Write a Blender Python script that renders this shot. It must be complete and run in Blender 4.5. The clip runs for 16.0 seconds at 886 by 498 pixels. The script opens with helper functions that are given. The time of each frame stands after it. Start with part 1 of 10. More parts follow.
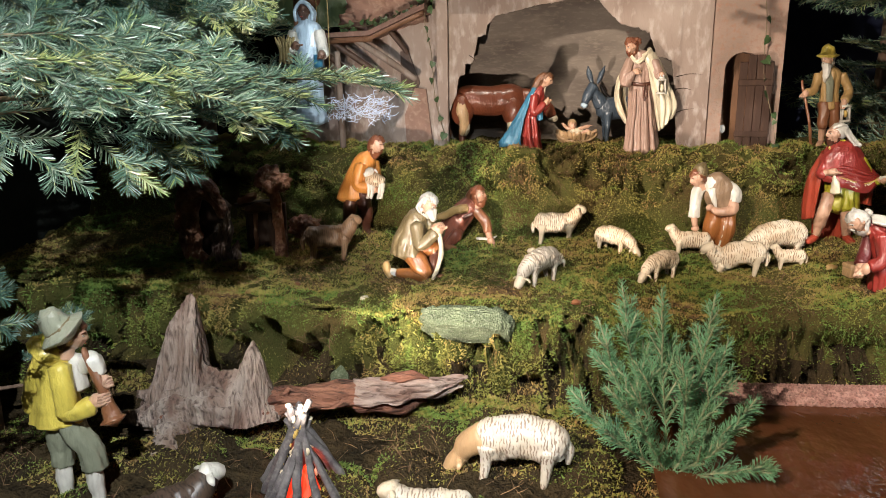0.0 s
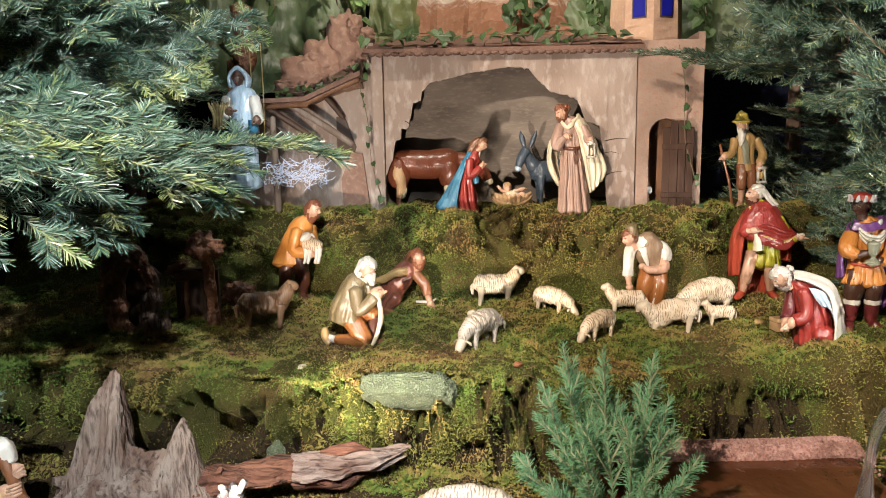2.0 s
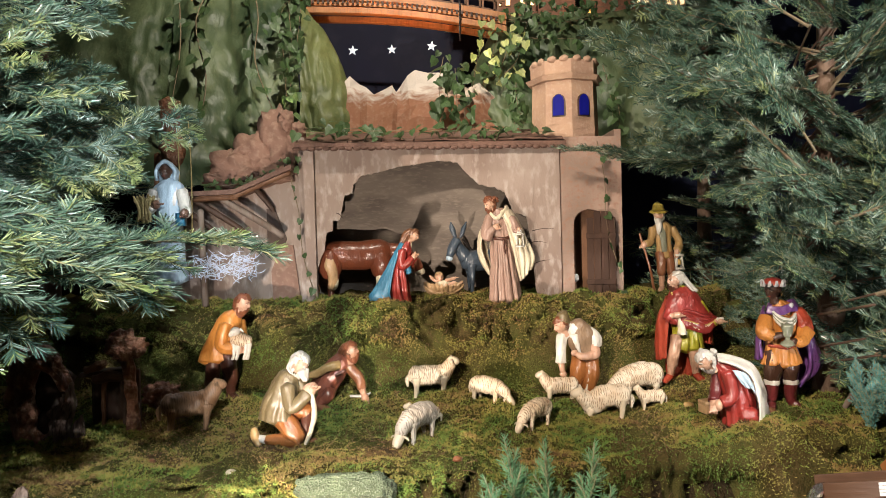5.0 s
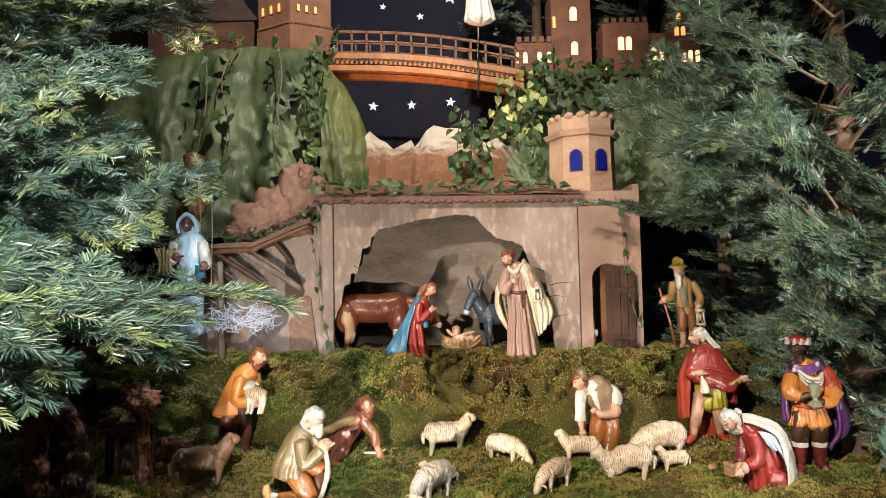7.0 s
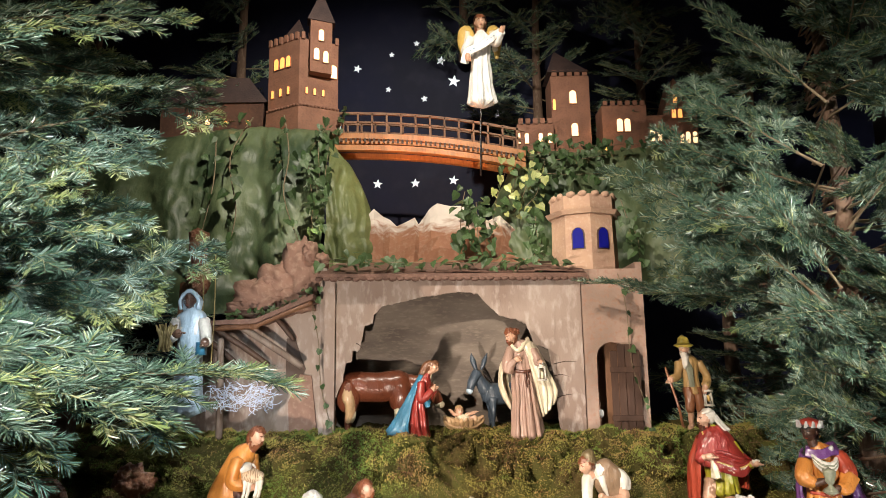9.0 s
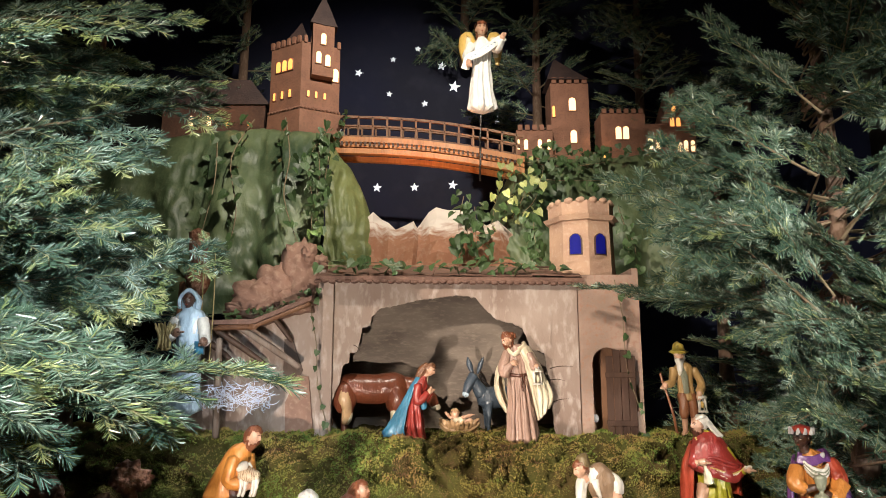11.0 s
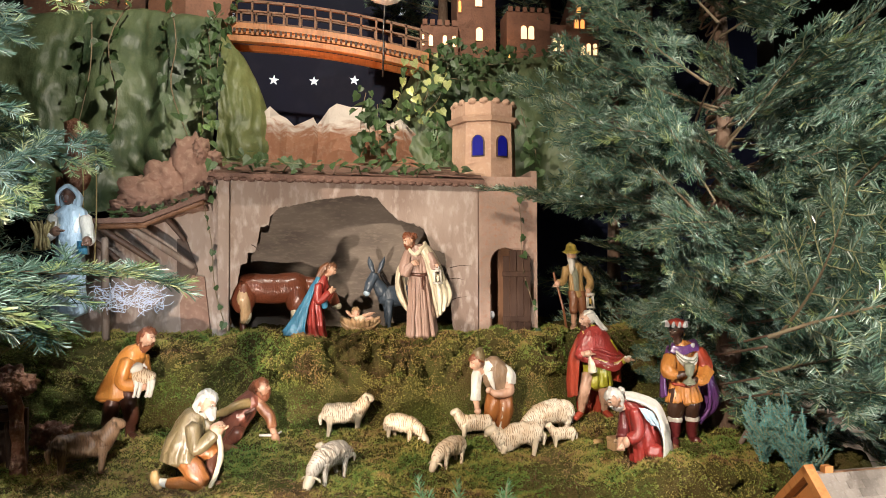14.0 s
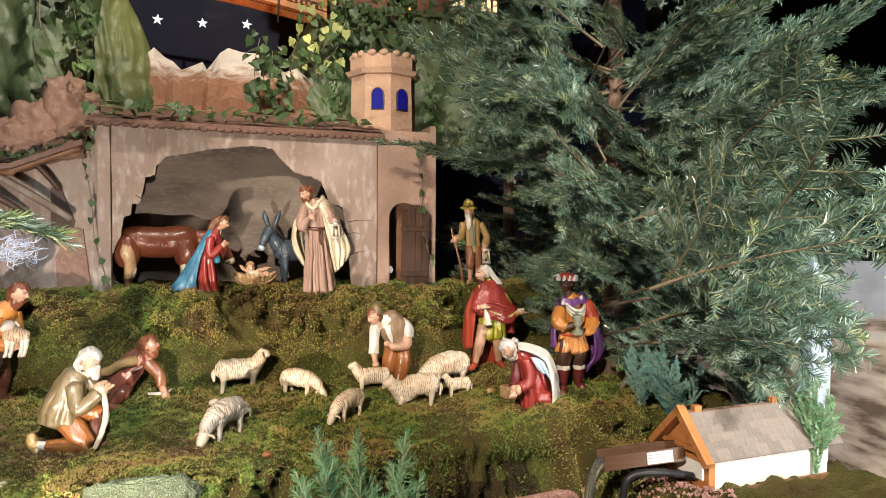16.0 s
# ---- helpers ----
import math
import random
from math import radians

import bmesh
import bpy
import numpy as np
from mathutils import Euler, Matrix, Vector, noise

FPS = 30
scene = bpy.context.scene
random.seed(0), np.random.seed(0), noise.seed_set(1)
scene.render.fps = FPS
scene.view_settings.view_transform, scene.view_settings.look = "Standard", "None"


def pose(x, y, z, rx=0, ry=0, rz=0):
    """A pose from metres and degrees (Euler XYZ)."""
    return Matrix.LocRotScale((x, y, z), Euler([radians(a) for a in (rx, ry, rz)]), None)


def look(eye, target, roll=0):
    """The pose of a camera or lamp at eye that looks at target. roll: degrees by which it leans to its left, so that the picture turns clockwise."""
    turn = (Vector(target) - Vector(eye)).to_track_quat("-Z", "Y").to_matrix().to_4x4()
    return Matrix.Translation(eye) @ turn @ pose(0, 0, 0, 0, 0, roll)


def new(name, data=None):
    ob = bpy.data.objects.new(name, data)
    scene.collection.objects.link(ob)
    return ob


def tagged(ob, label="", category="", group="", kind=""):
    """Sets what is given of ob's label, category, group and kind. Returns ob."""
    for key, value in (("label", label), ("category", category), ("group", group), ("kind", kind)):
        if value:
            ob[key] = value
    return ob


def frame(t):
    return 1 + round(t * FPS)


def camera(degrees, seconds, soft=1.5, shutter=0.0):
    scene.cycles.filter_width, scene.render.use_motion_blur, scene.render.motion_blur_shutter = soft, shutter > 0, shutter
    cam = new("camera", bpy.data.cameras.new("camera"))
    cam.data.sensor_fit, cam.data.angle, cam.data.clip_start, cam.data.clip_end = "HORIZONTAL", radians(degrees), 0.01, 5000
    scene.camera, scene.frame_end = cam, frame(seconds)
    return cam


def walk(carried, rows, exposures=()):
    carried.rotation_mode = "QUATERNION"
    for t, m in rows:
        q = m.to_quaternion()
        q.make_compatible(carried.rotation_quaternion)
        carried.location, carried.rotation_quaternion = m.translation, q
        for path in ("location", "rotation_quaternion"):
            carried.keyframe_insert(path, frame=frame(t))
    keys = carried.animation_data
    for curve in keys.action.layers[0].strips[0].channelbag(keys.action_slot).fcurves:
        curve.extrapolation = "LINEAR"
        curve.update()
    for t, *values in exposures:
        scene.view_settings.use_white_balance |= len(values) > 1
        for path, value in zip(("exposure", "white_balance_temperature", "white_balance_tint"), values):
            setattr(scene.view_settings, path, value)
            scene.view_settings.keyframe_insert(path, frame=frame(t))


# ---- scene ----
cam = camera(66.86, 16.0, soft=0.4)
PATH = [
    (0, (0.000, 0.000, 1.450), (-0.3504, 1.9135, 0.9855), -0.79),
    (0.5, (-0.002, 0.002, 1.452), (-0.3246, 1.9309, 1.0304), -0.86),
    (1, (-0.002, 0.006, 1.453), (-0.2786, 1.9515, 1.0827), -0.89),
    (1.5, (-0.002, 0.008, 1.455), (-0.2361, 1.9674, 1.1298), -0.79),
    (2, (-0.006, 0.011, 1.455), (-0.1739, 1.9823, 1.1645), -0.95),
    (2.5, (-0.013, 0.012, 1.456), (-0.1071, 1.9963, 1.2234), -0.76),
    (3, (-0.016, 0.011, 1.460), (-0.0553, 2.0037, 1.2960), -1.15),
    (3.5, (-0.017, 0.011, 1.463), (-0.0099, 2.0078, 1.3496), -1.26),
    (3.7, (-0.028, 0.006, 1.457), (0.0030, 2.0033, 1.3628), -1.14),
    (4.2, (-0.029, 0.006, 1.459), (0.0334, 2.0038, 1.3987), -1.22),
    (4.75, (-0.025, 0.007, 1.464), (0.0355, 2.0056, 1.4196), -1.40),
    (5.3, (-0.021, 0.009, 1.469), (0.0208, 2.0081, 1.4401), -1.55),
    (5.8, (-0.019, 0.010, 1.472), (0.0063, 2.0095, 1.4752), -1.52),
    (6, (-0.020, 0.010, 1.471), (-0.0024, 2.0103, 1.4927), -1.51),
    (6.5, (-0.019, 0.011, 1.472), (-0.0082, 2.0096, 1.5427), -1.33),
    (7, (-0.019, 0.012, 1.473), (-0.0179, 2.0082, 1.5883), -1.13),
    (7.5, (-0.020, 0.014, 1.478), (-0.0302, 2.0070, 1.6438), -1.05),
    (8, (-0.015, 0.011, 1.480), (-0.0260, 1.9973, 1.7143), -1.09),
    (8.5, (-0.017, 0.011, 1.481), (-0.0199, 1.9887, 1.7801), -0.98),
    (9, (-0.020, 0.012, 1.480), (-0.0228, 1.9835, 1.8171), -0.88),
    (9.2, (-0.018, 0.012, 1.478), (-0.0258, 1.9817, 1.8236), -0.77),
    (9.7, (-0.018, 0.009, 1.476), (-0.0334, 1.9745, 1.8477), -0.52),
    (10.25, (-0.021, 0.004, 1.474), (-0.0369, 1.9661, 1.8591), -0.24),
    (10.8, (-0.023, -0.002, 1.473), (-0.0281, 1.9643, 1.8398), -0.08),
    (11.3, (-0.023, -0.003, 1.474), (-0.0028, 1.9729, 1.7821), -0.15),
    (11.5, (-0.011, 0.002, 1.483), (0.0133, 1.9845, 1.7446), -0.47),
    (12, (-0.013, 0.004, 1.482), (0.0542, 1.9931, 1.6737), -0.45),
    (12.5, (-0.013, 0.004, 1.479), (0.0957, 1.9954, 1.6302), -0.55),
    (13, (-0.012, 0.005, 1.479), (0.1358, 1.9970, 1.5871), -0.51),
    (13.5, (-0.014, 0.006, 1.478), (0.2104, 1.9924, 1.5412), -0.48),
    (14, (-0.024, 0.006, 1.477), (0.2734, 1.9829, 1.5308), -0.19),
    (14.5, (-0.027, 0.007, 1.476), (0.3337, 1.9736, 1.5137), -0.17),
    (15, (-0.029, 0.006, 1.475), (0.3996, 1.9598, 1.4812), 0.04),
    (15.5, (-0.031, 0.006, 1.475), (0.4851, 1.9375, 1.4310), 0.29),
    (16, (-0.032, 0.007, 1.471), (0.5660, 1.9136, 1.3970), 0.41),
]
walk(cam, [(t, look(eye, target, roll)) for t, eye, target, roll in PATH], [(0, -0.22), (2, -0.09), (3.5, -0.12), (6, -0.22), (7.5, -0.12), (9, -0.09), (12, -0.12), (16, -0.18)])

# ---- world and lamps ----
world = bpy.data.worlds.new("night")
world.use_nodes = True
world.node_tree.nodes["Background"].inputs[0].default_value = (0.30, 0.34, 0.42, 1)
world.node_tree.nodes["Background"].inputs[1].default_value = 0.028
scene.world = world


def lamp(name, kind, eye, target, power, colour, size=0.05, cone=70, blend=0.5):
    data = bpy.data.lights.new(name, kind)
    data.energy, data.color = power, colour
    if kind == "AREA":
        data.size = size
    else:
        data.shadow_soft_size = size
    if kind == "SPOT":
        data.spot_size, data.spot_blend = radians(cone), blend
    ob = new(name, data)
    ob.matrix_world = look(eye, target)
    return ob


# spotlights of the display, standing before it
lamp("key_spot", "SPOT", (-1.30, -1.10, 2.75), (0.52, 1.75, 1.20), 610, (1.0, 0.85, 0.70), 0.03, 41, 0.7)
lamp("low_spot", "SPOT", (-0.40, 0.55, 1.00), (-0.05, 2.1, 1.49), 105, (1.0, 0.85, 0.72), 0.006, 52, 0.5)
lamp("right_spot", "SPOT", (0.98, -0.20, 1.02), (1.42, 1.8, 1.06), 95, (0.98, 0.97, 0.95), 0.010, 58, 0.6)
lamp("side_spot", "SPOT", (0.95, -0.50, 2.55), (1.24, 1.45, 1.36), 345, (1.0, 0.96, 0.91), 0.012, 48, 0.7)
lamp("left_spot", "SPOT", (0.04, -0.50, 2.36), (-0.74, 1.00, 1.13), 250, (0.90, 0.96, 1.0), 0.012, 51, 0.45)
# unseen spot added overhead to brighten hill, castles and angel
lamp("top_fill", "SPOT", (-0.05, 1.28, 3.05), (-0.20, 2.55, 2.30), 125, (1.0, 0.90, 0.75), 0.02, 84, 0.7)
# unseen point light added to brighten the woman and the angel hair
lamp("well_fill", "POINT", (-0.60, 1.72, 1.60), (0, 0, 0), 1.1, (0.82, 0.92, 1.0), 0.012)
# dim unseen fill light added behind the visitors to lift the dark parts
lamp("fill_light", "AREA", (0.3, -2.2, 4.2), (0.1, 1.5, 1.2), 5, (1.0, 0.86, 0.70), 1.6)

# ---- materials ----


def link(t, a, b):
    t.links.new(a, b)


def mat(name, c1, c2, scale=12.0, rough=0.6, bump=0.3, fine=120.0, c3=None, wear=0.35, metal=0.0, spec=0.5, random_tint=0.0, stretch=(1, 1, 1), depth=0.004):
    """A surface of two colours in patches of 1/scale metres, with a fine grain and a third colour in its worn places."""
    m = bpy.data.materials.new(name)
    m.use_nodes = True
    t = m.node_tree
    b = t.nodes["Principled BSDF"]
    co = t.nodes.new("ShaderNodeTexCoord")
    mp = t.nodes.new("ShaderNodeMapping")
    mp.inputs["Scale"].default_value = stretch
    link(t, co.outputs["Object"], mp.inputs[0])
    n1 = t.nodes.new("ShaderNodeTexNoise")
    n1.inputs["Scale"].default_value, n1.inputs["Detail"].default_value = scale, 5
    n2 = t.nodes.new("ShaderNodeTexNoise")
    n2.inputs["Scale"].default_value, n2.inputs["Detail"].default_value = fine, 4
    link(t, mp.outputs[0], n1.inputs["Vector"])
    link(t, mp.outputs[0], n2.inputs["Vector"])
    r1 = t.nodes.new("ShaderNodeMapRange")
    r1.inputs[1].default_value, r1.inputs[2].default_value = 0.35, 0.65
    link(t, n1.outputs["Fac"], r1.inputs[0])
    mx = t.nodes.new("ShaderNodeMix")
    mx.data_type = "RGBA"
    mx.inputs["A"].default_value, mx.inputs["B"].default_value = (*c1, 1), (*c2, 1)
    link(t, r1.outputs[0], mx.inputs["Factor"])
    r2 = t.nodes.new("ShaderNodeMapRange")
    r2.inputs[1].default_value, r2.inputs[2].default_value, r2.inputs[4].default_value = 0.5, 0.72, wear
    link(t, n2.outputs["Fac"], r2.inputs[0])
    m2 = t.nodes.new("ShaderNodeMix")
    m2.data_type = "RGBA"
    link(t, r2.outputs[0], m2.inputs["Factor"])
    link(t, mx.outputs["Result"], m2.inputs["A"])
    m2.inputs["B"].default_value = (*(c3 or tuple(v * 0.6 for v in c1)), 1)
    out = m2.outputs["Result"]
    if random_tint:
        inf = t.nodes.new("ShaderNodeObjectInfo")
        hs = t.nodes.new("ShaderNodeHueSaturation")
        rr = t.nodes.new("ShaderNodeMapRange")
        rr.inputs[3].default_value, rr.inputs[4].default_value = 1 - random_tint, 1 + random_tint
        link(t, inf.outputs["Random"], rr.inputs[0])
        link(t, rr.outputs[0], hs.inputs["Value"])
        link(t, out, hs.inputs["Color"])
        out = hs.outputs["Color"]
    link(t, out, b.inputs["Base Color"])
    rg = t.nodes.new("ShaderNodeMapRange")
    rg.inputs[3].default_value, rg.inputs[4].default_value = max(0.05, rough - 0.12), min(1, rough + 0.12)
    link(t, n1.outputs["Fac"], rg.inputs[0])
    link(t, rg.outputs[0], b.inputs["Roughness"])
    b.inputs["Metallic"].default_value = metal
    b.inputs["Specular IOR Level"].default_value = spec
    if bump:
        bp = t.nodes.new("ShaderNodeBump")
        bp.inputs["Strength"].default_value, bp.inputs["Distance"].default_value = bump, depth
        link(t, n2.outputs["Fac"], bp.inputs["Height"])
        link(t, bp.outputs[0], b.inputs["Normal"])
    return m


def glow(name, colour, strength):
    m = bpy.data.materials.new(name)
    m.use_nodes = True
    b = m.node_tree.nodes["Principled BSDF"]
    b.inputs["Base Color"].default_value = (*colour, 1)
    b.inputs["Emission Color"].default_value = (*colour, 1)
    b.inputs["Emission Strength"].default_value = strength
    return m


def paint(name, c, rough=0.32):
    """Varnished paint of a carved figure, a little worn."""
    m = mat(name, c, tuple(v * 0.80 for v in c), 40, rough, 0.7, 190, tuple(v * 0.45 for v in c), 0.26, stretch=(1, 1, 0.4), depth=0.003)
    b = m.node_tree.nodes["Principled BSDF"]
    b.inputs["Coat Weight"].default_value, b.inputs["Coat Roughness"].default_value = 0.35, 0.22
    return m


M = {}
M["moss"] = mat("moss_ground", (0.092, 0.100, 0.025), (0.105, 0.072, 0.028), 7, 0.95, 1.0, 260, (0.045, 0.050, 0.014), 0.8, spec=0.1, depth=0.010)
M["plaster"] = mat("plaster", (0.36, 0.285, 0.240), (0.215, 0.150, 0.118), 5, 0.75, 0.7, 55, (0.47, 0.40, 0.355), 0.8, stretch=(1, 1, 0.45))
M["plaster_warm"] = mat("plaster_warm", (0.36, 0.245, 0.19), (0.25, 0.175, 0.135), 9, 0.8, 0.6, 70, (0.30, 0.15, 0.095), 0.7)
M["inner"] = mat("painted_back_wall", (0.205, 0.165, 0.130), (0.115, 0.090, 0.072), 4, 0.7, 0.15, 50, (0.28, 0.23, 0.18), 0.5, stretch=(1, 1, 3))
M["tower"] = mat("tower_plaster", (0.46, 0.30, 0.20), (0.38, 0.24, 0.17), 12, 0.85, 0.4, 90, (0.52, 0.40, 0.30), 0.5)
M["rock"] = mat("plaster_rock", (0.30, 0.175, 0.13), (0.19, 0.11, 0.08), 9, 0.85, 0.5, 60, (0.42, 0.30, 0.22), 0.5)
M["wood"] = mat("wood", (0.22, 0.11, 0.055), (0.15, 0.07, 0.035), 14, 0.6, 0.4, 90, (0.08, 0.035, 0.015), 0.6, stretch=(1, 1, 0.25))
M["wood_dark"] = mat("dark_wood", (0.085, 0.048, 0.03), (0.055, 0.03, 0.02), 14, 0.6, 0.4, 90, (0.03, 0.018, 0.01), 0.6, stretch=(1, 1, 0.2))
M["wood_wet"] = mat("wet_wood", (0.12, 0.06, 0.032), (0.075, 0.036, 0.02), 14, 0.5, 0.4, 90, (0.17, 0.09, 0.05), 0.5, stretch=(0.2, 1, 1))
M["wood_grey"] = mat("grey_wood", (0.24, 0.19, 0.155), (0.15, 0.11, 0.085), 16, 0.75, 0.5, 110, (0.14, 0.08, 0.05), 0.6, stretch=(1, 1, 0.2))
M["honey"] = mat("honey_wood", (0.45, 0.19, 0.06), (0.36, 0.14, 0.04), 16, 0.5, 0.3, 120, (0.22, 0.08, 0.02), 0.6, stretch=(1, 1, 0.15))
M["shingle"] = mat("roof_shingle", (0.185, 0.155, 0.13), (0.135, 0.11, 0.09), 18, 0.8, 0.4, 160, (0.25, 0.22, 0.19), 0.5, random_tint=0.16)
M["tile"] = mat("roof_tile", (0.16, 0.085, 0.06), (0.11, 0.06, 0.045), 18, 0.75, 0.5, 120, (0.24, 0.15, 0.11), 0.6)
M["white_wall"] = mat("white_wall", (0.78, 0.76, 0.72), (0.70, 0.68, 0.65), 9, 0.7, 0.2, 90, (0.6, 0.56, 0.5), 0.3)
# the third colour here is fold highlights painted as pale streaks, not wear
M["hill"] = mat("green_painted_cloth", (0.030, 0.056, 0.027), (0.125, 0.165, 0.080), 6, 0.5, 0.6, 60, (0.20, 0.215, 0.11), 0.3, stretch=(1, 0.5, 0.55), depth=0.006)
# brighter copy of the hill cloth for its flank, lamplight in the colour
M["hill_lit"] = mat("lit_green_cloth", (0.18, 0.205, 0.075), (0.085, 0.115, 0.042), 9, 0.5, 0.6, 90, (0.26, 0.255, 0.11), 0.35, stretch=(1, 0.5, 0.6), depth=0.005)
# house wall darkened in its colour so that it stands out less
M["house_wall"] = mat("darkened_plaster", (0.10, 0.045, 0.028), (0.06, 0.028, 0.018), 14, 0.8, 0.4, 80, (0.14, 0.07, 0.04), 0.5)
M["castle"] = mat("castle_wall", (0.275, 0.130, 0.082), (0.21, 0.10, 0.065), 14, 0.8, 0.4, 120, (0.14, 0.07, 0.05), 0.5)
M["slate"] = mat("slate_roof", (0.06, 0.035, 0.032), (0.04, 0.025, 0.025), 20, 0.7, 0.4, 140)
M["window_glow"] = glow("warm_window", (1.0, 0.42, 0.11), 1.45)
M["window_glow_w"] = glow("pale_window", (1.0, 0.66, 0.36), 1.9)
M["blue_window"] = mat("blue_film", (0.008, 0.010, 0.24), (0.006, 0.008, 0.16), 20, 0.6, 0, 60, spec=0.1)
M["sky"] = mat("night_sky", (0.003, 0.005, 0.024), (0.007, 0.010, 0.040), 2.2, 0.8, 0.05, 12, (0.020, 0.022, 0.050), 0.4)
# emission stands in for the light that foil would reflect
M["star"] = glow("foil_star_glow", (0.90, 0.94, 1.0), 0.75)
M["bark"] = mat("bark", (0.16, 0.10, 0.065), (0.11, 0.065, 0.045), 24, 0.85, 0.8, 110, (0.25, 0.19, 0.14), 0.5, stretch=(1, 1, 0.4))
M["twig"] = mat("twig", (0.23, 0.18, 0.11), (0.16, 0.12, 0.075), 40, 0.8, 0.5, 150)
M["green_twig"] = mat("green_twig", (0.34, 0.36, 0.22), (0.26, 0.26, 0.15), 40, 0.7, 0.3, 150)
def needle_mat(name, dark, mid, pale, rough):
    """Needles that differ one by one, a share of them pale: the waxy side, and highlights put into the colour."""
    m = mat(name, dark, mid, 9, rough, 0, 60, mid, 0.3, random_tint=0.16)
    t = m.node_tree
    b = t.nodes["Principled BSDF"]
    base = b.inputs["Base Color"].links[0].from_socket
    geo = t.nodes.new("ShaderNodeNewGeometry")
    ramp = t.nodes.new("ShaderNodeValToRGB")
    ramp.color_ramp.interpolation = "LINEAR"
    for e, (p, v) in zip(ramp.color_ramp.elements, ((0.0, 0.0), (1.0, 1.0))):
        e.position, e.color = p, (v, v, v, 1)
    e = ramp.color_ramp.elements.new(0.72)
    e.color = (0.08, 0.08, 0.08, 1)
    co = t.nodes.new("ShaderNodeTexCoord")
    tone = t.nodes.new("ShaderNodeTexNoise")
    tone.inputs["Scale"].default_value, tone.inputs["Detail"].default_value = 17, 2
    link(t, co.outputs["Object"], tone.inputs["Vector"])
    part_tone = t.nodes.new("ShaderNodeMath")
    part_tone.operation = "MULTIPLY"
    part_tone.inputs[1].default_value = 0.38
    link(t, geo.outputs["Random Per Island"], part_tone.inputs[0])
    both = t.nodes.new("ShaderNodeMath")
    both.operation = "MULTIPLY_ADD"
    both.inputs[1].default_value = 0.95
    link(t, tone.outputs["Fac"], both.inputs[0])
    link(t, part_tone.outputs[0], both.inputs[2])
    link(t, both.outputs[0], ramp.inputs[0])
    mx = t.nodes.new("ShaderNodeMix")
    mx.data_type = "RGBA"
    mx.inputs["B"].default_value = (*pale, 1)
    link(t, ramp.outputs[0], mx.inputs["Factor"])
    link(t, base, mx.inputs["A"])
    link(t, mx.outputs["Result"], b.inputs["Base Color"])
    return m


M["needle"] = needle_mat("fir_needle", (0.031, 0.075, 0.050), (0.070, 0.138, 0.092), (0.46, 0.58, 0.48), 0.25)
M["needle_l"] = needle_mat("young_needle", (0.15, 0.22, 0.07), (0.24, 0.30, 0.11), (0.52, 0.56, 0.30), 0.30)
M["shoot"] = mat("green_shoot", (0.20, 0.23, 0.11), (0.30, 0.30, 0.15), 14, 0.5, 0, 60, (0.22, 0.17, 0.09), 0.5)
M["needle_b"] = mat("spruce_needle", (0.125, 0.300, 0.150), (0.175, 0.37, 0.20), 20, 0.5, 0, 60, (0.25, 0.42, 0.20), 0.6)
M["cypress"] = mat("cypress_leaf", (0.12, 0.30, 0.28), (0.17, 0.38, 0.36), 30, 0.55, 0.2, 90, (0.12, 0.22, 0.12), 0.6)
M["ivy"] = mat("ivy_leaf", (0.030, 0.070, 0.026), (0.060, 0.105, 0.036), 30, 0.38, 0.25, 110, (0.12, 0.15, 0.06), 0.6, random_tint=0.3)
# lighter copy of the ivy, with lamplight put into the leaf colour
M["ivy_lit"] = mat("lit_ivy_leaf", (0.36, 0.38, 0.14), (0.20, 0.25, 0.08), 25, 0.4, 0.25, 110, (0.3, 0.3, 0.16), 0.5, random_tint=0.25)
M["driftwood"] = mat("driftwood", (0.31, 0.14, 0.085), (0.12, 0.045, 0.028), 30, 0.85, 1.0, 150, (0.05, 0.022, 0.014), 0.95, stretch=(0.16, 1, 1), depth=0.012)
M["driftwood_pale"] = mat("bleached_driftwood", (0.42, 0.335, 0.29), (0.22, 0.13, 0.10), 28, 0.85, 1.0, 150, (0.07, 0.04, 0.03), 0.95, stretch=(0.16, 1, 1), depth=0.012)
M["ash"] = mat("ash_grey_stick", (0.16, 0.145, 0.145), (0.07, 0.062, 0.064), 45, 0.8, 0.8, 160, (0.24, 0.22, 0.20), 0.5)
M["driftwood_up"] = mat("root_wood", (0.40, 0.32, 0.265), (0.19, 0.115, 0.085), 30, 0.85, 1.0, 150, (0.05, 0.026, 0.018), 0.95, stretch=(1, 1, 0.16), depth=0.012)
M["root"] = mat("dark_root", (0.30, 0.125, 0.065), (0.13, 0.052, 0.03), 16, 0.5, 1.0, 80, (0.42, 0.27, 0.17), 0.6, depth=0.012)
M["gravel"] = mat("red_gravel", (0.42, 0.215, 0.18), (0.56, 0.34, 0.29), 60, 0.9, 0.6, 240, (0.09, 0.04, 0.03), 0.6, random_tint=0.2)
M["lichen"] = mat("lichen_stone", (0.17, 0.215, 0.12), (0.085, 0.11, 0.06), 26, 0.95, 1.0, 300, (0.30, 0.34, 0.24), 0.85, depth=0.014)
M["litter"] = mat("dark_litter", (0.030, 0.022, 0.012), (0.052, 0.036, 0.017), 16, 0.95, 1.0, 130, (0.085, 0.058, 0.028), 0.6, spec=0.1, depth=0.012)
M["web"] = mat("angel_hair", (0.72, 0.80, 0.95), (0.62, 0.70, 0.88), 40, 0.4, 0, 60)
M["iron"] = mat("black_hose", (0.012, 0.012, 0.014), (0.02, 0.02, 0.022), 30, 0.45, 0.1, 90)
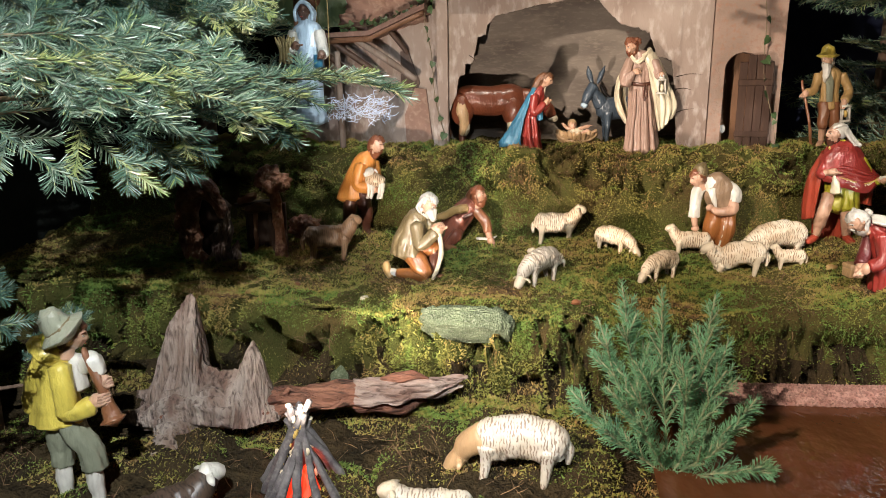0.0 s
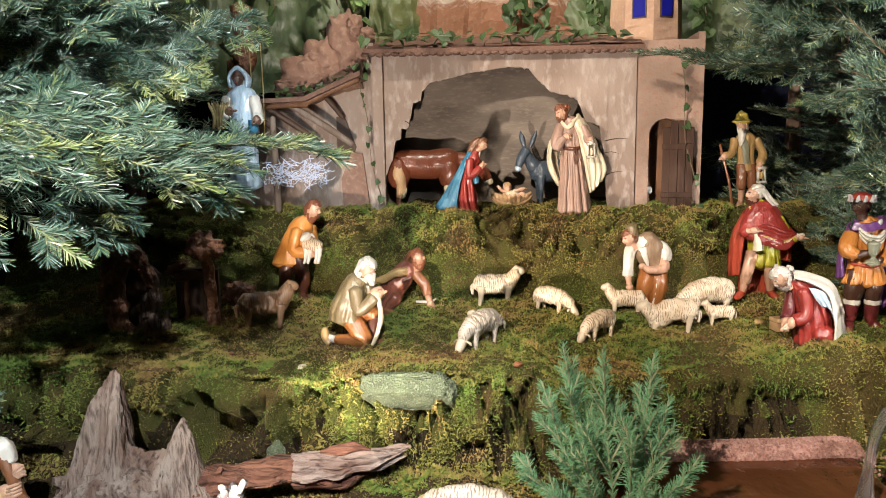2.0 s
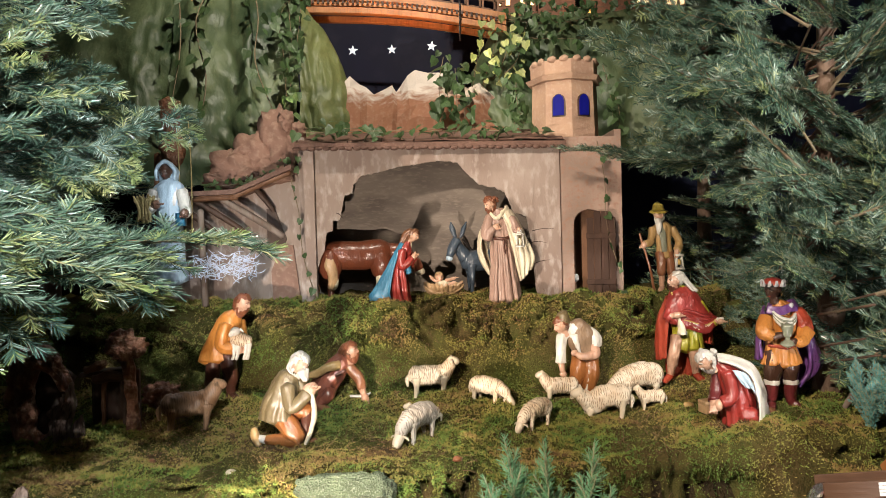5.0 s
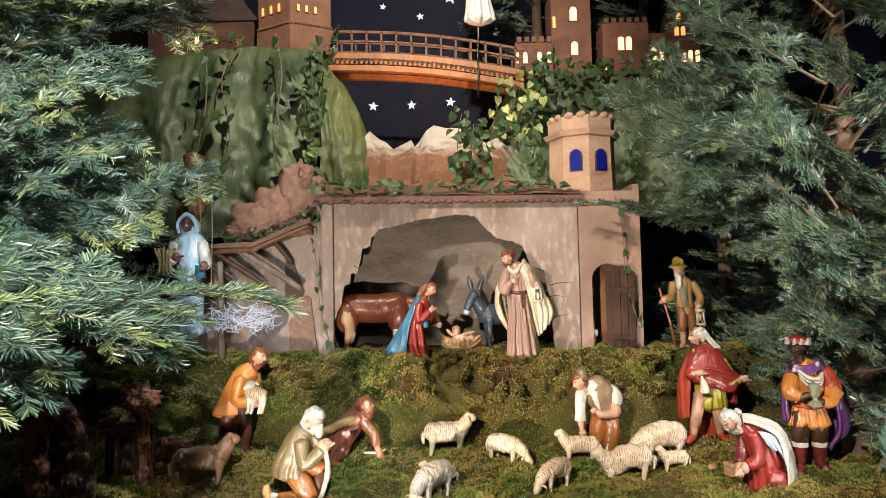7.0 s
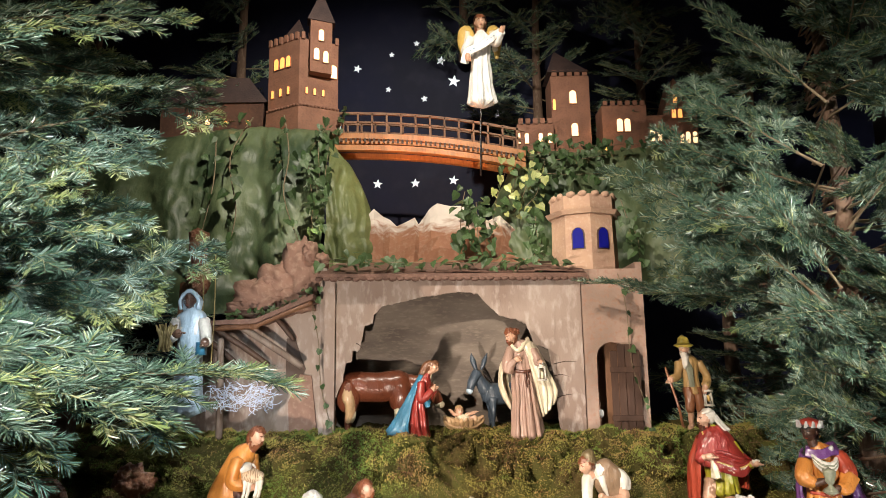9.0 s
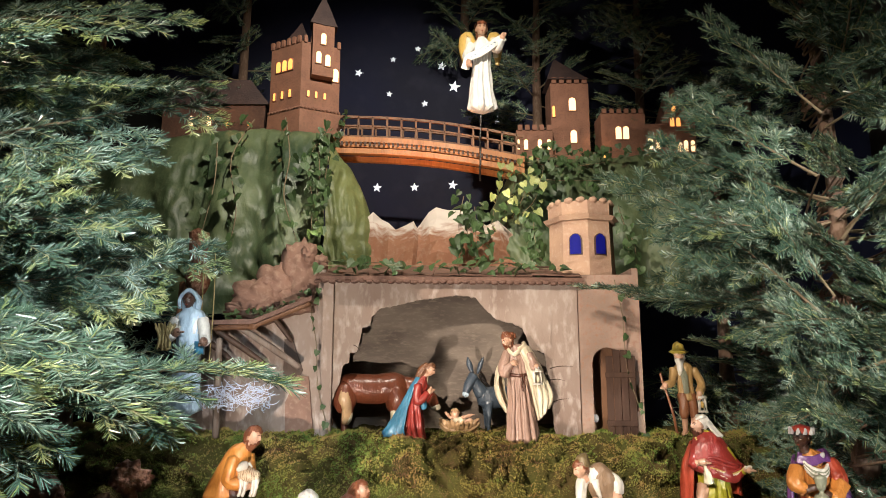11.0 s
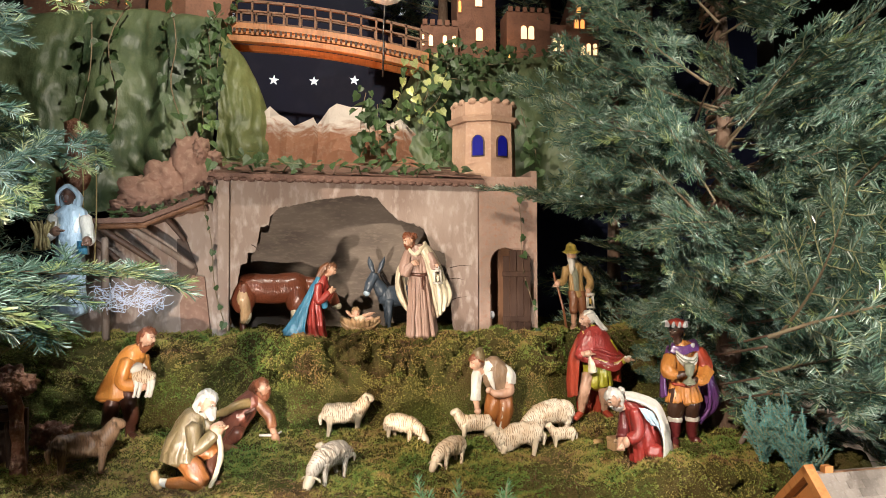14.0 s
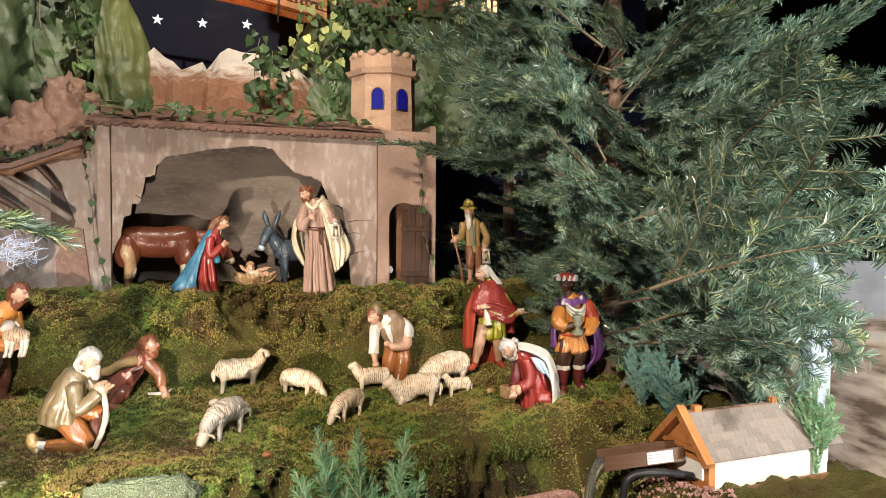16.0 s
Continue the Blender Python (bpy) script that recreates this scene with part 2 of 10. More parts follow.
M["dark_sheet"] = mat("black_sheet", (0.012, 0.014, 0.012), (0.02, 0.022, 0.018), 6, 0.95, 0.3, 120, spec=0.1)
M["stonewall"] = mat("church_wall", (0.33, 0.31, 0.29), (0.27, 0.26, 0.25), 2, 0.9, 0.3, 30)
M["floor"] = mat("stone_floor", (0.24, 0.22, 0.20), (0.19, 0.18, 0.165), 3, 0.6, 0.2, 40)
M["painted_right"] = mat("painted_landscape_board", (0.40, 0.43, 0.48), (0.52, 0.53, 0.55), 3.0, 0.8, 0.2, 16, (0.34, 0.33, 0.33), 0.5)


def stone_strokes(m, top, soft):
    """Long brown brush strokes of a painted stone wall, up to the height top."""
    t = m.node_tree
    b = t.nodes["Principled BSDF"]
    base = b.inputs["Base Color"].links[0].from_socket
    co = t.nodes.new("ShaderNodeTexCoord")
    mp = t.nodes.new("ShaderNodeMapping")
    mp.inputs["Scale"].default_value = (1, 1.4, 5.5)
    link(t, co.outputs["Object"], mp.inputs[0])
    n = t.nodes.new("ShaderNodeTexNoise")
    n.inputs["Scale"].default_value, n.inputs["Detail"].default_value = 4.2, 5
    link(t, mp.outputs[0], n.inputs["Vector"])
    ramp = t.nodes.new("ShaderNodeValToRGB")
    for e, (p, c) in zip(ramp.color_ramp.elements, ((0.38, (0.15, 0.105, 0.075, 1)), (0.62, (0.62, 0.52, 0.43, 1)))):
        e.position, e.color = p, c
    e = ramp.color_ramp.elements.new(0.48)
    e.color = (0.40, 0.31, 0.24, 1)
    link(t, n.outputs["Fac"], ramp.inputs[0])
    sp = t.nodes.new("ShaderNodeSeparateXYZ")
    link(t, co.outputs["Object"], sp.inputs[0])
    ad = t.nodes.new("ShaderNodeMath")
    ad.operation = "MULTIPLY_ADD"
    ad.inputs[1].default_value = 0.35
    link(t, n.outputs["Fac"], ad.inputs[0])
    link(t, sp.outputs["Z"], ad.inputs[2])
    rm = t.nodes.new("ShaderNodeMapRange")
    rm.inputs[1].default_value, rm.inputs[2].default_value, rm.inputs[3].default_value, rm.inputs[4].default_value = top + 0.17 - soft, top + 0.17 + soft, 1.0, 0.0
    link(t, ad.outputs[0], rm.inputs[0])
    mx = t.nodes.new("ShaderNodeMix")
    mx.data_type = "RGBA"
    link(t, rm.outputs[0], mx.inputs["Factor"])
    link(t, base, mx.inputs["A"])
    link(t, ramp.outputs[0], mx.inputs["B"])
    link(t, mx.outputs["Result"], b.inputs["Base Color"])


stone_strokes(M["painted_right"], 1.19, 0.05)
M["pale_post"] = mat("pale_blue_paint", (0.68, 0.78, 0.88), (0.60, 0.70, 0.80), 6, 0.5, 0.1, 70)
M["ember"] = glow("red_lamp_film", (1.0, 0.06, 0.02), 0.9)
M["door_wood"] = mat("dark_door_planks", (0.060, 0.032, 0.021), (0.035, 0.018, 0.012), 14, 0.75, 0.5, 90, (0.10, 0.055, 0.035), 0.5, spec=0.2, stretch=(1, 1, 0.2))
M["straw"] = mat("straw", (0.42, 0.33, 0.15), (0.30, 0.22, 0.09), 40, 0.8, 0.3, 150)
M["straw_brown"] = mat("dry_litter", (0.13, 0.07, 0.034), (0.23, 0.14, 0.065), 9, 0.8, 0, 60, (0.11, 0.06, 0.03), 0.5)
M["paper"] = mat("paper", (0.78, 0.77, 0.74), (0.70, 0.68, 0.64), 20, 0.7, 0.1, 90)
PAINT = {}
for key, c in dict(skin=(0.62, 0.37, 0.25), dark_skin=(0.075, 0.035, 0.022), brown_skin=(0.16, 0.085, 0.055), hair=(0.17, 0.07, 0.03), auburn=(0.22, 0.075, 0.035), grey_hair=(0.60, 0.56, 0.50), white=(0.72, 0.68, 0.60), cream=(0.74, 0.65, 0.47),
                   tan_vest=(0.30, 0.20, 0.125), robe=(0.43, 0.28, 0.22), red=(0.31, 0.036, 0.028), blue=(0.045, 0.20, 0.33), orange=(0.60, 0.235, 0.05), dark_brown=(0.10, 0.035, 0.02), brown=(0.25, 0.10, 0.045), olive=(0.20, 0.15, 0.075), tan=(0.46, 0.29, 0.115),
                   rust=(0.34, 0.125, 0.035), yellow=(0.70, 0.55, 0.10), lime=(0.46, 0.43, 0.04), purple=(0.155, 0.055, 0.21), gold=(0.62, 0.42, 0.12), tomato=(0.40, 0.060, 0.03), pale_blue=(0.45, 0.58, 0.68), grey_green=(0.26, 0.27, 0.19), sage=(0.34, 0.35, 0.26), ox=(0.19, 0.055, 0.026), donkey=(0.055, 0.075, 0.10), tan_skin=(0.40, 0.21, 0.13), wine=(0.13, 0.02, 0.02), russet=(0.24, 0.075, 0.045),
                   fleece=(0.70, 0.58, 0.42), tan_fleece=(0.56, 0.36, 0.19), bright=(0.86, 0.86, 0.84), black=(0.015, 0.012, 0.012), silver=(0.55, 0.55, 0.56)).items():
    PAINT[key] = paint("paint_" + key, c)


def wool(name, c, line, tan):
    """Carved fleece: pale paint with fine dark strokes down the flanks, and a tan tint in patches."""
    m = mat(name, c, tan, 14, 0.42, 0.15, 200, tuple(v * 0.7 for v in c), 0.3, depth=0.0015)
    t = m.node_tree
    b = t.nodes["Principled BSDF"]
    base = b.inputs["Base Color"].links[0].from_socket
    for n in t.nodes:
        if n.bl_idname == "ShaderNodeMapRange" and n.inputs[1].default_value == 0.35:
            n.inputs[1].default_value, n.inputs[2].default_value = 0.52, 0.74
    co = t.nodes.new("ShaderNodeTexCoord")
    wv = t.nodes.new("ShaderNodeTexWave")
    wv.inputs["Scale"].default_value, wv.inputs["Distortion"].default_value, wv.inputs["Detail"].default_value, wv.inputs["Detail Scale"].default_value = 60, 6.0, 2.0, 1.3
    link(t, co.outputs["Object"], wv.inputs["Vector"])
    r0 = t.nodes.new("ShaderNodeMapRange")
    r0.inputs[1].default_value, r0.inputs[2].default_value = 0.52, 0.80
    link(t, wv.outputs["Fac"], r0.inputs[0])
    nz = t.nodes.new("ShaderNodeTexNoise")
    nz.inputs["Scale"].default_value, nz.inputs["Detail"].default_value = 95, 2
    link(t, co.outputs["Object"], nz.inputs["Vector"])
    r3 = t.nodes.new("ShaderNodeMapRange")
    r3.inputs[1].default_value, r3.inputs[2].default_value, r3.inputs[4].default_value = 0.42, 0.53, 0.88
    link(t, nz.outputs["Fac"], r3.inputs[0])
    rm = t.nodes.new("ShaderNodeMath")
    rm.operation = "MULTIPLY"
    link(t, r0.outputs[0], rm.inputs[0])
    link(t, r3.outputs[0], rm.inputs[1])
    mx = t.nodes.new("ShaderNodeMix")
    mx.data_type = "RGBA"
    mx.inputs["B"].default_value = (*line, 1)
    link(t, rm.outputs[0], mx.inputs["Factor"])
    link(t, base, mx.inputs["A"])
    link(t, mx.outputs["Result"], b.inputs["Base Color"])
    return m


PAINT["wool"] = wool("wool_white", (0.80, 0.71, 0.56), (0.27, 0.17, 0.095), (0.58, 0.40, 0.24))
PAINT["wool_grey"] = wool("wool_grey", (0.58, 0.52, 0.44), (0.17, 0.13, 0.095), (0.40, 0.32, 0.24))
PAINT["wool_brown"] = wool("wool_brown", (0.25, 0.15, 0.085), (0.14, 0.08, 0.045), (0.20, 0.115, 0.065))
PAINT["wool_dark"] = wool("wool_dark", (0.11, 0.07, 0.05), (0.03, 0.02, 0.015), (0.07, 0.045, 0.03))
PAINT["wool_pure"] = wool("wool_pure", (0.66, 0.61, 0.53), (0.22, 0.15, 0.10), (0.58, 0.48, 0.36))

# ---- mesh helpers ----


def ss(a, b, v):
    t = min(1.0, max(0.0, (v - a) / (b - a)))
    return t * t * (3 - 2 * t)


def finish(ob, material, smooth=False):
    if material is not None:
        ob.data.materials.append(material)
    if smooth:
        ob.data.polygons.foreach_set("use_smooth", [True] * len(ob.data.polygons))
    return ob


def part(name, bm, material, parent=None, label="", smooth=False):
    me = bpy.data.meshes.new(name)
    bm.to_mesh(me)
    bm.free()
    ob = finish(new(name, me), material, smooth)
    ob.parent = parent
    return tagged(ob, label)


def thing(name, at, label, category, group="", kind="", turn=0):
    ob = new(name)
    ob.matrix_world = pose(*at, 0, 0, turn)
    ob.empty_display_size = 0.02
    return tagged(ob, label, category, group, kind)


def box(bm, lo, hi, m=None, bevel=0.0):
    made = bmesh.ops.create_cube(bm, size=1)["verts"]
    size, mid = [h - l for l, h in zip(lo, hi)], [(h + l) / 2 for l, h in zip(lo, hi)]
    bmesh.ops.transform(bm, matrix=(m or Matrix()) @ Matrix.LocRotScale(mid, None, size), verts=made)
    if bevel:
        edges = {e for v in made for e in v.link_edges}
        bmesh.ops.bevel(bm, geom=list(edges), offset=bevel, segments=2, affect="EDGES", profile=0.6)
    return bm


def boxed(lo, hi, m=None, bevel=0.0):
    return box(bmesh.new(), lo, hi, m, bevel)


def prism(outline, y0, y1, wobble=0.0):
    """An upright slab with the outline (x, z) between two depths."""
    bm = bmesh.new()
    rings = []
    for y in (y0, y1):
        rings.append([bm.verts.new((x, y, z)) for x, z in outline])
    n = len(outline)
    bm.faces.new(rings[0])
    bm.faces.new(rings[1][::-1])
    for i in range(n):
        bm.faces.new((rings[0][i], rings[1][i], rings[1][(i + 1) % n], rings[0][(i + 1) % n]))
    bmesh.ops.triangulate(bm, faces=[f for f in bm.faces if len(f.verts) > 4], ngon_method="EAR_CLIP")
    bmesh.ops.recalc_face_normals(bm, faces=bm.faces)
    return bm


def mesh_from(name, verts, faces, materials, index=None, parent=None, smooth=True, label=""):
    me = bpy.data.meshes.new(name)
    me.from_pydata([tuple(v) for v in verts], [], faces)
    for m in materials:
        me.materials.append(m)
    if index is not None:
        me.polygons.foreach_set("material_index", index)
    me.polygons.foreach_set("use_smooth", [smooth] * len(me.polygons))
    me.update()
    ob = new(name, me)
    ob.parent = parent
    return tagged(ob, label)


def rotation_to(f):
    """Turns -y to the direction f, with z kept up."""
    f = Vector(f).normalized()
    side = f.cross(Vector((0, 0, 1)))
    side = side.normalized() if side.length > 1e-4 else Vector((1, 0, 0))
    up = side.cross(f)
    return Matrix((-side, -f, up)).transposed()


class Carved:
    """One mesh put together from swept and rounded forms, each in a paint of its own."""

    def __init__(self, fine=False):
        self.v, self.f, self.i, self.mats, self.cuts, self.fine = [], [], [], [], [], fine

    def slot(self, m):
        m = PAINT.get(m, m) if isinstance(m, str) else m
        if m not in self.mats:
            self.mats.append(m)
        return self.mats.index(m)

    def tube(self, pts, radii, m, n=12, fold=None, steps=4, ends=True, twist=0.0, rag=0.0, side=None):
        """A tube along pts with radii r or (a, b); fold: (count, depth at the start, at the end)."""
        k = self.slot(m)
        if self.fine and n >= 8:
            n, steps = int(n * 1.9), steps + 3
        self.cuts.append((len(self.v), len(self.f)))
        pts = [Vector(p) for p in pts]
        radii = [r if isinstance(r, tuple) else (r, r) for r in radii]
        P, R = [], []
        for s in range(len(pts) - 1):
            p0, p1, p2, p3 = pts[max(0, s - 1)], pts[s], pts[s + 1], pts[min(len(pts) - 1, s + 2)]
            for q in range(steps):
                u = q / steps
                P.append(0.5 * (2 * p1 + (p2 - p0) * u + (2 * p0 - 5 * p1 + 4 * p2 - p3) * u * u + (3 * p1 - p0 - 3 * p2 + p3) * u ** 3))
                w = u * u * (3 - 2 * u)
                R.append(tuple(a + (b - a) * w for a, b in zip(radii[s], radii[s + 1])))
        P.append(pts[-1])
        R.append(radii[-1])
        if fold:
            n = max(n, fold[0] * 5)
        tangent = (P[1] - P[0]).normalized()
        ref = Vector(side) if side else Vector((1, 0, 0))
        if abs(tangent.dot(ref)) > 0.85:
            ref = Vector((0, 1, 0))
        x = (ref - tangent * ref.dot(tangent)).normalized()
        start = len(self.v)
        seed = random.random() * 9
        count = len(P)
        for j in range(count):
            t = (P[min(count - 1, j + 1)] - P[max(0, j - 1)]).normalized()
            x = (x - t * x.dot(t)).normalized()
            y = t.cross(x)
            u = j / (count - 1)
            for a in range(n):
                th = 2 * math.pi * a / n
                g = 1.0
                if fold:
                    g += (fold[1] + (fold[2] - fold[1]) * u) * (1.9 * (abs(math.sin(fold[0] * 0.5 * th + seed + twist * u + 0.5 * math.sin(3 * u + seed))) - 0.6) + 0.4 * math.sin((fold[0] * 2 + 1) * th + seed * 2 + 2 * u))
                p = P[j] + (x * math.cos(th) * R[j][0] + y * math.sin(th) * R[j][1]) * g
                if rag:
                    p += Vector((noise.noise(p * 0.35 + Vector((seed, 0, 0))), noise.noise(p * 0.35 + Vector((0, seed, 0))), noise.noise(p * 0.35 + Vector((0, 0, seed))))) * rag * R[j][0]
                self.v.append(p)
        for j in range(count - 1):
            for a in range(n):
                b = (a + 1) % n
                self.f.append((start + j * n + a, start + j * n + b, start + (j + 1) * n + b, start + (j + 1) * n + a))
                self.i.append(k)
        if ends:
            for j, out in ((0, -1), (count - 1, 1)):
                t = (P[1] - P[0]).normalized() if j == 0 else (P[-1] - P[-2]).normalized()
                tip = len(self.v)
                self.v.append(P[j] + t * out * min(R[j]) * 0.6)
                for a in range(n):
                    b = (a + 1) % n
                    f = (start + j * n + a, start + j * n + b, tip)
                    self.f.append(f[::-1] if out < 0 else f)
                    self.i.append(k)
        return self

    def ball(self, c, r, m, turn=None, n=12, rows=8, lump=0.0, freq=1.0):
        k = self.slot(m)
        r = r if isinstance(r, tuple) else (r, r, r)
        turn = turn or Matrix.Identity(3)
        start, c = len(self.v), Vector(c)
        for j in range(rows + 1):
            ph = math.pi * j / rows
            for a in range(n):
                th = 2 * math.pi * a / n
                d = Vector((math.sin(ph) * math.cos(th), math.sin(ph) * math.sin(th), math.cos(ph)))
                g = 1 + lump * noise.noise(d * 2.2 * freq + c)
                self.v.append(c + turn @ Vector((d.x * r[0] * g, d.y * r[1] * g, d.z * r[2] * g)))
        for j in range(rows):
            for a in range(n):
                b = (a + 1) % n
                self.f.append((start + j * n + a, start + (j + 1) * n + a, start + (j + 1) * n + b, start + j * n + b))
                self.i.append(k)
        return self

    def block(self, c, size, m, turn=None):
        k = self.slot(m)
        start, c, turn = len(self.v), Vector(c), turn or Matrix.Identity(3)
        for x in (-0.5, 0.5):
            for y in (-0.5, 0.5):
                for z in (-0.5, 0.5):
                    self.v.append(c + turn @ Vector((x * size[0], y * size[1], z * size[2])))
        for f in ((0, 1, 3, 2), (4, 6, 7, 5), (0, 4, 5, 1), (2, 3, 7, 6), (0, 2, 6, 4), (1, 5, 7, 3)):
            self.f.append(tuple(start + q for q in f))
            self.i.append(k)
        return self

    def shell(self, at, q, r, m, shape, keep, n=30, rows=22):
        """A closed form about at, turned by q: shape(d) gives the place in radii for a direction, keep(d) which part is there."""
        k, start = self.slot(m), len(self.v)
        dirs = []
        for j in range(rows + 1):
            ph = math.pi * j / rows
            for a in range(n):
                th = 2 * math.pi * a / n
                d = Vector((math.sin(ph) * math.cos(th), math.sin(ph) * math.sin(th), math.cos(ph)))
                dirs.append(d)
                self.v.append(Vector(at) + q @ (shape(d) * r))
        for j in range(rows):
            for a in range(n):
                b = (a + 1) % n
                f = (j * n + a, (j + 1) * n + a, (j + 1) * n + b, j * n + b)
                if keep is None or keep((dirs[f[0]] + dirs[f[2]]) / 2):
                    self.f.append(tuple(start + i for i in f))
                    self.i.append(k)
        return self

    def head(self, c, r, face, skin="skin", hair="hair", beard=None, bald=False, long_hair=False):
        """A carved head of radius r that looks along face."""
        q = rotation_to(face)
        at = lambda x, y, z: Vector(c) + q @ Vector((x * r, y * r, z * r))  # noqa: E731
        bell = lambda u, w: math.exp(-(u / w) ** 2)  # noqa: E731

        def skull(d):
            p = Vector((d.x * 0.80, d.y * 0.95, d.z * 1.12))
            if d.z < 0:
                p.x *= 1 + 0.30 * d.z
                p.y *= 1 + 0.14 * d.z if d.y > 0 else 1
            if d.y < 0:
                x, z = p.x, p.z
                p.y -= 0.30 * bell(x, 0.13) * bell(z + 0.16, 0.20) + 0.14 * bell(x, 0.11) * bell(z - 0.12, 0.18)
                p.y -= 0.07 * bell(z - 0.30, 0.12) + 0.06 * bell(abs(x) - 0.42, 0.2) * bell(z + 0.20, 0.2)
                p.y += 0.11 * bell(abs(x) - 0.30, 0.14) * bell(z - 0.10, 0.10)
                p.y -= 0.08 * bell(x, 0.24) * (bell(z + 0.47, 0.06) + bell(z + 0.60, 0.06)) + 0.14 * bell(x, 0.28) * bell(z + 0.88, 0.18)
            return p

        self.shell(c, q, r, skin, skull, None, 36, 30)
        self.tube([at(0, 0.15, -0.6), at(0, 0.25, -1.7)], [0.48 * r, 0.56 * r], skin, 10)
        for s in (-1, 1):
            self.ball(at(s * 0.30, -0.80, 0.10), (0.13 * r, 0.07 * r, 0.06 * r), "white", q, 8, 5)
            self.ball(at(s * 0.30, -0.855, 0.10), (0.06 * r, 0.04 * r, 0.06 * r), "black", q, 8, 5)
            self.tube([at(s * 0.14, -0.97, 0.27), at(s * 0.32, -0.93, 0.31), at(s * 0.52, -0.76, 0.25)], [0.05 * r, 0.06 * r, 0.03 * r], hair if hair else "dark_brown", 6)
            self.ball(at(s * 0.80, 0.05, -0.05), (0.10 * r, 0.2 * r, 0.28 * r), skin, q, 8, 6)
        self.ball(at(0, -0.99, -0.53), (0.22 * r, 0.05 * r, 0.05 * r), "tomato", q, 8, 5)
        seed = c[0] * 3.1 + c[2]

        def locks(d, up, thick):
            th = math.atan2(d.y, d.x)
            w = abs(math.sin(8 * th + 3.2 * d.z + 2.2 * noise.noise(d * 2.6 + Vector((seed, 0, 0))))) ** 0.7
            g = thick + 0.16 * (w - 0.5) + 0.10 * noise.noise(d * 5 + Vector((0, seed, 0)))
            return Vector((d.x * (0.80 + g), d.y * (0.95 + g), d.z * (1.12 + g) + up))

        if hair:
            front = (lambda d: d.y > 0.18 and d.z < 0.50) if bald else (lambda d: d.z > 0.66 + 0.26 * d.y or (d.y > 0.10 and d.z > -0.55) or (d.y > -0.15 and d.z > 0.15) or (d.y > 0.30 and d.z > -0.85))
            self.shell(c, q, r, hair, lambda d: locks(d, 0.02, 0.16), front, 44, 30)
        if long_hair:
            self.tube([at(0, 0.5, 0.3), at(0, 0.85, -0.8), at(0, 0.75, -1.8)], [0.75 * r, 0.85 * r, 0.6 * r], hair, 20, (7, 0.06, 0.1))
        if beard:
            def strands(d):
                p = locks(d, 0.0, 0.13)
                p.y -= 0.12 * bell(p.x, 0.5)
                if d.z < -0.55:
                    p.z -= 0.55 * (-0.55 - d.z) / 0.45 * (1 if d.y < 0.2 else 0.3)
                return p

            self.shell(c, q, r, beard, strands, lambda d: d.y < 0.22 and d.z < -0.34 - 0.30 * min(1, abs(d.x) * 1.4) * (d.y < -0.1) and not (abs(d.x) < 0.34 and d.z > -0.42 and d.y < 0), 40, 30)
            self.tube([at(-0.30, -0.98, -0.46), at(0, -1.09, -0.37), at(0.30, -0.98, -0.46)], [0.06 * r, 0.09 * r, 0.06 * r], beard, 8)
        return self

    def sheet(self, rows, m, thick=0.35, folds=0.0, depth=0.0, grow=1.0, lining=None, nu=7, nv=9):
        """A piece of cloth over a net of points, in thickness; folds: pleats from edge to edge, their depth from the first row to the last."""
        k, k2 = self.slot(m), self.slot(lining or m)
        rows = [[Vector(p) for p in r] for r in rows]

        def spline(pts, steps):
            out = []
            for i in range(len(pts) - 1):
                p0, p1, p2, p3 = pts[max(0, i - 1)], pts[i], pts[i + 1], pts[min(len(pts) - 1, i + 2)]
                for a in range(steps):
                    u = a / steps
                    out.append(0.5 * (2 * p1 + (p2 - p0) * u + (2 * p0 - 5 * p1 + 4 * p2 - p3) * u * u + (3 * p1 - p0 - 3 * p2 + p3) * u ** 3))
            return out + [pts[-1]]

        across = [spline(r, nv) for r in rows]
        down = [spline([r[i] for r in across], nu) for i in range(len(across[0]))]
        W, H = len(down), len(down[0])
        seed = random.random() * 9
        front, back = [], []
        for i in range(W):
            for j in range(H):
                p = down[i][j]
                a = down[min(W - 1, i + 1)][j] - down[max(0, i - 1)][j]
                b = down[i][min(H - 1, j + 1)] - down[i][max(0, j - 1)]
                n = a.cross(b)
                n = n.normalized() if n.length > 1e-9 else Vector((0, -1, 0))
                u = j / (H - 1)
                w = folds * math.pi * i / (W - 1) + seed + 1.1 * math.sin(2.2 * u + seed) + 0.7 * noise.noise(Vector((i / W * 3, u * 2, seed)))
                p = p + n * depth * (1 - grow + grow * u if grow >= 0 else 1 + grow * u) * 1.7 * (abs(math.sin(w)) - 0.6)
                front.append(p)
                back.append(p - n * thick)
        for side, kk, flip in ((front, k, False), (back, k2, True)):
            o = len(self.v)
            self.v += side
            for i in range(W - 1):
                for j in range(H - 1):
                    f = (o + i * H + j, o + (i + 1) * H + j, o + (i + 1) * H + j + 1, o + i * H + j + 1)
                    self.f.append(f[::-1] if flip else f)
                    self.i.append(kk)
        o, p = len(self.v) - 2 * W * H, len(self.v) - W * H
        rim = [i * H for i in range(W)] + [(W - 1) * H + j for j in range(1, H)] + [i * H + H - 1 for i in range(W - 2, -1, -1)] + [j for j in range(H - 2, 0, -1)]
        for a, b in zip(rim, rim[1:] + rim[:1]):
            self.f.append((o + a, p + a, p + b, o + b))
            self.i.append(k)
        return self

    def arm(self, a, b, c, r, sleeve, skin="skin", bare=0.0):
        """Shoulder, elbow, wrist; bare: the share of the forearm with no sleeve."""
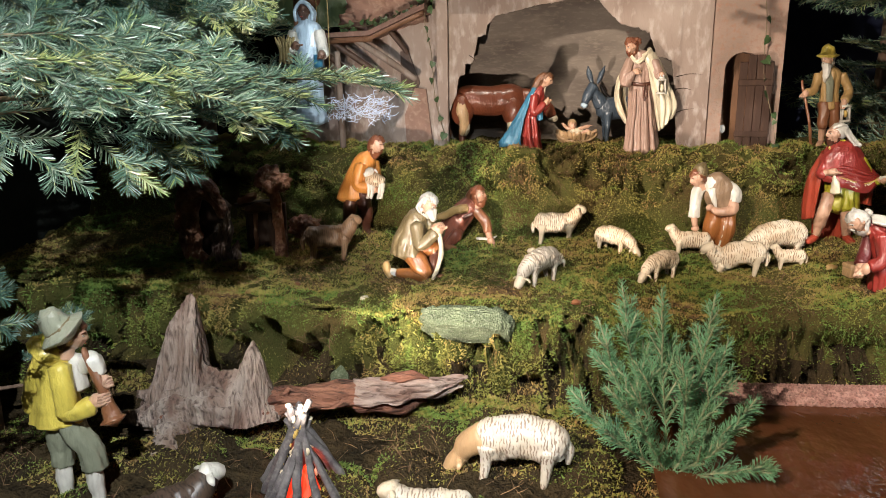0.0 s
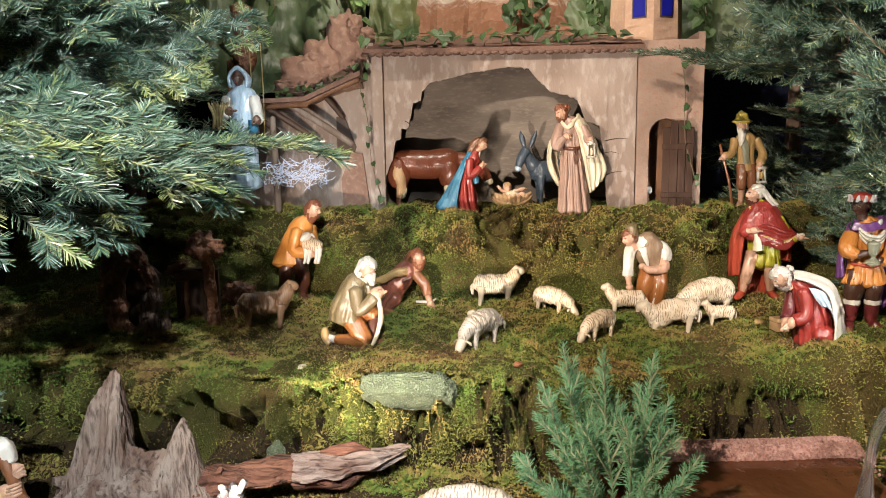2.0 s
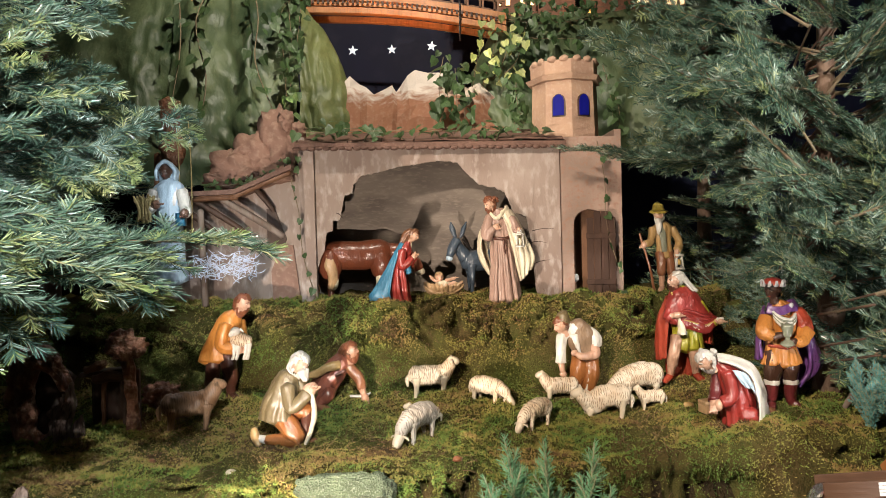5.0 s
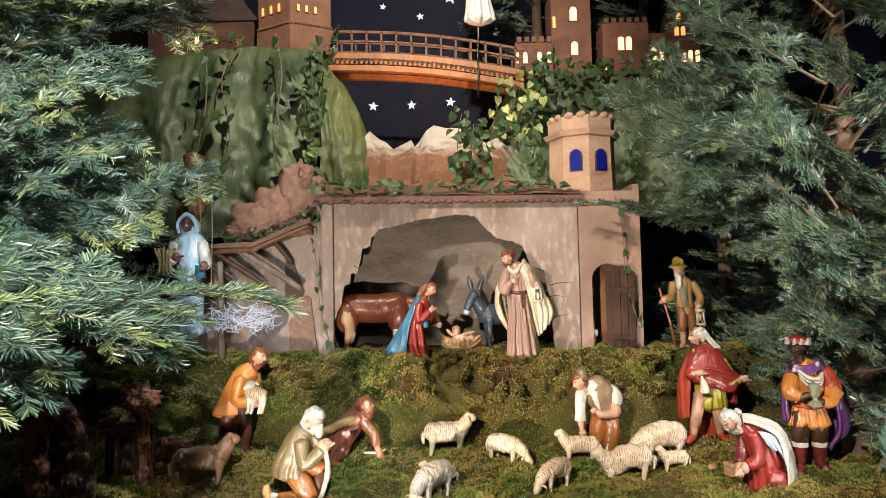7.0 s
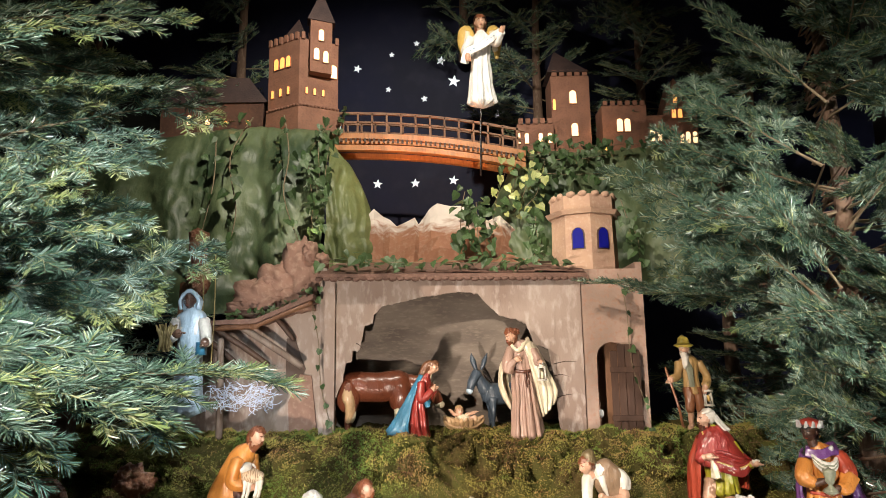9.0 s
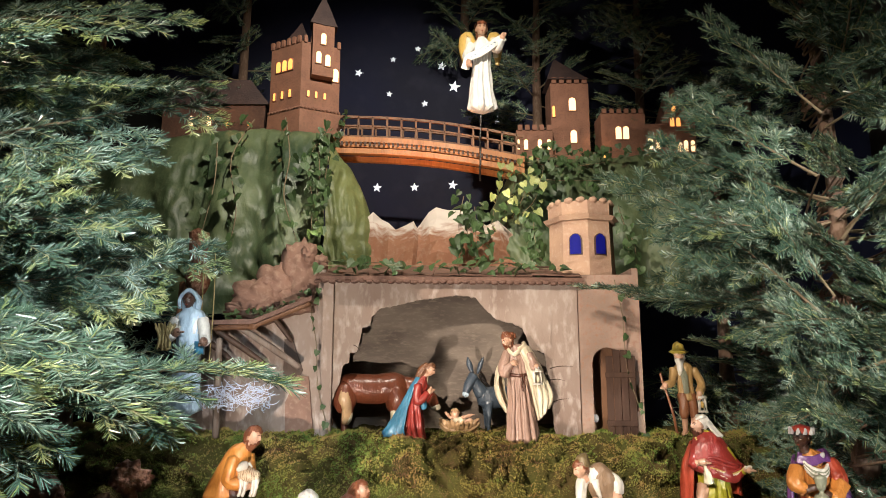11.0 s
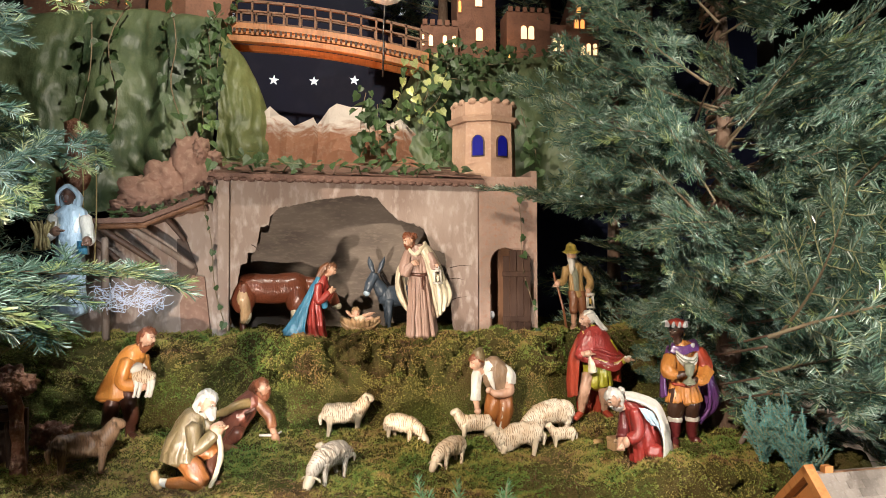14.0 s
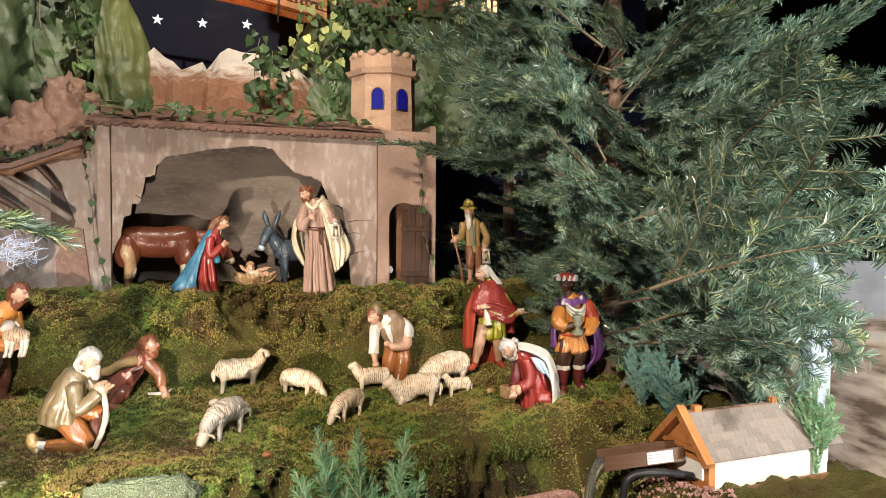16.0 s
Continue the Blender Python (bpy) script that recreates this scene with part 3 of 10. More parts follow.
        a, b, c = Vector(a), Vector(b), Vector(c)
        w = b + (c - b) * (1 - bare)
        self.tube([a, b, w], [r * 1.1, r, r * 0.95], sleeve, 10, (4, 0.03, 0.08))
        if bare:
            self.tube([w, c], [r * 0.72, r * 0.6], skin, 10)
        d = (c - b).normalized()
        self.ball(c + d * r * 0.6, (r * 0.75, r * 0.75, r * 0.9), skin, None, 10, 6)
        for s in (-0.5, 0.0, 0.5):
            self.tube([c + d * r * 0.7 + Vector((s * r, 0, 0)), c + d * r * 1.9 + Vector((s * r * 0.8, -0.2 * r, -0.3 * r))], [r * 0.28, r * 0.2], skin, 6)
        return self

    def leg(self, a, b, c, r, cloth, shoe=None, toe=(0, -1, 0), shin=None, split=0.5):
        """Hip, knee, ankle, and a foot that points to toe."""
        a, b, c = Vector(a), Vector(b), Vector(c)
        w = b + (c - b) * split
        self.tube([a, b, w], [r * 1.25, r, r * 0.85], cloth, 10, (4, 0.02, 0.06))
        self.tube([w, c], [r * 0.72, r * 0.5], shin or cloth, 10)
        t = Vector(toe).normalized()
        self.tube([c + Vector((0, 0, r * 0.1)), c + t * r * 1.3 + Vector((0, 0, -r * 0.35)), c + t * r * 2.2 + Vector((0, 0, -r * 0.45))], [r * 0.62, r * 0.62, r * 0.42], shoe or "dark_brown", 10)
        return self

    def make(self, name, at, label, category, size=0.01, turn=0, group="", kind=""):
        ob = mesh_from(name, [Vector(p) * size for p in self.v], self.f, self.mats, self.i)
        ob.matrix_world = pose(*at, 0, 0, turn)
        return tagged(ob, label, category, group, kind)

# ---- the ground and the room ----


def ground_z(x, y):
    low = 0.845 + 0.015 * ss(-0.35, -0.8, x) + 0.14 * ss(0.68, 0.76, x)
    low -= 0.03 * ss(0.16, 0.24, x) * ss(0.70, 0.66, x)
    terr = 1.005 + 0.05 * ss(1.45, 1.85, y) + 0.045 * ss(0.45, 0.8, x) + 0.035 * ss(-0.4, -0.8, x)
    edge = 1.24 + 0.05 * ss(-0.7, -0.1, x) + 0.06 * ss(0.1, 0.5, x)
    z = low + (terr - low) * ss(edge - 0.04, edge + 0.04, y)
    rise = min(1.0, max(0.0, (y - 1.80) / 0.23))
    return z + (1.280 - terr) * (1 - (1 - rise) ** 2) * ss(1.79, 1.84, y)


def ground_lumps(x, y):
    v = Vector((x, y, 0))
    calm = 1.0 - 0.8 * ss(0.18, 0.24, x) * ss(0.62, 0.58, x) * ss(1.25, 1.2, y)
    return calm * (0.015 * noise.noise(v * 9) + 0.012 * noise.noise(v * 21) + 0.009 * noise.noise(v * 46) + 0.004 * noise.noise(v * 95)) + mound(x, y)


MOUNDS = ((-0.24, 0.95, 0.055, 0.030), (0.035, 1.075, 0.06, 0.045), (-0.075, 1.105, 0.07, 0.035), (0.055, 0.985, 0.05, 0.035), (-0.02, 0.99, 0.045, 0.028), (-0.33, 0.905, 0.04, 0.020), (-0.12, 1.15, 0.06, 0.035), (0.07, 0.89, 0.05, 0.030), (-0.62, 0.93, 0.07, 0.030), (-0.20, 1.06, 0.05, 0.022))


def mound(x, y):
    """Cushions of moss on the lower ground: their height."""
    h = 0.0
    for mx, my, r, top in MOUNDS:
        d = ((x - mx) ** 2 + (y - my) ** 2) / (r * r)
        if d < 1:
            h = max(h, top * math.sqrt(1 - d))
    return h


def bare_patch(x, y):
    """Where the moss is thin and brown litter shows."""
    return ss(0.08, 0.34, noise.noise(Vector((x * 5.5 + 3, y * 5.5, 0.7))) + 0.25 * noise.noise(Vector((x * 21, y * 21, 0.2))))


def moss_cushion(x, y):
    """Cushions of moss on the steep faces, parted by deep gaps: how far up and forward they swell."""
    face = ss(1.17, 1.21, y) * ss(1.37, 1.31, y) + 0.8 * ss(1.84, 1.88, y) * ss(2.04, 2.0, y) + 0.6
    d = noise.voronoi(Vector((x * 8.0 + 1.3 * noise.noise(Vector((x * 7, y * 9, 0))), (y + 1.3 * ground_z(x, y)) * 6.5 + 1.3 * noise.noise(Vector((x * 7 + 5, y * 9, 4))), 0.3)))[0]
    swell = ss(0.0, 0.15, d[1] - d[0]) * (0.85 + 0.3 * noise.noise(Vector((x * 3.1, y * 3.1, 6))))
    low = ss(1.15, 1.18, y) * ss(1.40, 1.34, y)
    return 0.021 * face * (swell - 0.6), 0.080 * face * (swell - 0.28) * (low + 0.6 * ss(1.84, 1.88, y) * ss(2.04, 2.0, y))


GX0, GX1, GY0, GY1, GSTEP = -1.45, 1.15, 0.30, 2.5, 0.0085
GNX, GNY = int((GX1 - GX0) / GSTEP), int((GY1 - GY0) / GSTEP)


def build_ground():
    verts = np.empty((GNY + 1, GNX + 1, 3), dtype=np.float32)
    for j in range(GNY + 1):
        y = GY0 + j * GSTEP
        steep_a, steep_b = ss(1.86, 1.9, y) * ss(2.02, 1.98, y), ss(1.18, 1.22, y) * ss(1.4, 1.35, y)
        for i in range(GNX + 1):
            x = GX0 + i * GSTEP
            h = ground_lumps(x, y)
            up, fore = moss_cushion(x, y)
            roll = 0.135 * noise.noise(Vector((x * 5.5, ground_z(x, y) * 7, 3))) + 0.02 * noise.noise(Vector((x * 15, ground_z(x, y) * 17, 8)))
            shade = 0.075 * ss(0.22, 0.34, x) * ss(0.70, 0.64, x) * ss(0.985, 0.93, ground_z(x, y)) * steep_b
            verts[j, i] = (x, y + shade - roll * steep_a - 1.4 * h * steep_a - 1.6 * h * steep_b - fore, ground_z(x, y) + h + up)
    n = GNX + 1
    a = (np.arange(GNY)[:, None] * n + np.arange(GNX)[None]).ravel()
    me = bpy.data.meshes.new("ground")
    quads = np.stack([a, a + 1, a + n + 1, a + n], 1)
    me.vertices.add(verts.shape[0] * verts.shape[1])
    me.vertices.foreach_set("co", verts.ravel())
    me.loops.add(quads.size)
    me.loops.foreach_set("vertex_index", quads.astype(np.int32).ravel())
    me.polygons.add(len(quads))
    me.polygons.foreach_set("loop_start", np.arange(0, quads.size, 4, dtype=np.int32))
    me.polygons.foreach_set("use_smooth", np.ones(len(quads), dtype=bool))
    me.materials.append(M["moss"])
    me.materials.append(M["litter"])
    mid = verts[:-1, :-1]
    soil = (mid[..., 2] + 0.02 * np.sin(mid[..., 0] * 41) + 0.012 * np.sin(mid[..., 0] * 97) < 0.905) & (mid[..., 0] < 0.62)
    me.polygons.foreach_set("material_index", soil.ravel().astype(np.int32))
    me.update(calc_edges=True)
    tagged(new("ground", me), "terraced mossy ground of the crib, with brown litter", "ground", kind="structure")
    return verts


GRID = build_ground()
base = new("display_base")
tagged(base, "dark cloth-covered base under the mossy landscape", "base", kind="structure")
part("front_board", boxed((-1.5, 0.29, 0.0), (1.17, 0.31, 0.82)), M["wood_dark"], base)
part("side_board", boxed((-1.52, 0.31, 0.0), (-1.50, 3.4, 1.0)), M["wood_dark"], base)
part("side_board", boxed((1.15, 0.31, 0.0), (1.17, 3.4, 0.96)), M["wood_dark"], base)
tagged(finish(part("floor", boxed((-4, -4, -0.05), (4, 4.4, 0)), M["floor"]), None), "grey stone church floor", "floor", kind="structure")
tagged(part("ceiling", boxed((-4, -4, 4.6), (4, 4.4, 4.7)), M["stonewall"]), "pale plastered church ceiling", "ceiling", kind="structure")
for name, lo, hi in (("wall_north", (-4, 4.2, 0), (4, 4.4, 4.6)), ("wall_south", (-4, -4.2, 0), (4, -4, 4.6)), ("wall_west", (-4.2, -4.2, 0), (-4, 4.4, 4.6)), ("wall_east", (4, -4.2, 0), (4.2, 4.4, 4.6))):
    tagged(part(name, boxed(lo, hi), M["stonewall"]), "plain plastered church wall", "wall", kind="structure")

# painted board that closes the display to the east, and a pale post before it
board = part("backdrop", boxed((-0.01, 0, 0), (0.01, 3.0, 1.36), pose(2.05, 0.6, 0.0, 0, 0, 6)), M["painted_right"])
tagged(board, "board painted with a pale stony landscape, beside the firs", "backdrop", kind="structure")
# dark sheets added on both sides in place of unlit space
tagged(part("backdrop", boxed((-1.47, 0.32, 0.80), (-1.44, 3.32, 2.9)), M["dark_sheet"]), "dark sheet added to keep the side of the display black", "backdrop", kind="structure")
tagged(part("backdrop", boxed((2.30, 0.32, 0.80), (2.33, 3.32, 3.2)), M["dark_sheet"]), "dark sheet added to keep the space behind the painted board black", "backdrop", kind="structure")
tagged(part("post", boxed((1.705, 1.66, 0.0), (1.785, 1.72, 1.47), None, 0.006), M["pale_post"]), "pale blue painted upright post behind the fir", "post")

# night sky board with foil stars, whose shine is emission
tagged(part("sky_board", boxed((-2.2, 3.32, 0.9), (2.2, 3.36, 4.4)), M["sky"]), "dark blue night sky board behind the castles", "backdrop", kind="structure")


def star_mesh():
    bm = bmesh.new()
    ring = []
    for i in range(10):
        a = math.pi / 2 + i * math.pi / 5
        r = 1.0 if i % 2 == 0 else 0.42
        ring.append(bm.verts.new((r * math.cos(a), 0, r * math.sin(a))))
    front, back = bm.verts.new((0, -0.18, 0)), bm.verts.new((0, 0.10, 0))
    for i in range(10):
        bm.faces.new((ring[i], ring[(i + 1) % 10], front))
        bm.faces.new((ring[(i + 1) % 10], ring[i], back))
    me = bpy.data.meshes.new("star")
    bm.to_mesh(me)
    bm.free()
    me.materials.append(M["star"])
    return me


STAR = star_mesh()
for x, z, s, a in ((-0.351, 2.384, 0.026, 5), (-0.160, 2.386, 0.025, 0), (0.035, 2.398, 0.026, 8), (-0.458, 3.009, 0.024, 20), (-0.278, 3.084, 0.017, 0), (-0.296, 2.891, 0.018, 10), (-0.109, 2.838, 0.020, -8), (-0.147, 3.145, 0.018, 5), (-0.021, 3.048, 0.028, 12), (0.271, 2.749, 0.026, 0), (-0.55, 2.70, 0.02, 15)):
    ob = tagged(new("star", STAR), "five-pointed silver foil star, made to glow, on the night sky", "star", "stars on the night sky")
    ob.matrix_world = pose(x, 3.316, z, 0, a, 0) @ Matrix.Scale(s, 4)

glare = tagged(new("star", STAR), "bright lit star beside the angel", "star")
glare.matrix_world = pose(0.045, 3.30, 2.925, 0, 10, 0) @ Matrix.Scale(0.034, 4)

# ---- the stable ----
FY, BY = 2.06, 2.27
stable = thing("stable", (0, 0, 0), "ruined plaster stable with a ragged front opening and tiled roof", "stable")


def fray(line, step, amount):
    """The same line in short steps, each a little off."""
    out = []
    for (xa, za), (xb, zb) in zip(line, line[1:]):
        k = max(1, int(math.hypot(xb - xa, zb - za) / step))
        for q in range(k):
            x, z = xa + (xb - xa) * q / k, za + (zb - za) * q / k
            d = amount if 0.5 < xa + 1 < 1.315 and q else 0.0
            out.append((x + 0.3 * d * noise.noise(Vector((x * 90, z * 90, 2))), z + d * noise.noise(Vector((x * 120, z * 120, 7)))))
    return out + [line[-1]]


def curtain(bottom, tops, y0, y1):
    """An upright slab whose lower edge follows bottom (x, z), up to tops at its two ends."""
    (xa, za), (xb, zb) = tops
    bm = bmesh.new()
    cols = []
    for x, z in bottom:
        t = za + (zb - za) * (x - xa) / (xb - xa)
        cols.append([bm.verts.new(p) for p in ((x, y0, z), (x, y0, t), (x, y1, t), (x, y1, z))])
    for a, b in zip(cols, cols[1:]):
        for k in range(4):
            bm.faces.new((a[k], a[(k + 1) % 4], b[(k + 1) % 4], b[k]))
    bm.faces.new(cols[0][::-1])
    bm.faces.new(cols[-1])
    bmesh.ops.recalc_face_normals(bm, faces=bm.faces)
    return bm


ragged = [(-0.385, 1.26), (-0.3525, 1.26), (-0.3515, 1.382), (-0.340, 1.41), (-0.330, 1.43), (-0.321, 1.483), (-0.303, 1.492), (-0.301, 1.521), (-0.281, 1.524), (-0.272, 1.555), (-0.264, 1.598), (-0.240, 1.602), (-0.237, 1.630), (-0.224, 1.64), (-0.213, 1.655), (-0.15, 1.668), (-0.09, 1.682), (-0.02, 1.690), (0.02, 1.697), (0.082, 1.690),
          (0.11, 1.655), (0.149, 1.620), (0.19, 1.612), (0.225, 1.597), (0.236, 1.57), (0.248, 1.533), (0.270, 1.527), (0.290, 1.52), (0.297, 1.475), (0.304, 1.44), (0.306, 1.403), (0.310, 1.36), (0.314, 1.30), (0.322, 1.26), (0.395, 1.26)]
part("front_wall", curtain(fray(ragged, 0.006, 0.006), ((-0.385, 1.745), (0.395, 1.735)), FY, FY + 0.007), M["plaster"], stable, "chipped grey-pink plaster front with a ragged opening")
part("back_wall", boxed((-0.44, BY, 1.2), (0.42, BY + 0.02, 1.80)), M["inner"], stable, "back wall painted with a dim cloudy landscape")
part("side_wall", boxed((-0.405, FY + 0.022, 1.2), (-0.385, BY, 1.78)), M["plaster"], stable)
part("side_wall", boxed((0.395, FY + 0.024, 1.2), (0.415, BY, 1.78)), M["plaster"], stable)
part("post", boxed((-0.385, FY - 0.016, 1.26), (-0.352, FY - 0.002, 1.742), None, 0.003), M["plaster"], stable, "flat pale corner post")
# cracks cut as thin dark ledges in the plaster
for pts in (((0.306, 1.475), (0.375, 1.48)), ((0.304, 1.44), (0.35, 1.437)), ((0.30, 1.37), (0.36, 1.385)), ((-0.29, 1.545), (-0.268, 1.525))):
    (xa, za), (xb, zb) = pts
    c = Carved().tube([(xa, 0, za), ((xa + xb) / 2, 0, (za + zb) / 2 + 0.004), (xb, 0, zb)], [0.0014, 0.0012, 0.0004], M["wood_dark"], 6)
    ob = mesh_from("crack", c.v, c.f, c.mats, c.i, stable)
    ob.location = (0, FY - 0.0005, 0)

# tower corner with the arched door
corner = [(0.398, 1.26), (0.433, 1.26), (0.434, 1.49)] + [(0.482 - 0.048 * math.cos(a), 1.49 + 0.048 * math.sin(a)) for a in (0.25, 0.5, 0.8, 1.1, 1.57, 2.04, 2.34, 2.64, 2.9)] + [(0.530, 1.49), (0.531, 1.26), (0.565, 1.26)]
part("tower_wall", curtain(corner, ((0.398, 1.76), (0.565, 1.76)), FY - 0.004, FY + 0.020), M["plaster_warm"], stable, "warm pinkish plaster beside the door")
part("door_recess", boxed((0.43, FY + 0.07, 1.25), (0.535, FY + 0.085, 1.55)), M["wood"], stable)
part("tower_side", boxed((0.565, FY - 0.004, 1.2), (0.585, FY + 0.2, 1.78)), M["plaster_warm"], stable)
door = thing("door_1", (0.470, FY - 0.012, 1.272), "dark plank door with a rounded top, standing ajar", "door", kind="structure", turn=-14)
for i in range(4):
    x = 0.002 + i * 0.0215
    top = 0.225 + 0.035 * math.sin(math.pi * (i + 0.5) / 4)
    part("plank", boxed((x, -0.004, 0), (x + 0.0205, 0.004, top), None, 0.0015), M["door_wood"], door)
for z in (0.035, 0.175):
    part("batten", boxed((0.0, -0.009, z), (0.088, -0.0045, z + 0.016), None, 0.0015), M["door_wood"], door)
c = Carved().ball((0, 0, 0), (0.9, 0.9, 1.25), M["paper"])
c.make("lamp_bulb", (0.447, FY + 0.035, 1.325), "small white lamp bulb inside the doorway", "lamp")

# roof of the stable: boards, rolls of clay along the eave, ragged tiles
ROOF = part("roof", bmesh.new(), None, stable, "low brown roof with a scalloped clay edge")
box(bm_roof := bmesh.new(), (-0.405, -0.035, 0), (0.41, 0.36, 0.012), pose(0, FY, 1.745, 13, 0.6, 0))
bm_roof.to_mesh(ROOF.data)
finish(ROOF, M["tile"])
scallop_me = None
for i in range(36):
    x = -0.40 + i * 0.0225
    c = Carved().tube([(0, -0.6, -0.1), (0, 1.0, 0.2)], [(1.22, 0.62), (1.1, 0.6)], M["tile"], 8, steps=1) if scallop_me is None else None
    if c:
        scallop_me = mesh_from("eave_tile", [p * 0.01 for p in c.v], c.f, c.mats, c.i, ROOF)
        ob = scallop_me
    else:
        ob = new("eave_tile", scallop_me.data)
        ob.parent = ROOF
    ob.matrix_basis = pose(x, FY - 0.032, 1.738 - 0.008 * (x + 0.4) / 0.8 + 0.0015 * math.sin(i * 2.3), 13, random.uniform(-6, 6), random.uniform(-8, 8))
for row in range(3):
    for i in range(16):
        ob = new("roof_board", bpy.data.meshes["roof_board"]) if "roof_board" in bpy.data.meshes else part("roof_board", boxed((-0.026, -0.05, 0), (0.026, 0.05, 0.006), None, 0.002), M["tile"])
        ob.parent = ROOF
        ob.matrix_basis = pose(-0.375 + i * 0.0505, FY + 0.03 + row * 0.085, 1.764 + row * 0.0196 + random.uniform(0, 0.003), 14 + random.uniform(-2, 3), 0, random.uniform(-5, 5))

# round tower with blue windows
tower = thing("tower", (0.438, 2.165, 1.70), "round sandy plaster tower with blue arched windows", "tower")
N = 8


def ring_wall(r0, z0, r1, z1, n=N, start=0.0, r_in=None, cap=False):
    bm = bmesh.new()
    lower = [bm.verts.new((r0 * math.cos(start + 2 * math.pi * i / n), r0 * math.sin(start + 2 * math.pi * i / n), z0)) for i in range(n)]
    upper = [bm.verts.new((r1 * math.cos(start + 2 * math.pi * i / n), r1 * math.sin(start + 2 * math.pi * i / n), z1)) for i in range(n)]
    for i in range(n):
        bm.faces.new((lower[i], lower[(i + 1) % n], upper[(i + 1) % n], upper[i]))
    bm.faces.new(lower[::-1])
    bm.faces.new(upper)
    return bm


part("shaft", ring_wall(0.109, 0.02, 0.104, 0.245), M["tower"], tower)
part("cornice", ring_wall(0.116, 0.238, 0.125, 0.252), M["tower"], tower)
bmx = ring_wall(0.108, 0.252, 0.108, 0.300)
part("parapet", bmx, M["tower"], tower)
for i in range(N):
    a0 = 2 * math.pi * i / N
    for j in range(2):
        u = 0.27 + 0.46 * j
        ax, ay = 0.107 * math.cos(a0), 0.107 * math.sin(a0)
        bx, by = 0.107 * math.cos(a0 + math.pi / 4), 0.107 * math.sin(a0 + math.pi / 4)
        px, py = ax + (bx - ax) * u, ay + (by - ay) * u
        c = Carved().ball((0, 0, 0), (1.5, 0.8, 1.0), M["tower"], None, 12, 8, 0.4, 2)
        ob = mesh_from("merlon", [p * 0.01 for p in c.v], c.f, c.mats, c.i, tower)
        ob.matrix_basis = pose(px, py, 0.302, 0, 0, math.degrees(a0 + math.pi / 8) + 90)
for a in (-112.5 + 0, -67.5):
    arch = [(-0.017, 0.0), (0.017, 0.0), (0.017, 0.045)] + [(0.017 * math.cos(q), 0.045 + 0.019 * math.sin(q)) for q in (0.6, 1.2, 1.57, 1.95, 2.55)] + [(-0.017, 0.045)]
    w = part("window", prism([(x * 1.22, z * 1.08 - 0.003) for x, z in arch], -0.002, 0.004), M["wood_dark"], tower)
    w.matrix_basis = pose(0.1005 * math.cos(radians(a)), 0.1005 * math.sin(radians(a)), 0.128, 0, 0, a + 90)
    pane = part("pane", prism(arch, -0.0045, -0.0025), M["blue_window"], w, "deep blue translucent film")

# lean-to beside the stable: rear wall, sloped beam, struts
lean = thing("lean_to", (0, 0, 0), "collapsed timber lean-to against grey plaster", "shed")
part("rear_wall", prism([(-0.86, 1.22), (-0.86, 1.60), (-0.44, 1.68), (-0.405, 1.70), (-0.405, 1.22)], 2.13, 2.15), M["plaster"], lean, "grey plaster rear wall")


def beam(name, a, b, r, m, parent, flat=1.0, n=7, rag=0.12, label=""):
    c = Carved().tube([a, (Vector(a) + Vector(b)) / 2 + Vector((0, 0, r * 0.3)), b], [(r, r * flat), (r * 1.1, r * flat * 1.1), (r * 0.9, r * flat * 0.9)], m, n, rag=rag, steps=4)
    ob = mesh_from(name, c.v, c.f, c.mats, c.i, parent, label=label)
    return ob


beam("beam", (-0.80, 2.04, 1.592), (-0.58, 2.03, 1.600), 0.011, M["wood"], lean)
beam("beam", (-0.60, 2.03, 1.598), (-0.42, 2.02, 1.668), 0.011, M["wood"], lean)
beam("strut", (-0.63, 2.04, 1.595), (-0.455, 2.06, 1.478), 0.010, M["wood_grey"], lean)
beam("strut", (-0.70, 2.04, 1.585), (-0.565, 2.10, 1.485), 0.009, M["wood_dark"], lean)
beam("strut", (-0.76, 2.04, 1.580), (-0.65, 2.10, 1.480), 0.009, M["wood_dark"], lean)
beam("strut", (-0.55, 2.10, 1.635), (-0.490, 2.11, 1.560), 0.008, M["wood_dark"], lean)
# gap in the wall done as a dark panel, its shade in the colour
part("window_gap", prism([(-0.515, 1.43), (-0.515, 1.565), (-0.49, 1.565), (-0.455, 1.47), (-0.47, 1.43)], 2.120, 2.128), M["wood_dark"], lean)
part("roof_skin", prism([(-0.82, 1.600), (-0.58, 1.606), (-0.41, 1.676), (-0.41, 1.69), (-0.58, 1.62), (-0.82, 1.612)], 1.995, 2.13), M["tile"], lean, "sagging bark roof")
part("brick_patch", prism([(-0.50, 1.27), (-0.505, 1.37), (-0.47, 1.455), (-0.435, 1.45), (-0.415, 1.27)], 2.116, 2.128), M["rock"], lean, "bare orange brickwork under the plaster")

# lumpy brown rock above the lean-to
crag = thing("rock", (-0.52, 2.12, 1.66), "lumpy pinkish-brown plaster rock above the lean-to", "rock")
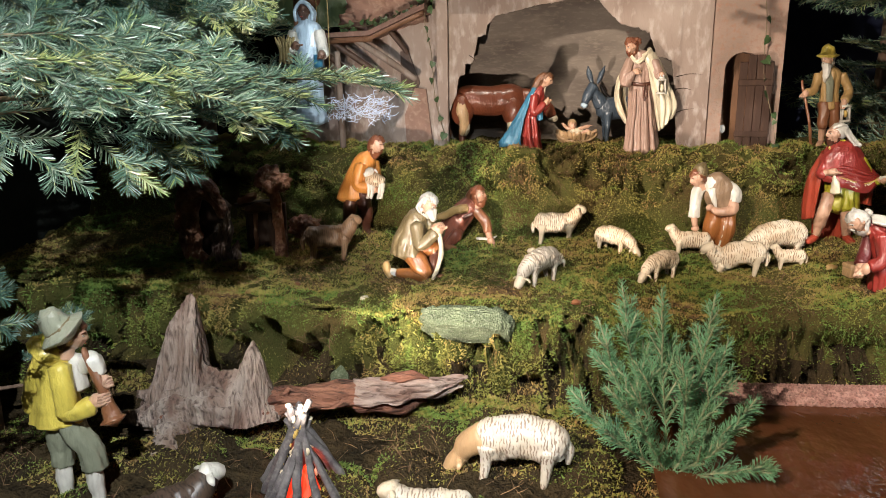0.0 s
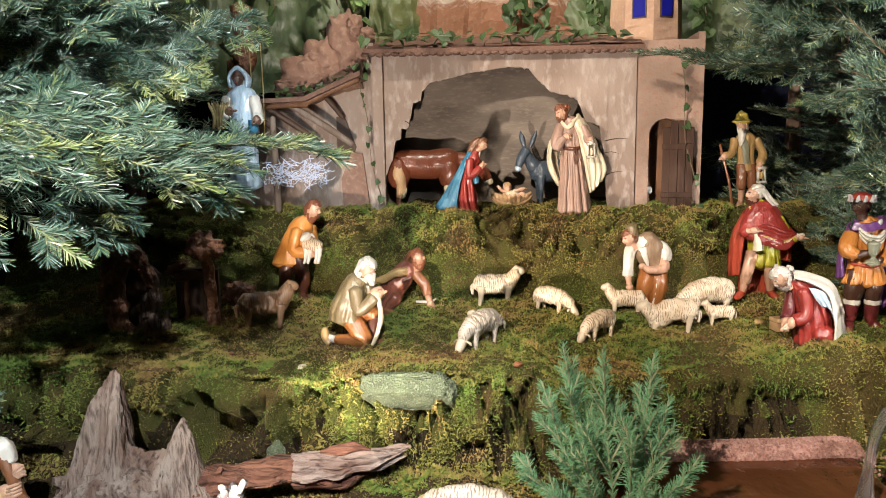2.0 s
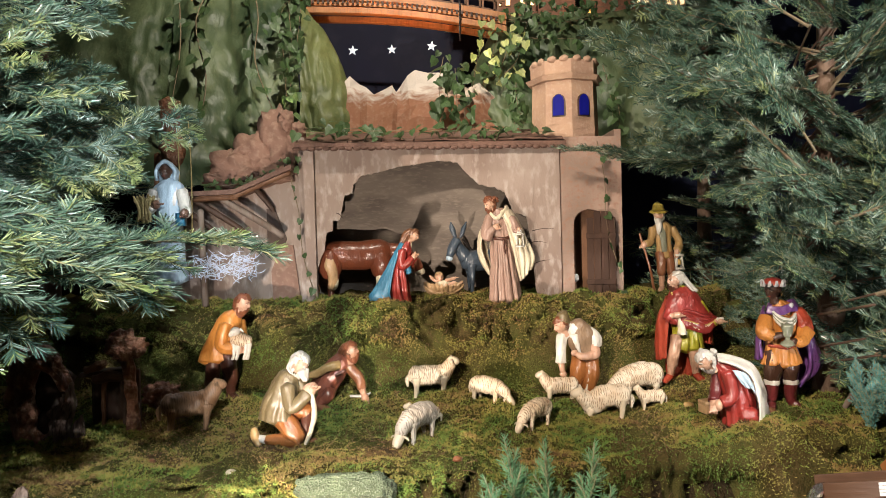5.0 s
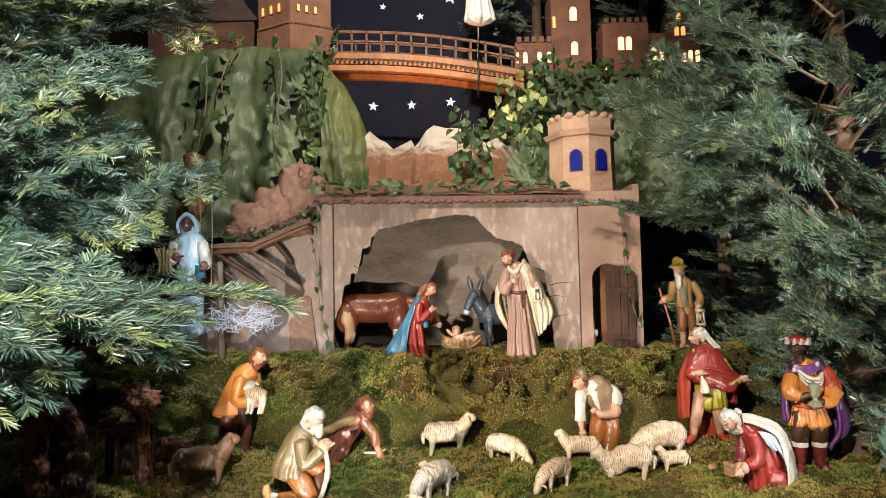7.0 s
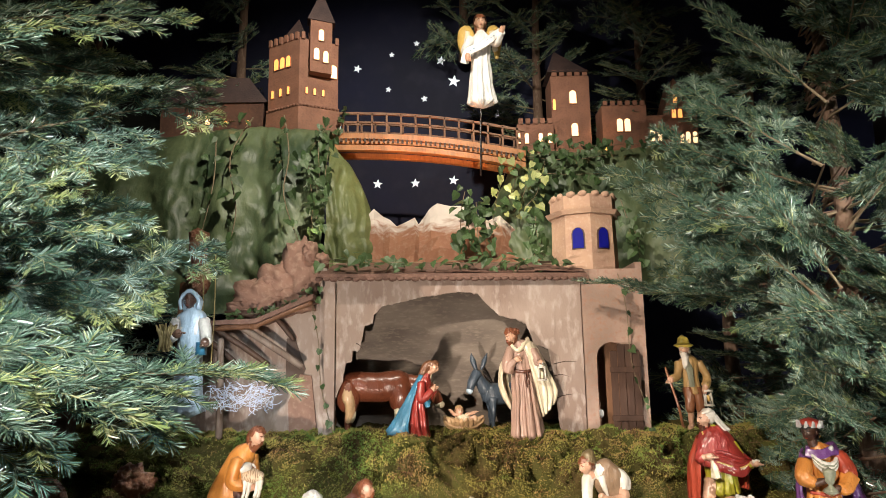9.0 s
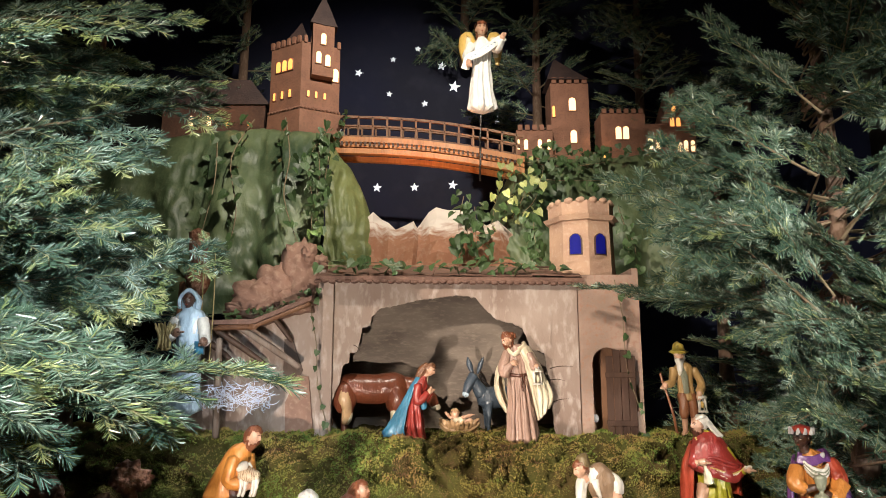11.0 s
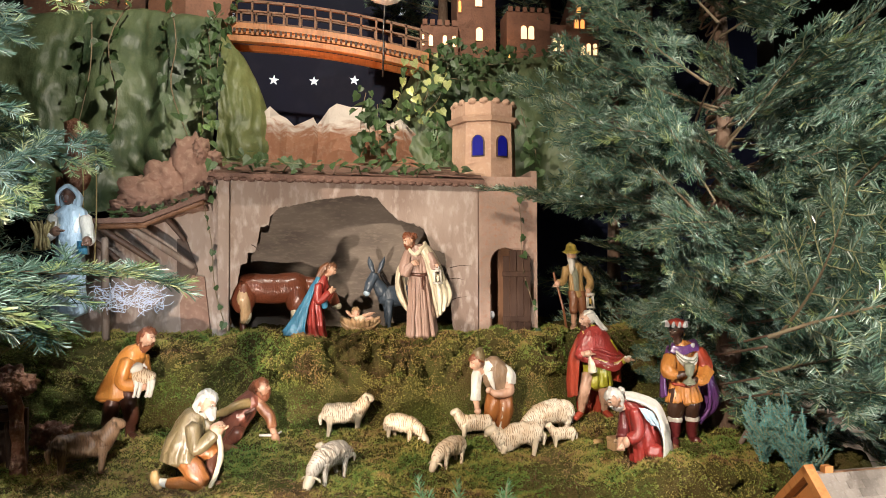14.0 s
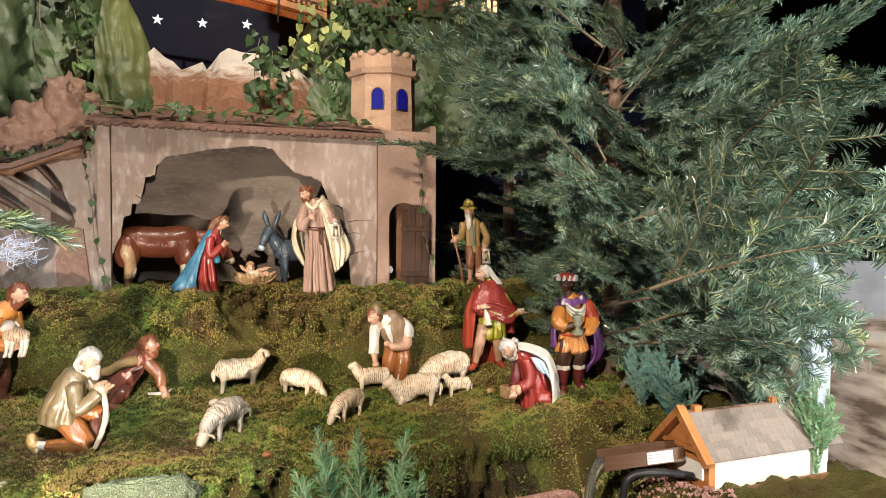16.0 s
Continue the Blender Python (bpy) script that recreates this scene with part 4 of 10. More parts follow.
for x, y, z, rx, rz in ((-0.60, 2.10, 1.70, 0.07, 0.05), (-0.54, 2.11, 1.74, 0.06, 0.06), (-0.47, 2.11, 1.78, 0.055, 0.09), (-0.43, 2.12, 1.76, 0.04, 0.05), (-0.52, 2.12, 1.69, 0.10, 0.05), (-0.64, 2.12, 1.66, 0.06, 0.03), (-0.405, 2.11, 1.80, 0.02, 0.025), (-0.44, 2.09, 1.83, 0.02, 0.03)):
    c = Carved().ball((x + 0.52, y - 2.12, z - 1.66), (rx, 0.045, rz), M["rock"], None, 26, 18, 0.5, 1.6)
    mesh_from("boulder", [p + Vector((0, 0.008 * noise.noise(p * 40), 0.012 * noise.noise(p * 34))) for p in c.v], c.f, c.mats, c.i, crag)

# paper mountains behind the roof
ridge = [(-0.46, 1.70), (-0.455, 1.90), (-0.425, 1.945), (-0.395, 1.955), (-0.362, 1.925), (-0.345, 1.985), (-0.31, 2.04), (-0.282, 2.072), (-0.25, 2.045), (-0.225, 2.030), (-0.20, 2.002), (-0.165, 2.02), (-0.129, 2.036), (-0.115, 2.01), (-0.10, 2.03), (-0.07, 2.07), (-0.041, 2.092), (0.0, 2.08), (0.058, 2.075), (0.10, 2.05), (0.15, 2.02), (0.199, 2.038), (0.252, 1.985), (0.30, 1.95), (0.34, 1.93), (0.34, 1.70)]
verts, faces = [], []
cols = len(ridge)
for j in range(9):
    u = j / 8
    for i, (x, z) in enumerate(ridge):
        zz = 1.72 + (z - 1.72) * u
        verts.append((x + 0.01 * noise.noise(Vector((x * 9, zz * 9, 1))), 2.53 - 0.10 * (1 - u) + 0.05 * noise.noise(Vector((x * 7, zz * 7, 3))) - 0.007 * math.sin(i * 2.2), zz))
faces = [(j * cols + i, j * cols + i + 1, (j + 1) * cols + i + 1, (j + 1) * cols + i) for j in range(8) for i in range(cols - 1)]
nb = len(verts)
verts += [(x, 2.60, z) for x, z in ridge]
faces += [(8 * cols + i, 8 * cols + i + 1, nb + i + 1, nb + i) for i in range(cols - 1)]
verts += [(x, 2.60, 1.70) for x, z in ridge]
faces += [(nb + i, nb + i + 1, nb + cols + i + 1, nb + cols + i) for i in range(cols - 1)]


def peak_material():
    """Brown paper rock, whitened on the summits by a ragged coat of snow."""
    m = mat("paper_peaks", (0.33, 0.155, 0.085), (0.27, 0.12, 0.07), 9, 0.8, 0.5, 70, (0.40, 0.26, 0.18), 0.5)
    t = m.node_tree
    b = t.nodes["Principled BSDF"]
    base = b.inputs["Base Color"].links[0].from_socket
    ge = t.nodes.new("ShaderNodeTexCoord")
    sp = t.nodes.new("ShaderNodeSeparateXYZ")
    link(t, ge.outputs["Object"], sp.inputs[0])
    nz = t.nodes.new("ShaderNodeTexNoise")
    nz.inputs["Scale"].default_value, nz.inputs["Detail"].default_value = 14, 5
    ad = t.nodes.new("ShaderNodeMath")
    ad.operation = "MULTIPLY_ADD"
    ad.inputs[1].default_value = 0.16
    link(t, nz.outputs["Fac"], ad.inputs[0])
    link(t, sp.outputs["Z"], ad.inputs[2])
    rm = t.nodes.new("ShaderNodeMapRange")
    rm.inputs[1].default_value, rm.inputs[2].default_value, rm.inputs[4].default_value = 2.045, 2.10, 0.9
    link(t, ad.outputs[0], rm.inputs[0])
    mx = t.nodes.new("ShaderNodeMix")
    mx.data_type = "RGBA"
    mx.inputs["B"].default_value = (0.66, 0.60, 0.54, 1)
    link(t, rm.outputs[0], mx.inputs["Factor"])
    link(t, base, mx.inputs["A"])
    link(t, mx.outputs["Result"], b.inputs["Base Color"])
    return m


tagged(mesh_from("mountain_range", verts, faces, [peak_material()], smooth=False), "brown paper mountains with whitened summits behind the roof", "mountains")


# green cloth hill under the castle
def cloth_hill(name, crest, foot_y, foot_z, top_y, m, label, folds=17.0):
    """A draped hill: crest is its outline (x, z), from which cloth falls forward to foot_y."""
    vs, fs = [], []
    fine = []
    for (xa, za), (xb, zb) in zip(crest, crest[1:]):
        for q in range(18):
            fine.append((xa + (xb - xa) * q / 18, za + (zb - za) * q / 18))
    fine.append(crest[-1])
    rows = 44
    for j in range(rows + 1):
        u = j / rows
        for x, z in fine:
            zz = z + (foot_z - z) * u
            fold = -0.05 * u * abs(noise.noise(Vector((x * 11 + zz * 5, zz * 9 - x * 4, 1)))) + 0.016 * noise.noise(Vector((x * 26, zz * 20, 4))) + 0.012 * abs(noise.noise(Vector((x * 34 + zz * 3, zz * 8, 6)))) + 0.030 * u ** 0.6 * math.sin(x * folds * 2 + 2.5 * noise.noise(Vector((x * 4, zz * 2, 0)))) + 0.05 * u * noise.noise(Vector((x * 6, zz * 3, 5)))
            bulge = math.sin(u * math.pi / 2) ** 0.7
            vs.append((x + 0.02 * noise.noise(Vector((x * 8, zz * 6, 2))), top_y + (foot_y - top_y) * bulge + fold, zz + 0.012 * noise.noise(Vector((x * 12, zz * 12, 9)))))
    n = len(fine)
    fs = [(j * n + i, j * n + i + 1, (j + 1) * n + i + 1, (j + 1) * n + i) for j in range(rows) for i in range(n - 1)]
    b0 = len(vs)
    vs += [(x, top_y + 0.35, z - 0.02) for x, z in fine]
    fs += [(i, b0 + i, b0 + i + 1, i + 1) for i in range(n - 1)]
    return tagged(mesh_from(name, vs, fs, [m]), label, "hill")


cloth_hill("hill", [(-1.35, 2.30), (-1.0, 2.37), (-0.80, 2.385), (-0.60, 2.385), (-0.44, 2.365)], 2.26, 1.66, 2.48, M["hill"], "hill of crumpled green painted cloth carrying the castle tower")
cloth_hill("hill", [(-0.46, 2.36), (-0.40, 2.28), (-0.35, 2.18), (-0.315, 2.09), (-0.285, 2.0)], 2.44, 1.74, 2.55, M["hill_lit"], "flank of green cloth, coloured paler as if lit, beside the night sky", 9.0)
cloth_hill("hill", [(0.17, 2.12), (0.24, 2.24), (0.30, 2.34), (0.50, 2.355), (0.80, 2.36), (1.15, 2.38)], 2.50, 1.72, 2.72, M["hill"], "dark green cloth hill under the far castle")


# ---- castles ----
def arch_outline(w, h):
    return [(-w, 0), (w, 0), (w, h - w)] + [(w * math.cos(q), h - w + w * math.sin(q)) for q in (0.7, 1.57, 2.44)] + [(-w, h - w)]


def lit_window(parent, x, y, z, w, h, m, turn=0, frame_m=None):
    f = part("window", prism([(p * 1.35, q * 1.15 - h * 0.06) for p, q in arch_outline(w, h)], -0.0015, 0.003), frame_m or M["castle"], parent)
    f.matrix_basis = pose(x, y, z, 0, 0, turn)
    part("pane", prism(arch_outline(w, h), -0.004, -0.002), m, f, "lit from behind")
    return f


def battlement(parent, xa, ya, xb, yb, z, n, w, h, m):
    d = Vector((xb - xa, yb - ya, 0))
    a = math.degrees(math.atan2(d.y, d.x))
    for i in range(n):
        u = (i + 0.5) / n
        ob = part("merlon", boxed((-w / 2, -0.006, 0), (w / 2, 0.006, h), None, 0.001), m, parent)
        ob.matrix_basis = pose(xa + d.x * u, ya + d.y * u, z, 0, 0, a)


castle = thing("castle_tower", (-0.580, 2.53, 2.385), "brown castle tower with lit windows and dark spires", "castle", turn=0)
A = [(-0.148, 0.055), (0.0, -0.03), (0.148, 0.045), (0.0, 0.16)]


def quad_wall(pts, z0, z1, grow=1.0):
    bm = bmesh.new()
    lo = [bm.verts.new((x * grow, y * grow, z0)) for x, y in pts]
    hi = [bm.verts.new((x, y, z1)) for x, y in pts]
    for i in range(4):
        bm.faces.new((lo[i], lo[(i + 1) % 4], hi[(i + 1) % 4], hi[i]))
    bm.faces.new(lo[::-1])
    bm.faces.new(hi)
    return bm


part("plinth", quad_wall(A, -0.03, 0.105, 1.04), M["castle"], castle)
part("body", quad_wall([(x * 0.96, y * 0.96) for x, y in A], 0.105, 0.385), M["castle"], castle)
for (xa, ya), (xb, yb) in zip(A[:2], A[1:3]):
    n = 11
    for i in range(n):
        u = (i + 0.5) / n
        c = Carved().ball((0, 0, 0), (0.75, 0.5, 0.6), M["castle"], None, 8, 5)
        ob = mesh_from("corbel", [p * 0.01 for p in c.v], c.f, c.mats, c.i, castle)
        ob.matrix_basis = pose(xa + (xb - xa) * u, ya + (yb - ya) * u - 0.002, 0.105)
    battlement(castle, xa, ya, xb, yb, 0.38, 6, 0.014, 0.03, M["castle"])
la, ra = math.degrees(math.atan2(A[1][1] - A[0][1], A[1][0] - A[0][0])), math.degrees(math.atan2(A[2][1] - A[1][1], A[2][0] - A[1][0]))


def on_face(f, u, out=0.004):
    (xa, ya), (xb, yb) = (A[0], A[1]) if f == 0 else (A[1], A[2])
    return (xa + (xb - xa) * u) * 0.96, (ya + (yb - ya) * u) * 0.96 - out


for u in (0.27, 0.47, 0.66):
    x, y = on_face(0, u)
    lit_window(castle, x, y, 0.272, 0.0105, 0.046, M["window_glow"], la)
for u in (0.17, 0.43, 0.68):
    x, y = on_face(0, u)
    lit_window(castle, x, y, 0.155, 0.0055, 0.032, M["window_glow"], la)
for u in (0.20, 0.40, 0.62):
    x, y = on_face(1, u)
    lit_window(castle, x, y, 0.152, 0.0045, 0.026, M["window_glow"], ra)
bay = part("bay", quad_wall([(0.045, -0.045), (0.125, -0.008), (0.11, 0.04), (0.03, 0.0)], 0.235, 0.455), M["castle"], castle, "projecting bay with three lit windows")
for u, z, w, h in ((0.30, 0.285, 0.010, 0.048), (0.72, 0.278, 0.010, 0.048), (0.5, 0.368, 0.010, 0.046)):
    lit_window(castle, 0.045 + 0.08 * u, -0.045 + 0.037 * u - 0.004, z, w, h, M["window_glow_w"], 25)
x, y = on_face(1, 0.88)
lit_window(castle, x, y, 0.235, 0.013, 0.055, M["window_glow_w"], ra)


def spire(parent, pts, z0, apex, m):
    bm = bmesh.new()
    lo = [bm.verts.new((x, y, z0)) for x, y in pts]
    tip = bm.verts.new(apex)
    for i in range(len(pts)):
        bm.faces.new((lo[i], lo[(i + 1) % len(pts)], tip))
    bm.faces.new(lo[::-1])
    return part("roof", bm, m, parent, "dark pointed roof")


spire(castle, [(0.035, -0.055), (0.137, -0.008), (0.12, 0.05), (0.02, 0.01)], 0.453, (0.078, 0.0, 0.60), M["slate"])
spire(castle, [(-0.10, 0.03), (0.02, -0.01), (0.03, 0.07), (-0.06, 0.09)], 0.385, (-0.02, 0.04, 0.50), M["slate"])

low_house = thing("low_house", (-1.01, 2.62, 2.40), "low dark house with two lit windows beside the tower", "house")
part("wall", boxed((-0.16, 0, -0.04), (0.26, 0.10, 0.15)), M["house_wall"], low_house)
part("roof", prism([(-0.18, 0.145), (-0.10, 0.25), (0.20, 0.25), (0.28, 0.145)], -0.01, 0.11), M["slate"], low_house)
for x, h in ((-0.04, 0.04), (0.035, 0.045)):
    lit_window(low_house, x, -0.002, 0.055, 0.008, h, M["window_glow_w"])
for x in (0.11, 0.20):
    lit_window(low_house, x, -0.002, 0.055, 0.006, 0.014, M["window_glow"])

far = thing("castle", (0.55, 2.83, 2.35), "brown far castle with battlements and glowing windows", "castle")
part("keep", boxed((-0.085, 0, -0.05), (0.085, 0.15, 0.385)), M["castle"], far)
battlement(far, -0.085, 0.0, 0.085, 0.0, 0.383, 5, 0.022, 0.028, M["castle"])
spire(far, [(-0.10, -0.01), (0.085, -0.012), (0.085, 0.15), (-0.10, 0.15)], 0.40, (-0.055, 0.06, 0.53), M["slate"])
lit_window(far, 0.010, -0.002, 0.255, 0.015, 0.060, M["window_glow_w"])
lit_window(far, 0.012, -0.002, 0.105, 0.014, 0.058, M["window_glow_w"])
lit_window(far, -0.073, -0.002, 0.225, 0.006, 0.05, M["window_glow"])
part("low_wall", boxed((-0.245, -0.04, -0.05), (-0.087, 0.05, 0.15)), M["castle"], far)
battlement(far, -0.245, -0.04, -0.087, -0.04, 0.148, 5, 0.02, 0.025, M["castle"])
for x in (-0.205, -0.145, -0.105, -0.238):
    lit_window(far, x, -0.042, 0.06, 0.0085 if x > -0.23 else 0.005, 0.046, M["window_glow_w"])
gate = part("gatehouse", boxed((0.13, -0.02, -0.05), (0.325, 0.10, 0.235)), M["castle"], far)
battlement(far, 0.13, -0.02, 0.325, -0.02, 0.233, 6, 0.019, 0.022, M["castle"])
for x in (0.205, 0.238):
    lit_window(far, x, -0.022, 0.115, 0.0125, 0.058, M["window_glow_w"])
lit_window(far, 0.140, -0.022, 0.015, 0.007, 0.04, M["window_glow"])
hall = part("hall", boxed((0.325, -0.01, -0.05), (0.55, 0.12, 0.19)), M["castle"], far)
part("gable", prism([(0.40, 0.19), (0.455, 0.36), (0.55, 0.19)], -0.015, 0.12), M["castle"], far)
for x, z, h in ((0.345, 0.07, 0.055), (0.378, 0.07, 0.055), (0.445, 0.175, 0.04), (0.472, 0.175, 0.04), (0.455, 0.245, 0.035), (0.50, 0.06, 0.05), (0.53, 0.06, 0.05), (0.475, 0.06, 0.04)):
    lit_window(far, x, -0.0175, z, 0.009, h, M["window_glow_w"] if z < 0.1 else M["window_glow"])
lamp("castle_lamp", "POINT", (0.66, 2.74, 2.46), (0, 0, 0), 0.12, (1.0, 0.5, 0.18), 0.01)
lamp("house_lamp", "POINT", (-0.86, 2.50, 2.50), (0, 0, 0), 0.12, (1.0, 0.45, 0.15), 0.01)

# ---- the bridge ----
bridge = thing("bridge", (0, 0, 0), "arched reddish wooden footbridge with railings between the castles", "bridge")
BX0, BX1 = -0.45, 0.31


def bridge_z(x):
    u = (x - BX0) / (BX1 - BX0)
    return 2.393 - 0.085 * u + 0.022 * math.sin(math.pi * u)


def strip(z_off, h, y0, y1, name, m, n=22):
    bm = bmesh.new()
    prev = None
    for i in range(n + 1):
        x = BX0 + (BX1 - BX0) * i / n
        z = bridge_z(x) + z_off
        q = [bm.verts.new((x, y, zz)) for y, zz in ((y0, z), (y1, z), (y1, z + h), (y0, z + h))]
        if prev:
            for k in range(4):
                bm.faces.new((prev[k], q[k], q[(k + 1) % 4], prev[(k + 1) % 4]))
        else:
            bm.faces.new(q[::-1])
        prev = q
    bm.faces.new(prev)
    return part(name, bm, m, bridge)


strip(-0.038, 0.018, 2.585, 2.70, "deck", M["honey"])
strip(-0.020, 0.022, 2.575, 2.590, "beam", M["honey"])
strip(-0.066, 0.022, 2.580, 2.600, "arch_rib", M["honey"])
strip(-0.066, 0.022, 2.690, 2.710, "arch_rib", M["honey"])
for y in (2.578, 2.70):
    strip(0.082, 0.010, y, y + 0.010, "handrail", M["wood"])
    strip(0.046, 0.007, y, y + 0.007, "rail", M["wood"])
    for i in range(13):
        x = BX0 + 0.03 + i * 0.058
        part("baluster", boxed((x, y, bridge_z(x)), (x + 0.008, y + 0.008, bridge_z(x) + 0.09), None, 0.001), M["wood"], bridge)
dent = boxed((-0.004, -0.004, -0.007), (0.004, 0.004, 0.007))
dent_ob = part("dentil", dent, M["wood_dark"], bridge)
dent_ob.location = (BX0 + 0.01, 2.573, bridge_z(BX0 + 0.01) - 0.028)
for i in range(1, 40):
    x = BX0 + 0.01 + i * 0.0187
    ob = new("dentil", dent_ob.data)
    ob.parent = bridge
    ob.location = (x, 2.573, bridge_z(x) - 0.028)
lamp("bridge_lamp", "SPOT", (-0.10, 2.45, 2.13), (-0.08, 2.64, 2.36), 4.2, (1.0, 0.34, 0.10), 0.02, 130, 0.8)
# small bulbs hidden in the ivy
lamp("ivy_lamp", "POINT", (0.20, 2.41, 2.13), (0, 0, 0), 0.42, (1.0, 0.86, 0.55), 0.012)
lamp("ivy_lamp_2", "POINT", (-0.45, 2.19, 1.93), (0, 0, 0), 0.16, (1.0, 0.82, 0.45), 0.012)
lamp("bridge_lamp_2", "POINT", (0.05, 2.64, 2.50), (0, 0, 0), 0.06, (1.0, 0.45, 0.18), 0.01)

# ---- pool, kerb and mill ----
pool = part("water", boxed((0.15, 0.50, 0.80), (0.66, 1.28, 0.866)), None)
wm = bpy.data.materials.new("pool_water")
wm.use_nodes = True
wb = wm.node_tree.nodes["Principled BSDF"]
wb.inputs["Base Color"].default_value = (0.22, 0.085, 0.035, 1)
wb.inputs["Roughness"].default_value = 0.06
wn = wm.node_tree.nodes.new("ShaderNodeTexNoise")
wn.inputs["Scale"].default_value = 26
wp = wm.node_tree.nodes.new("ShaderNodeBump")
wp.inputs["Strength"].default_value, wp.inputs["Distance"].default_value = 0.35, 0.006
wm.node_tree.links.new(wn.outputs["Fac"], wp.inputs["Height"])
wm.node_tree.links.new(wp.outputs[0], wb.inputs["Normal"])
wr = wm.node_tree.nodes.new("ShaderNodeMix")
wr.data_type = "RGBA"
wr.inputs["A"].default_value, wr.inputs["B"].default_value = (0.17, 0.062, 0.026, 1), (0.075, 0.028, 0.014, 1)
wn2 = wm.node_tree.nodes.new("ShaderNodeTexNoise")
wn2.inputs["Scale"].default_value = 7
wm.node_tree.links.new(wn2.outputs["Fac"], wr.inputs["Factor"])
wm.node_tree.links.new(wr.outputs["Result"], wb.inputs["Base Color"])
finish(pool, wm)
tagged(pool, "shallow brown pool with rippled shiny water", "water", kind="structure")

# ---- carved figures; lengths in centimetres ----
def statue(c, name, at, label, category="statue", size=0.01, turn=0, group="figures of the crib"):
    # knife cuts and soft hollows of the carving
    for i, p in enumerate(c.v):
        v = Vector(p)
        q = Vector((v.x, v.y, v.z * 0.45))
        cut = -0.22 * max(0.0, 0.30 - abs(noise.noise(q * 0.75 + Vector((at[0] * 50, 0, 0))))) / 0.30
        c.v[i] = v + Vector((noise.noise(q * 0.5), noise.noise(q * 0.5 + Vector((9, 2, 4))), 0)) * 0.22 + Vector((noise.noise(v * 1.7), noise.noise(v * 1.7 + Vector((3, 8, 1))), noise.noise(v * 1.7 + Vector((6, 1, 7))))) * 0.13 + Vector((0, -cut * 0.8, 0))
    return c.make(name, at, label, category, size, turn, group)


def bow(c, z0, kx, ky=0.0):
    """Leans all above the height z0 to the side."""
    for i, p in enumerate(c.v):
        if p[2] > z0:
            c.v[i] = Vector(p) + Vector((kx, ky, -0.5 * abs(kx) * abs(kx))) * (p[2] - z0)
    return c


def slim(c, kx, ky=None):
    """Narrows all that was carved so far about its upright axis."""
    for i, p in enumerate(c.v):
        v = Vector(p)
        c.v[i] = Vector((v.x * kx, v.y * (ky or kx), v.z))
    return c


def gz(x, y):
    return ground_z(x, y) + ground_lumps(x, y) + moss_cushion(x, y)[0]


# standing father with a cream cloak and a lantern
c = Carved(True)
c.tube([(0.3, 0, 0.0), (0.1, -0.1, 6), (-0.3, 0, 12), (-0.8, 0, 18.6), (-1.3, 0.1, 22.5), (-1.8, 0.2, 25.2), (-2.9, -0.2, 27.0)], [(4.5, 3.6), (4.0, 3.2), (3.5, 2.8), (2.9, 2.3), (3.5, 2.5), (3.4, 2.2), (1.3, 1.3)], "robe", 44, (8, 0.15, 0.03), steps=7)
for x, z in ((-2.6, 17), (-0.9, 18), (0.7, 18), (2.2, 17)):
    c.tube([(x * 0.7 - 0.6, -2.3, z), (x * 1.0 - 0.2, -2.9, 9), (x * 1.3 + 0.2, -3.5, 0.2)], [0.30, 0.50, 0.72], "robe", 10, steps=6)
c.sheet([[(-3.4, 1.6, 26.2), (-4.3, 0.6, 25.2), (-4.6, -0.8, 24.0)], [(-4.8, 2.2, 21.0), (-6.6, 0.8, 20.6), (-6.2, -1.4, 19.4)], [(-4.6, 2.4, 15.0), (-7.4, 0.8, 16.0), (-6.8, -1.6, 16.6)], [(-3.8, 2.0, 10.0), (-6.4, 0.6, 11.4), (-6.0, -1.0, 12.6)], [(-3.2, 1.6, 7.4), (-3.9, 0.8, 7.9), (-4.3, 0.2, 9.2)]], "cream", 0.45, 5, 0.45)
c.sheet([[(-1.4, -1.9, 26.4), (0.6, -1.5, 27.2), (2.4, 0.2, 26.6), (1.4, 1.9, 26.4)], [(0.4, -2.6, 22.6), (2.8, -2.4, 22.6), (4.8, -0.4, 22.4), (3.2, 2.3, 21.6)], [(1.6, -2.7, 17.6), (4.8, -2.4, 18.0), (7.0, -0.6, 17.2), (5.0, 2.3, 15.0)], [(2.9, -2.4, 11.8), (6.0, -2.2, 12.4), (8.8, -0.8, 12.8), (6.0, 2.2, 9.8)], [(4.3, -2.0, 5.6), (5.6, -1.8, 6.8), (7.6, -0.8, 9.4), (5.4, 1.8, 7.6)]], "cream", 0.45, 6, 0.50)
c.sheet([[(-3.2, 1.9, 26.4), (0.4, 2.2, 27.2), (2.2, 1.6, 26.6)], [(-4.0, 2.5, 17), (0.6, 3.0, 17), (4.4, 2.3, 17)], [(-3.2, 2.5, 8), (0.8, 3.0, 7), (5.0, 2.1, 8)]], "cream", 0.4, 5, 0.3)
c.tube([(-3.9, -1.4, 26.0), (-2.4, -2.5, 24.4), (-0.9, -2.4, 25.4), (0.8, -1.4, 27.2), (1.0, 0.6, 27.8)], [(0.5, 0.7), (0.45, 0.7), (0.5, 0.8), (0.6, 0.9), (0.5, 0.7)], "cream", 14, (4, 0.08, 0.08), steps=5)
c.tube([(-4.0, -0.6, 25.2), (-5.4, -2.0, 20.6), (-5.0, -2.8, 18.6)], [(1.3, 1.3), (1.5, 1.5), (1.5, 1.4)], "robe", 14, (5, 0.05, 0.08))
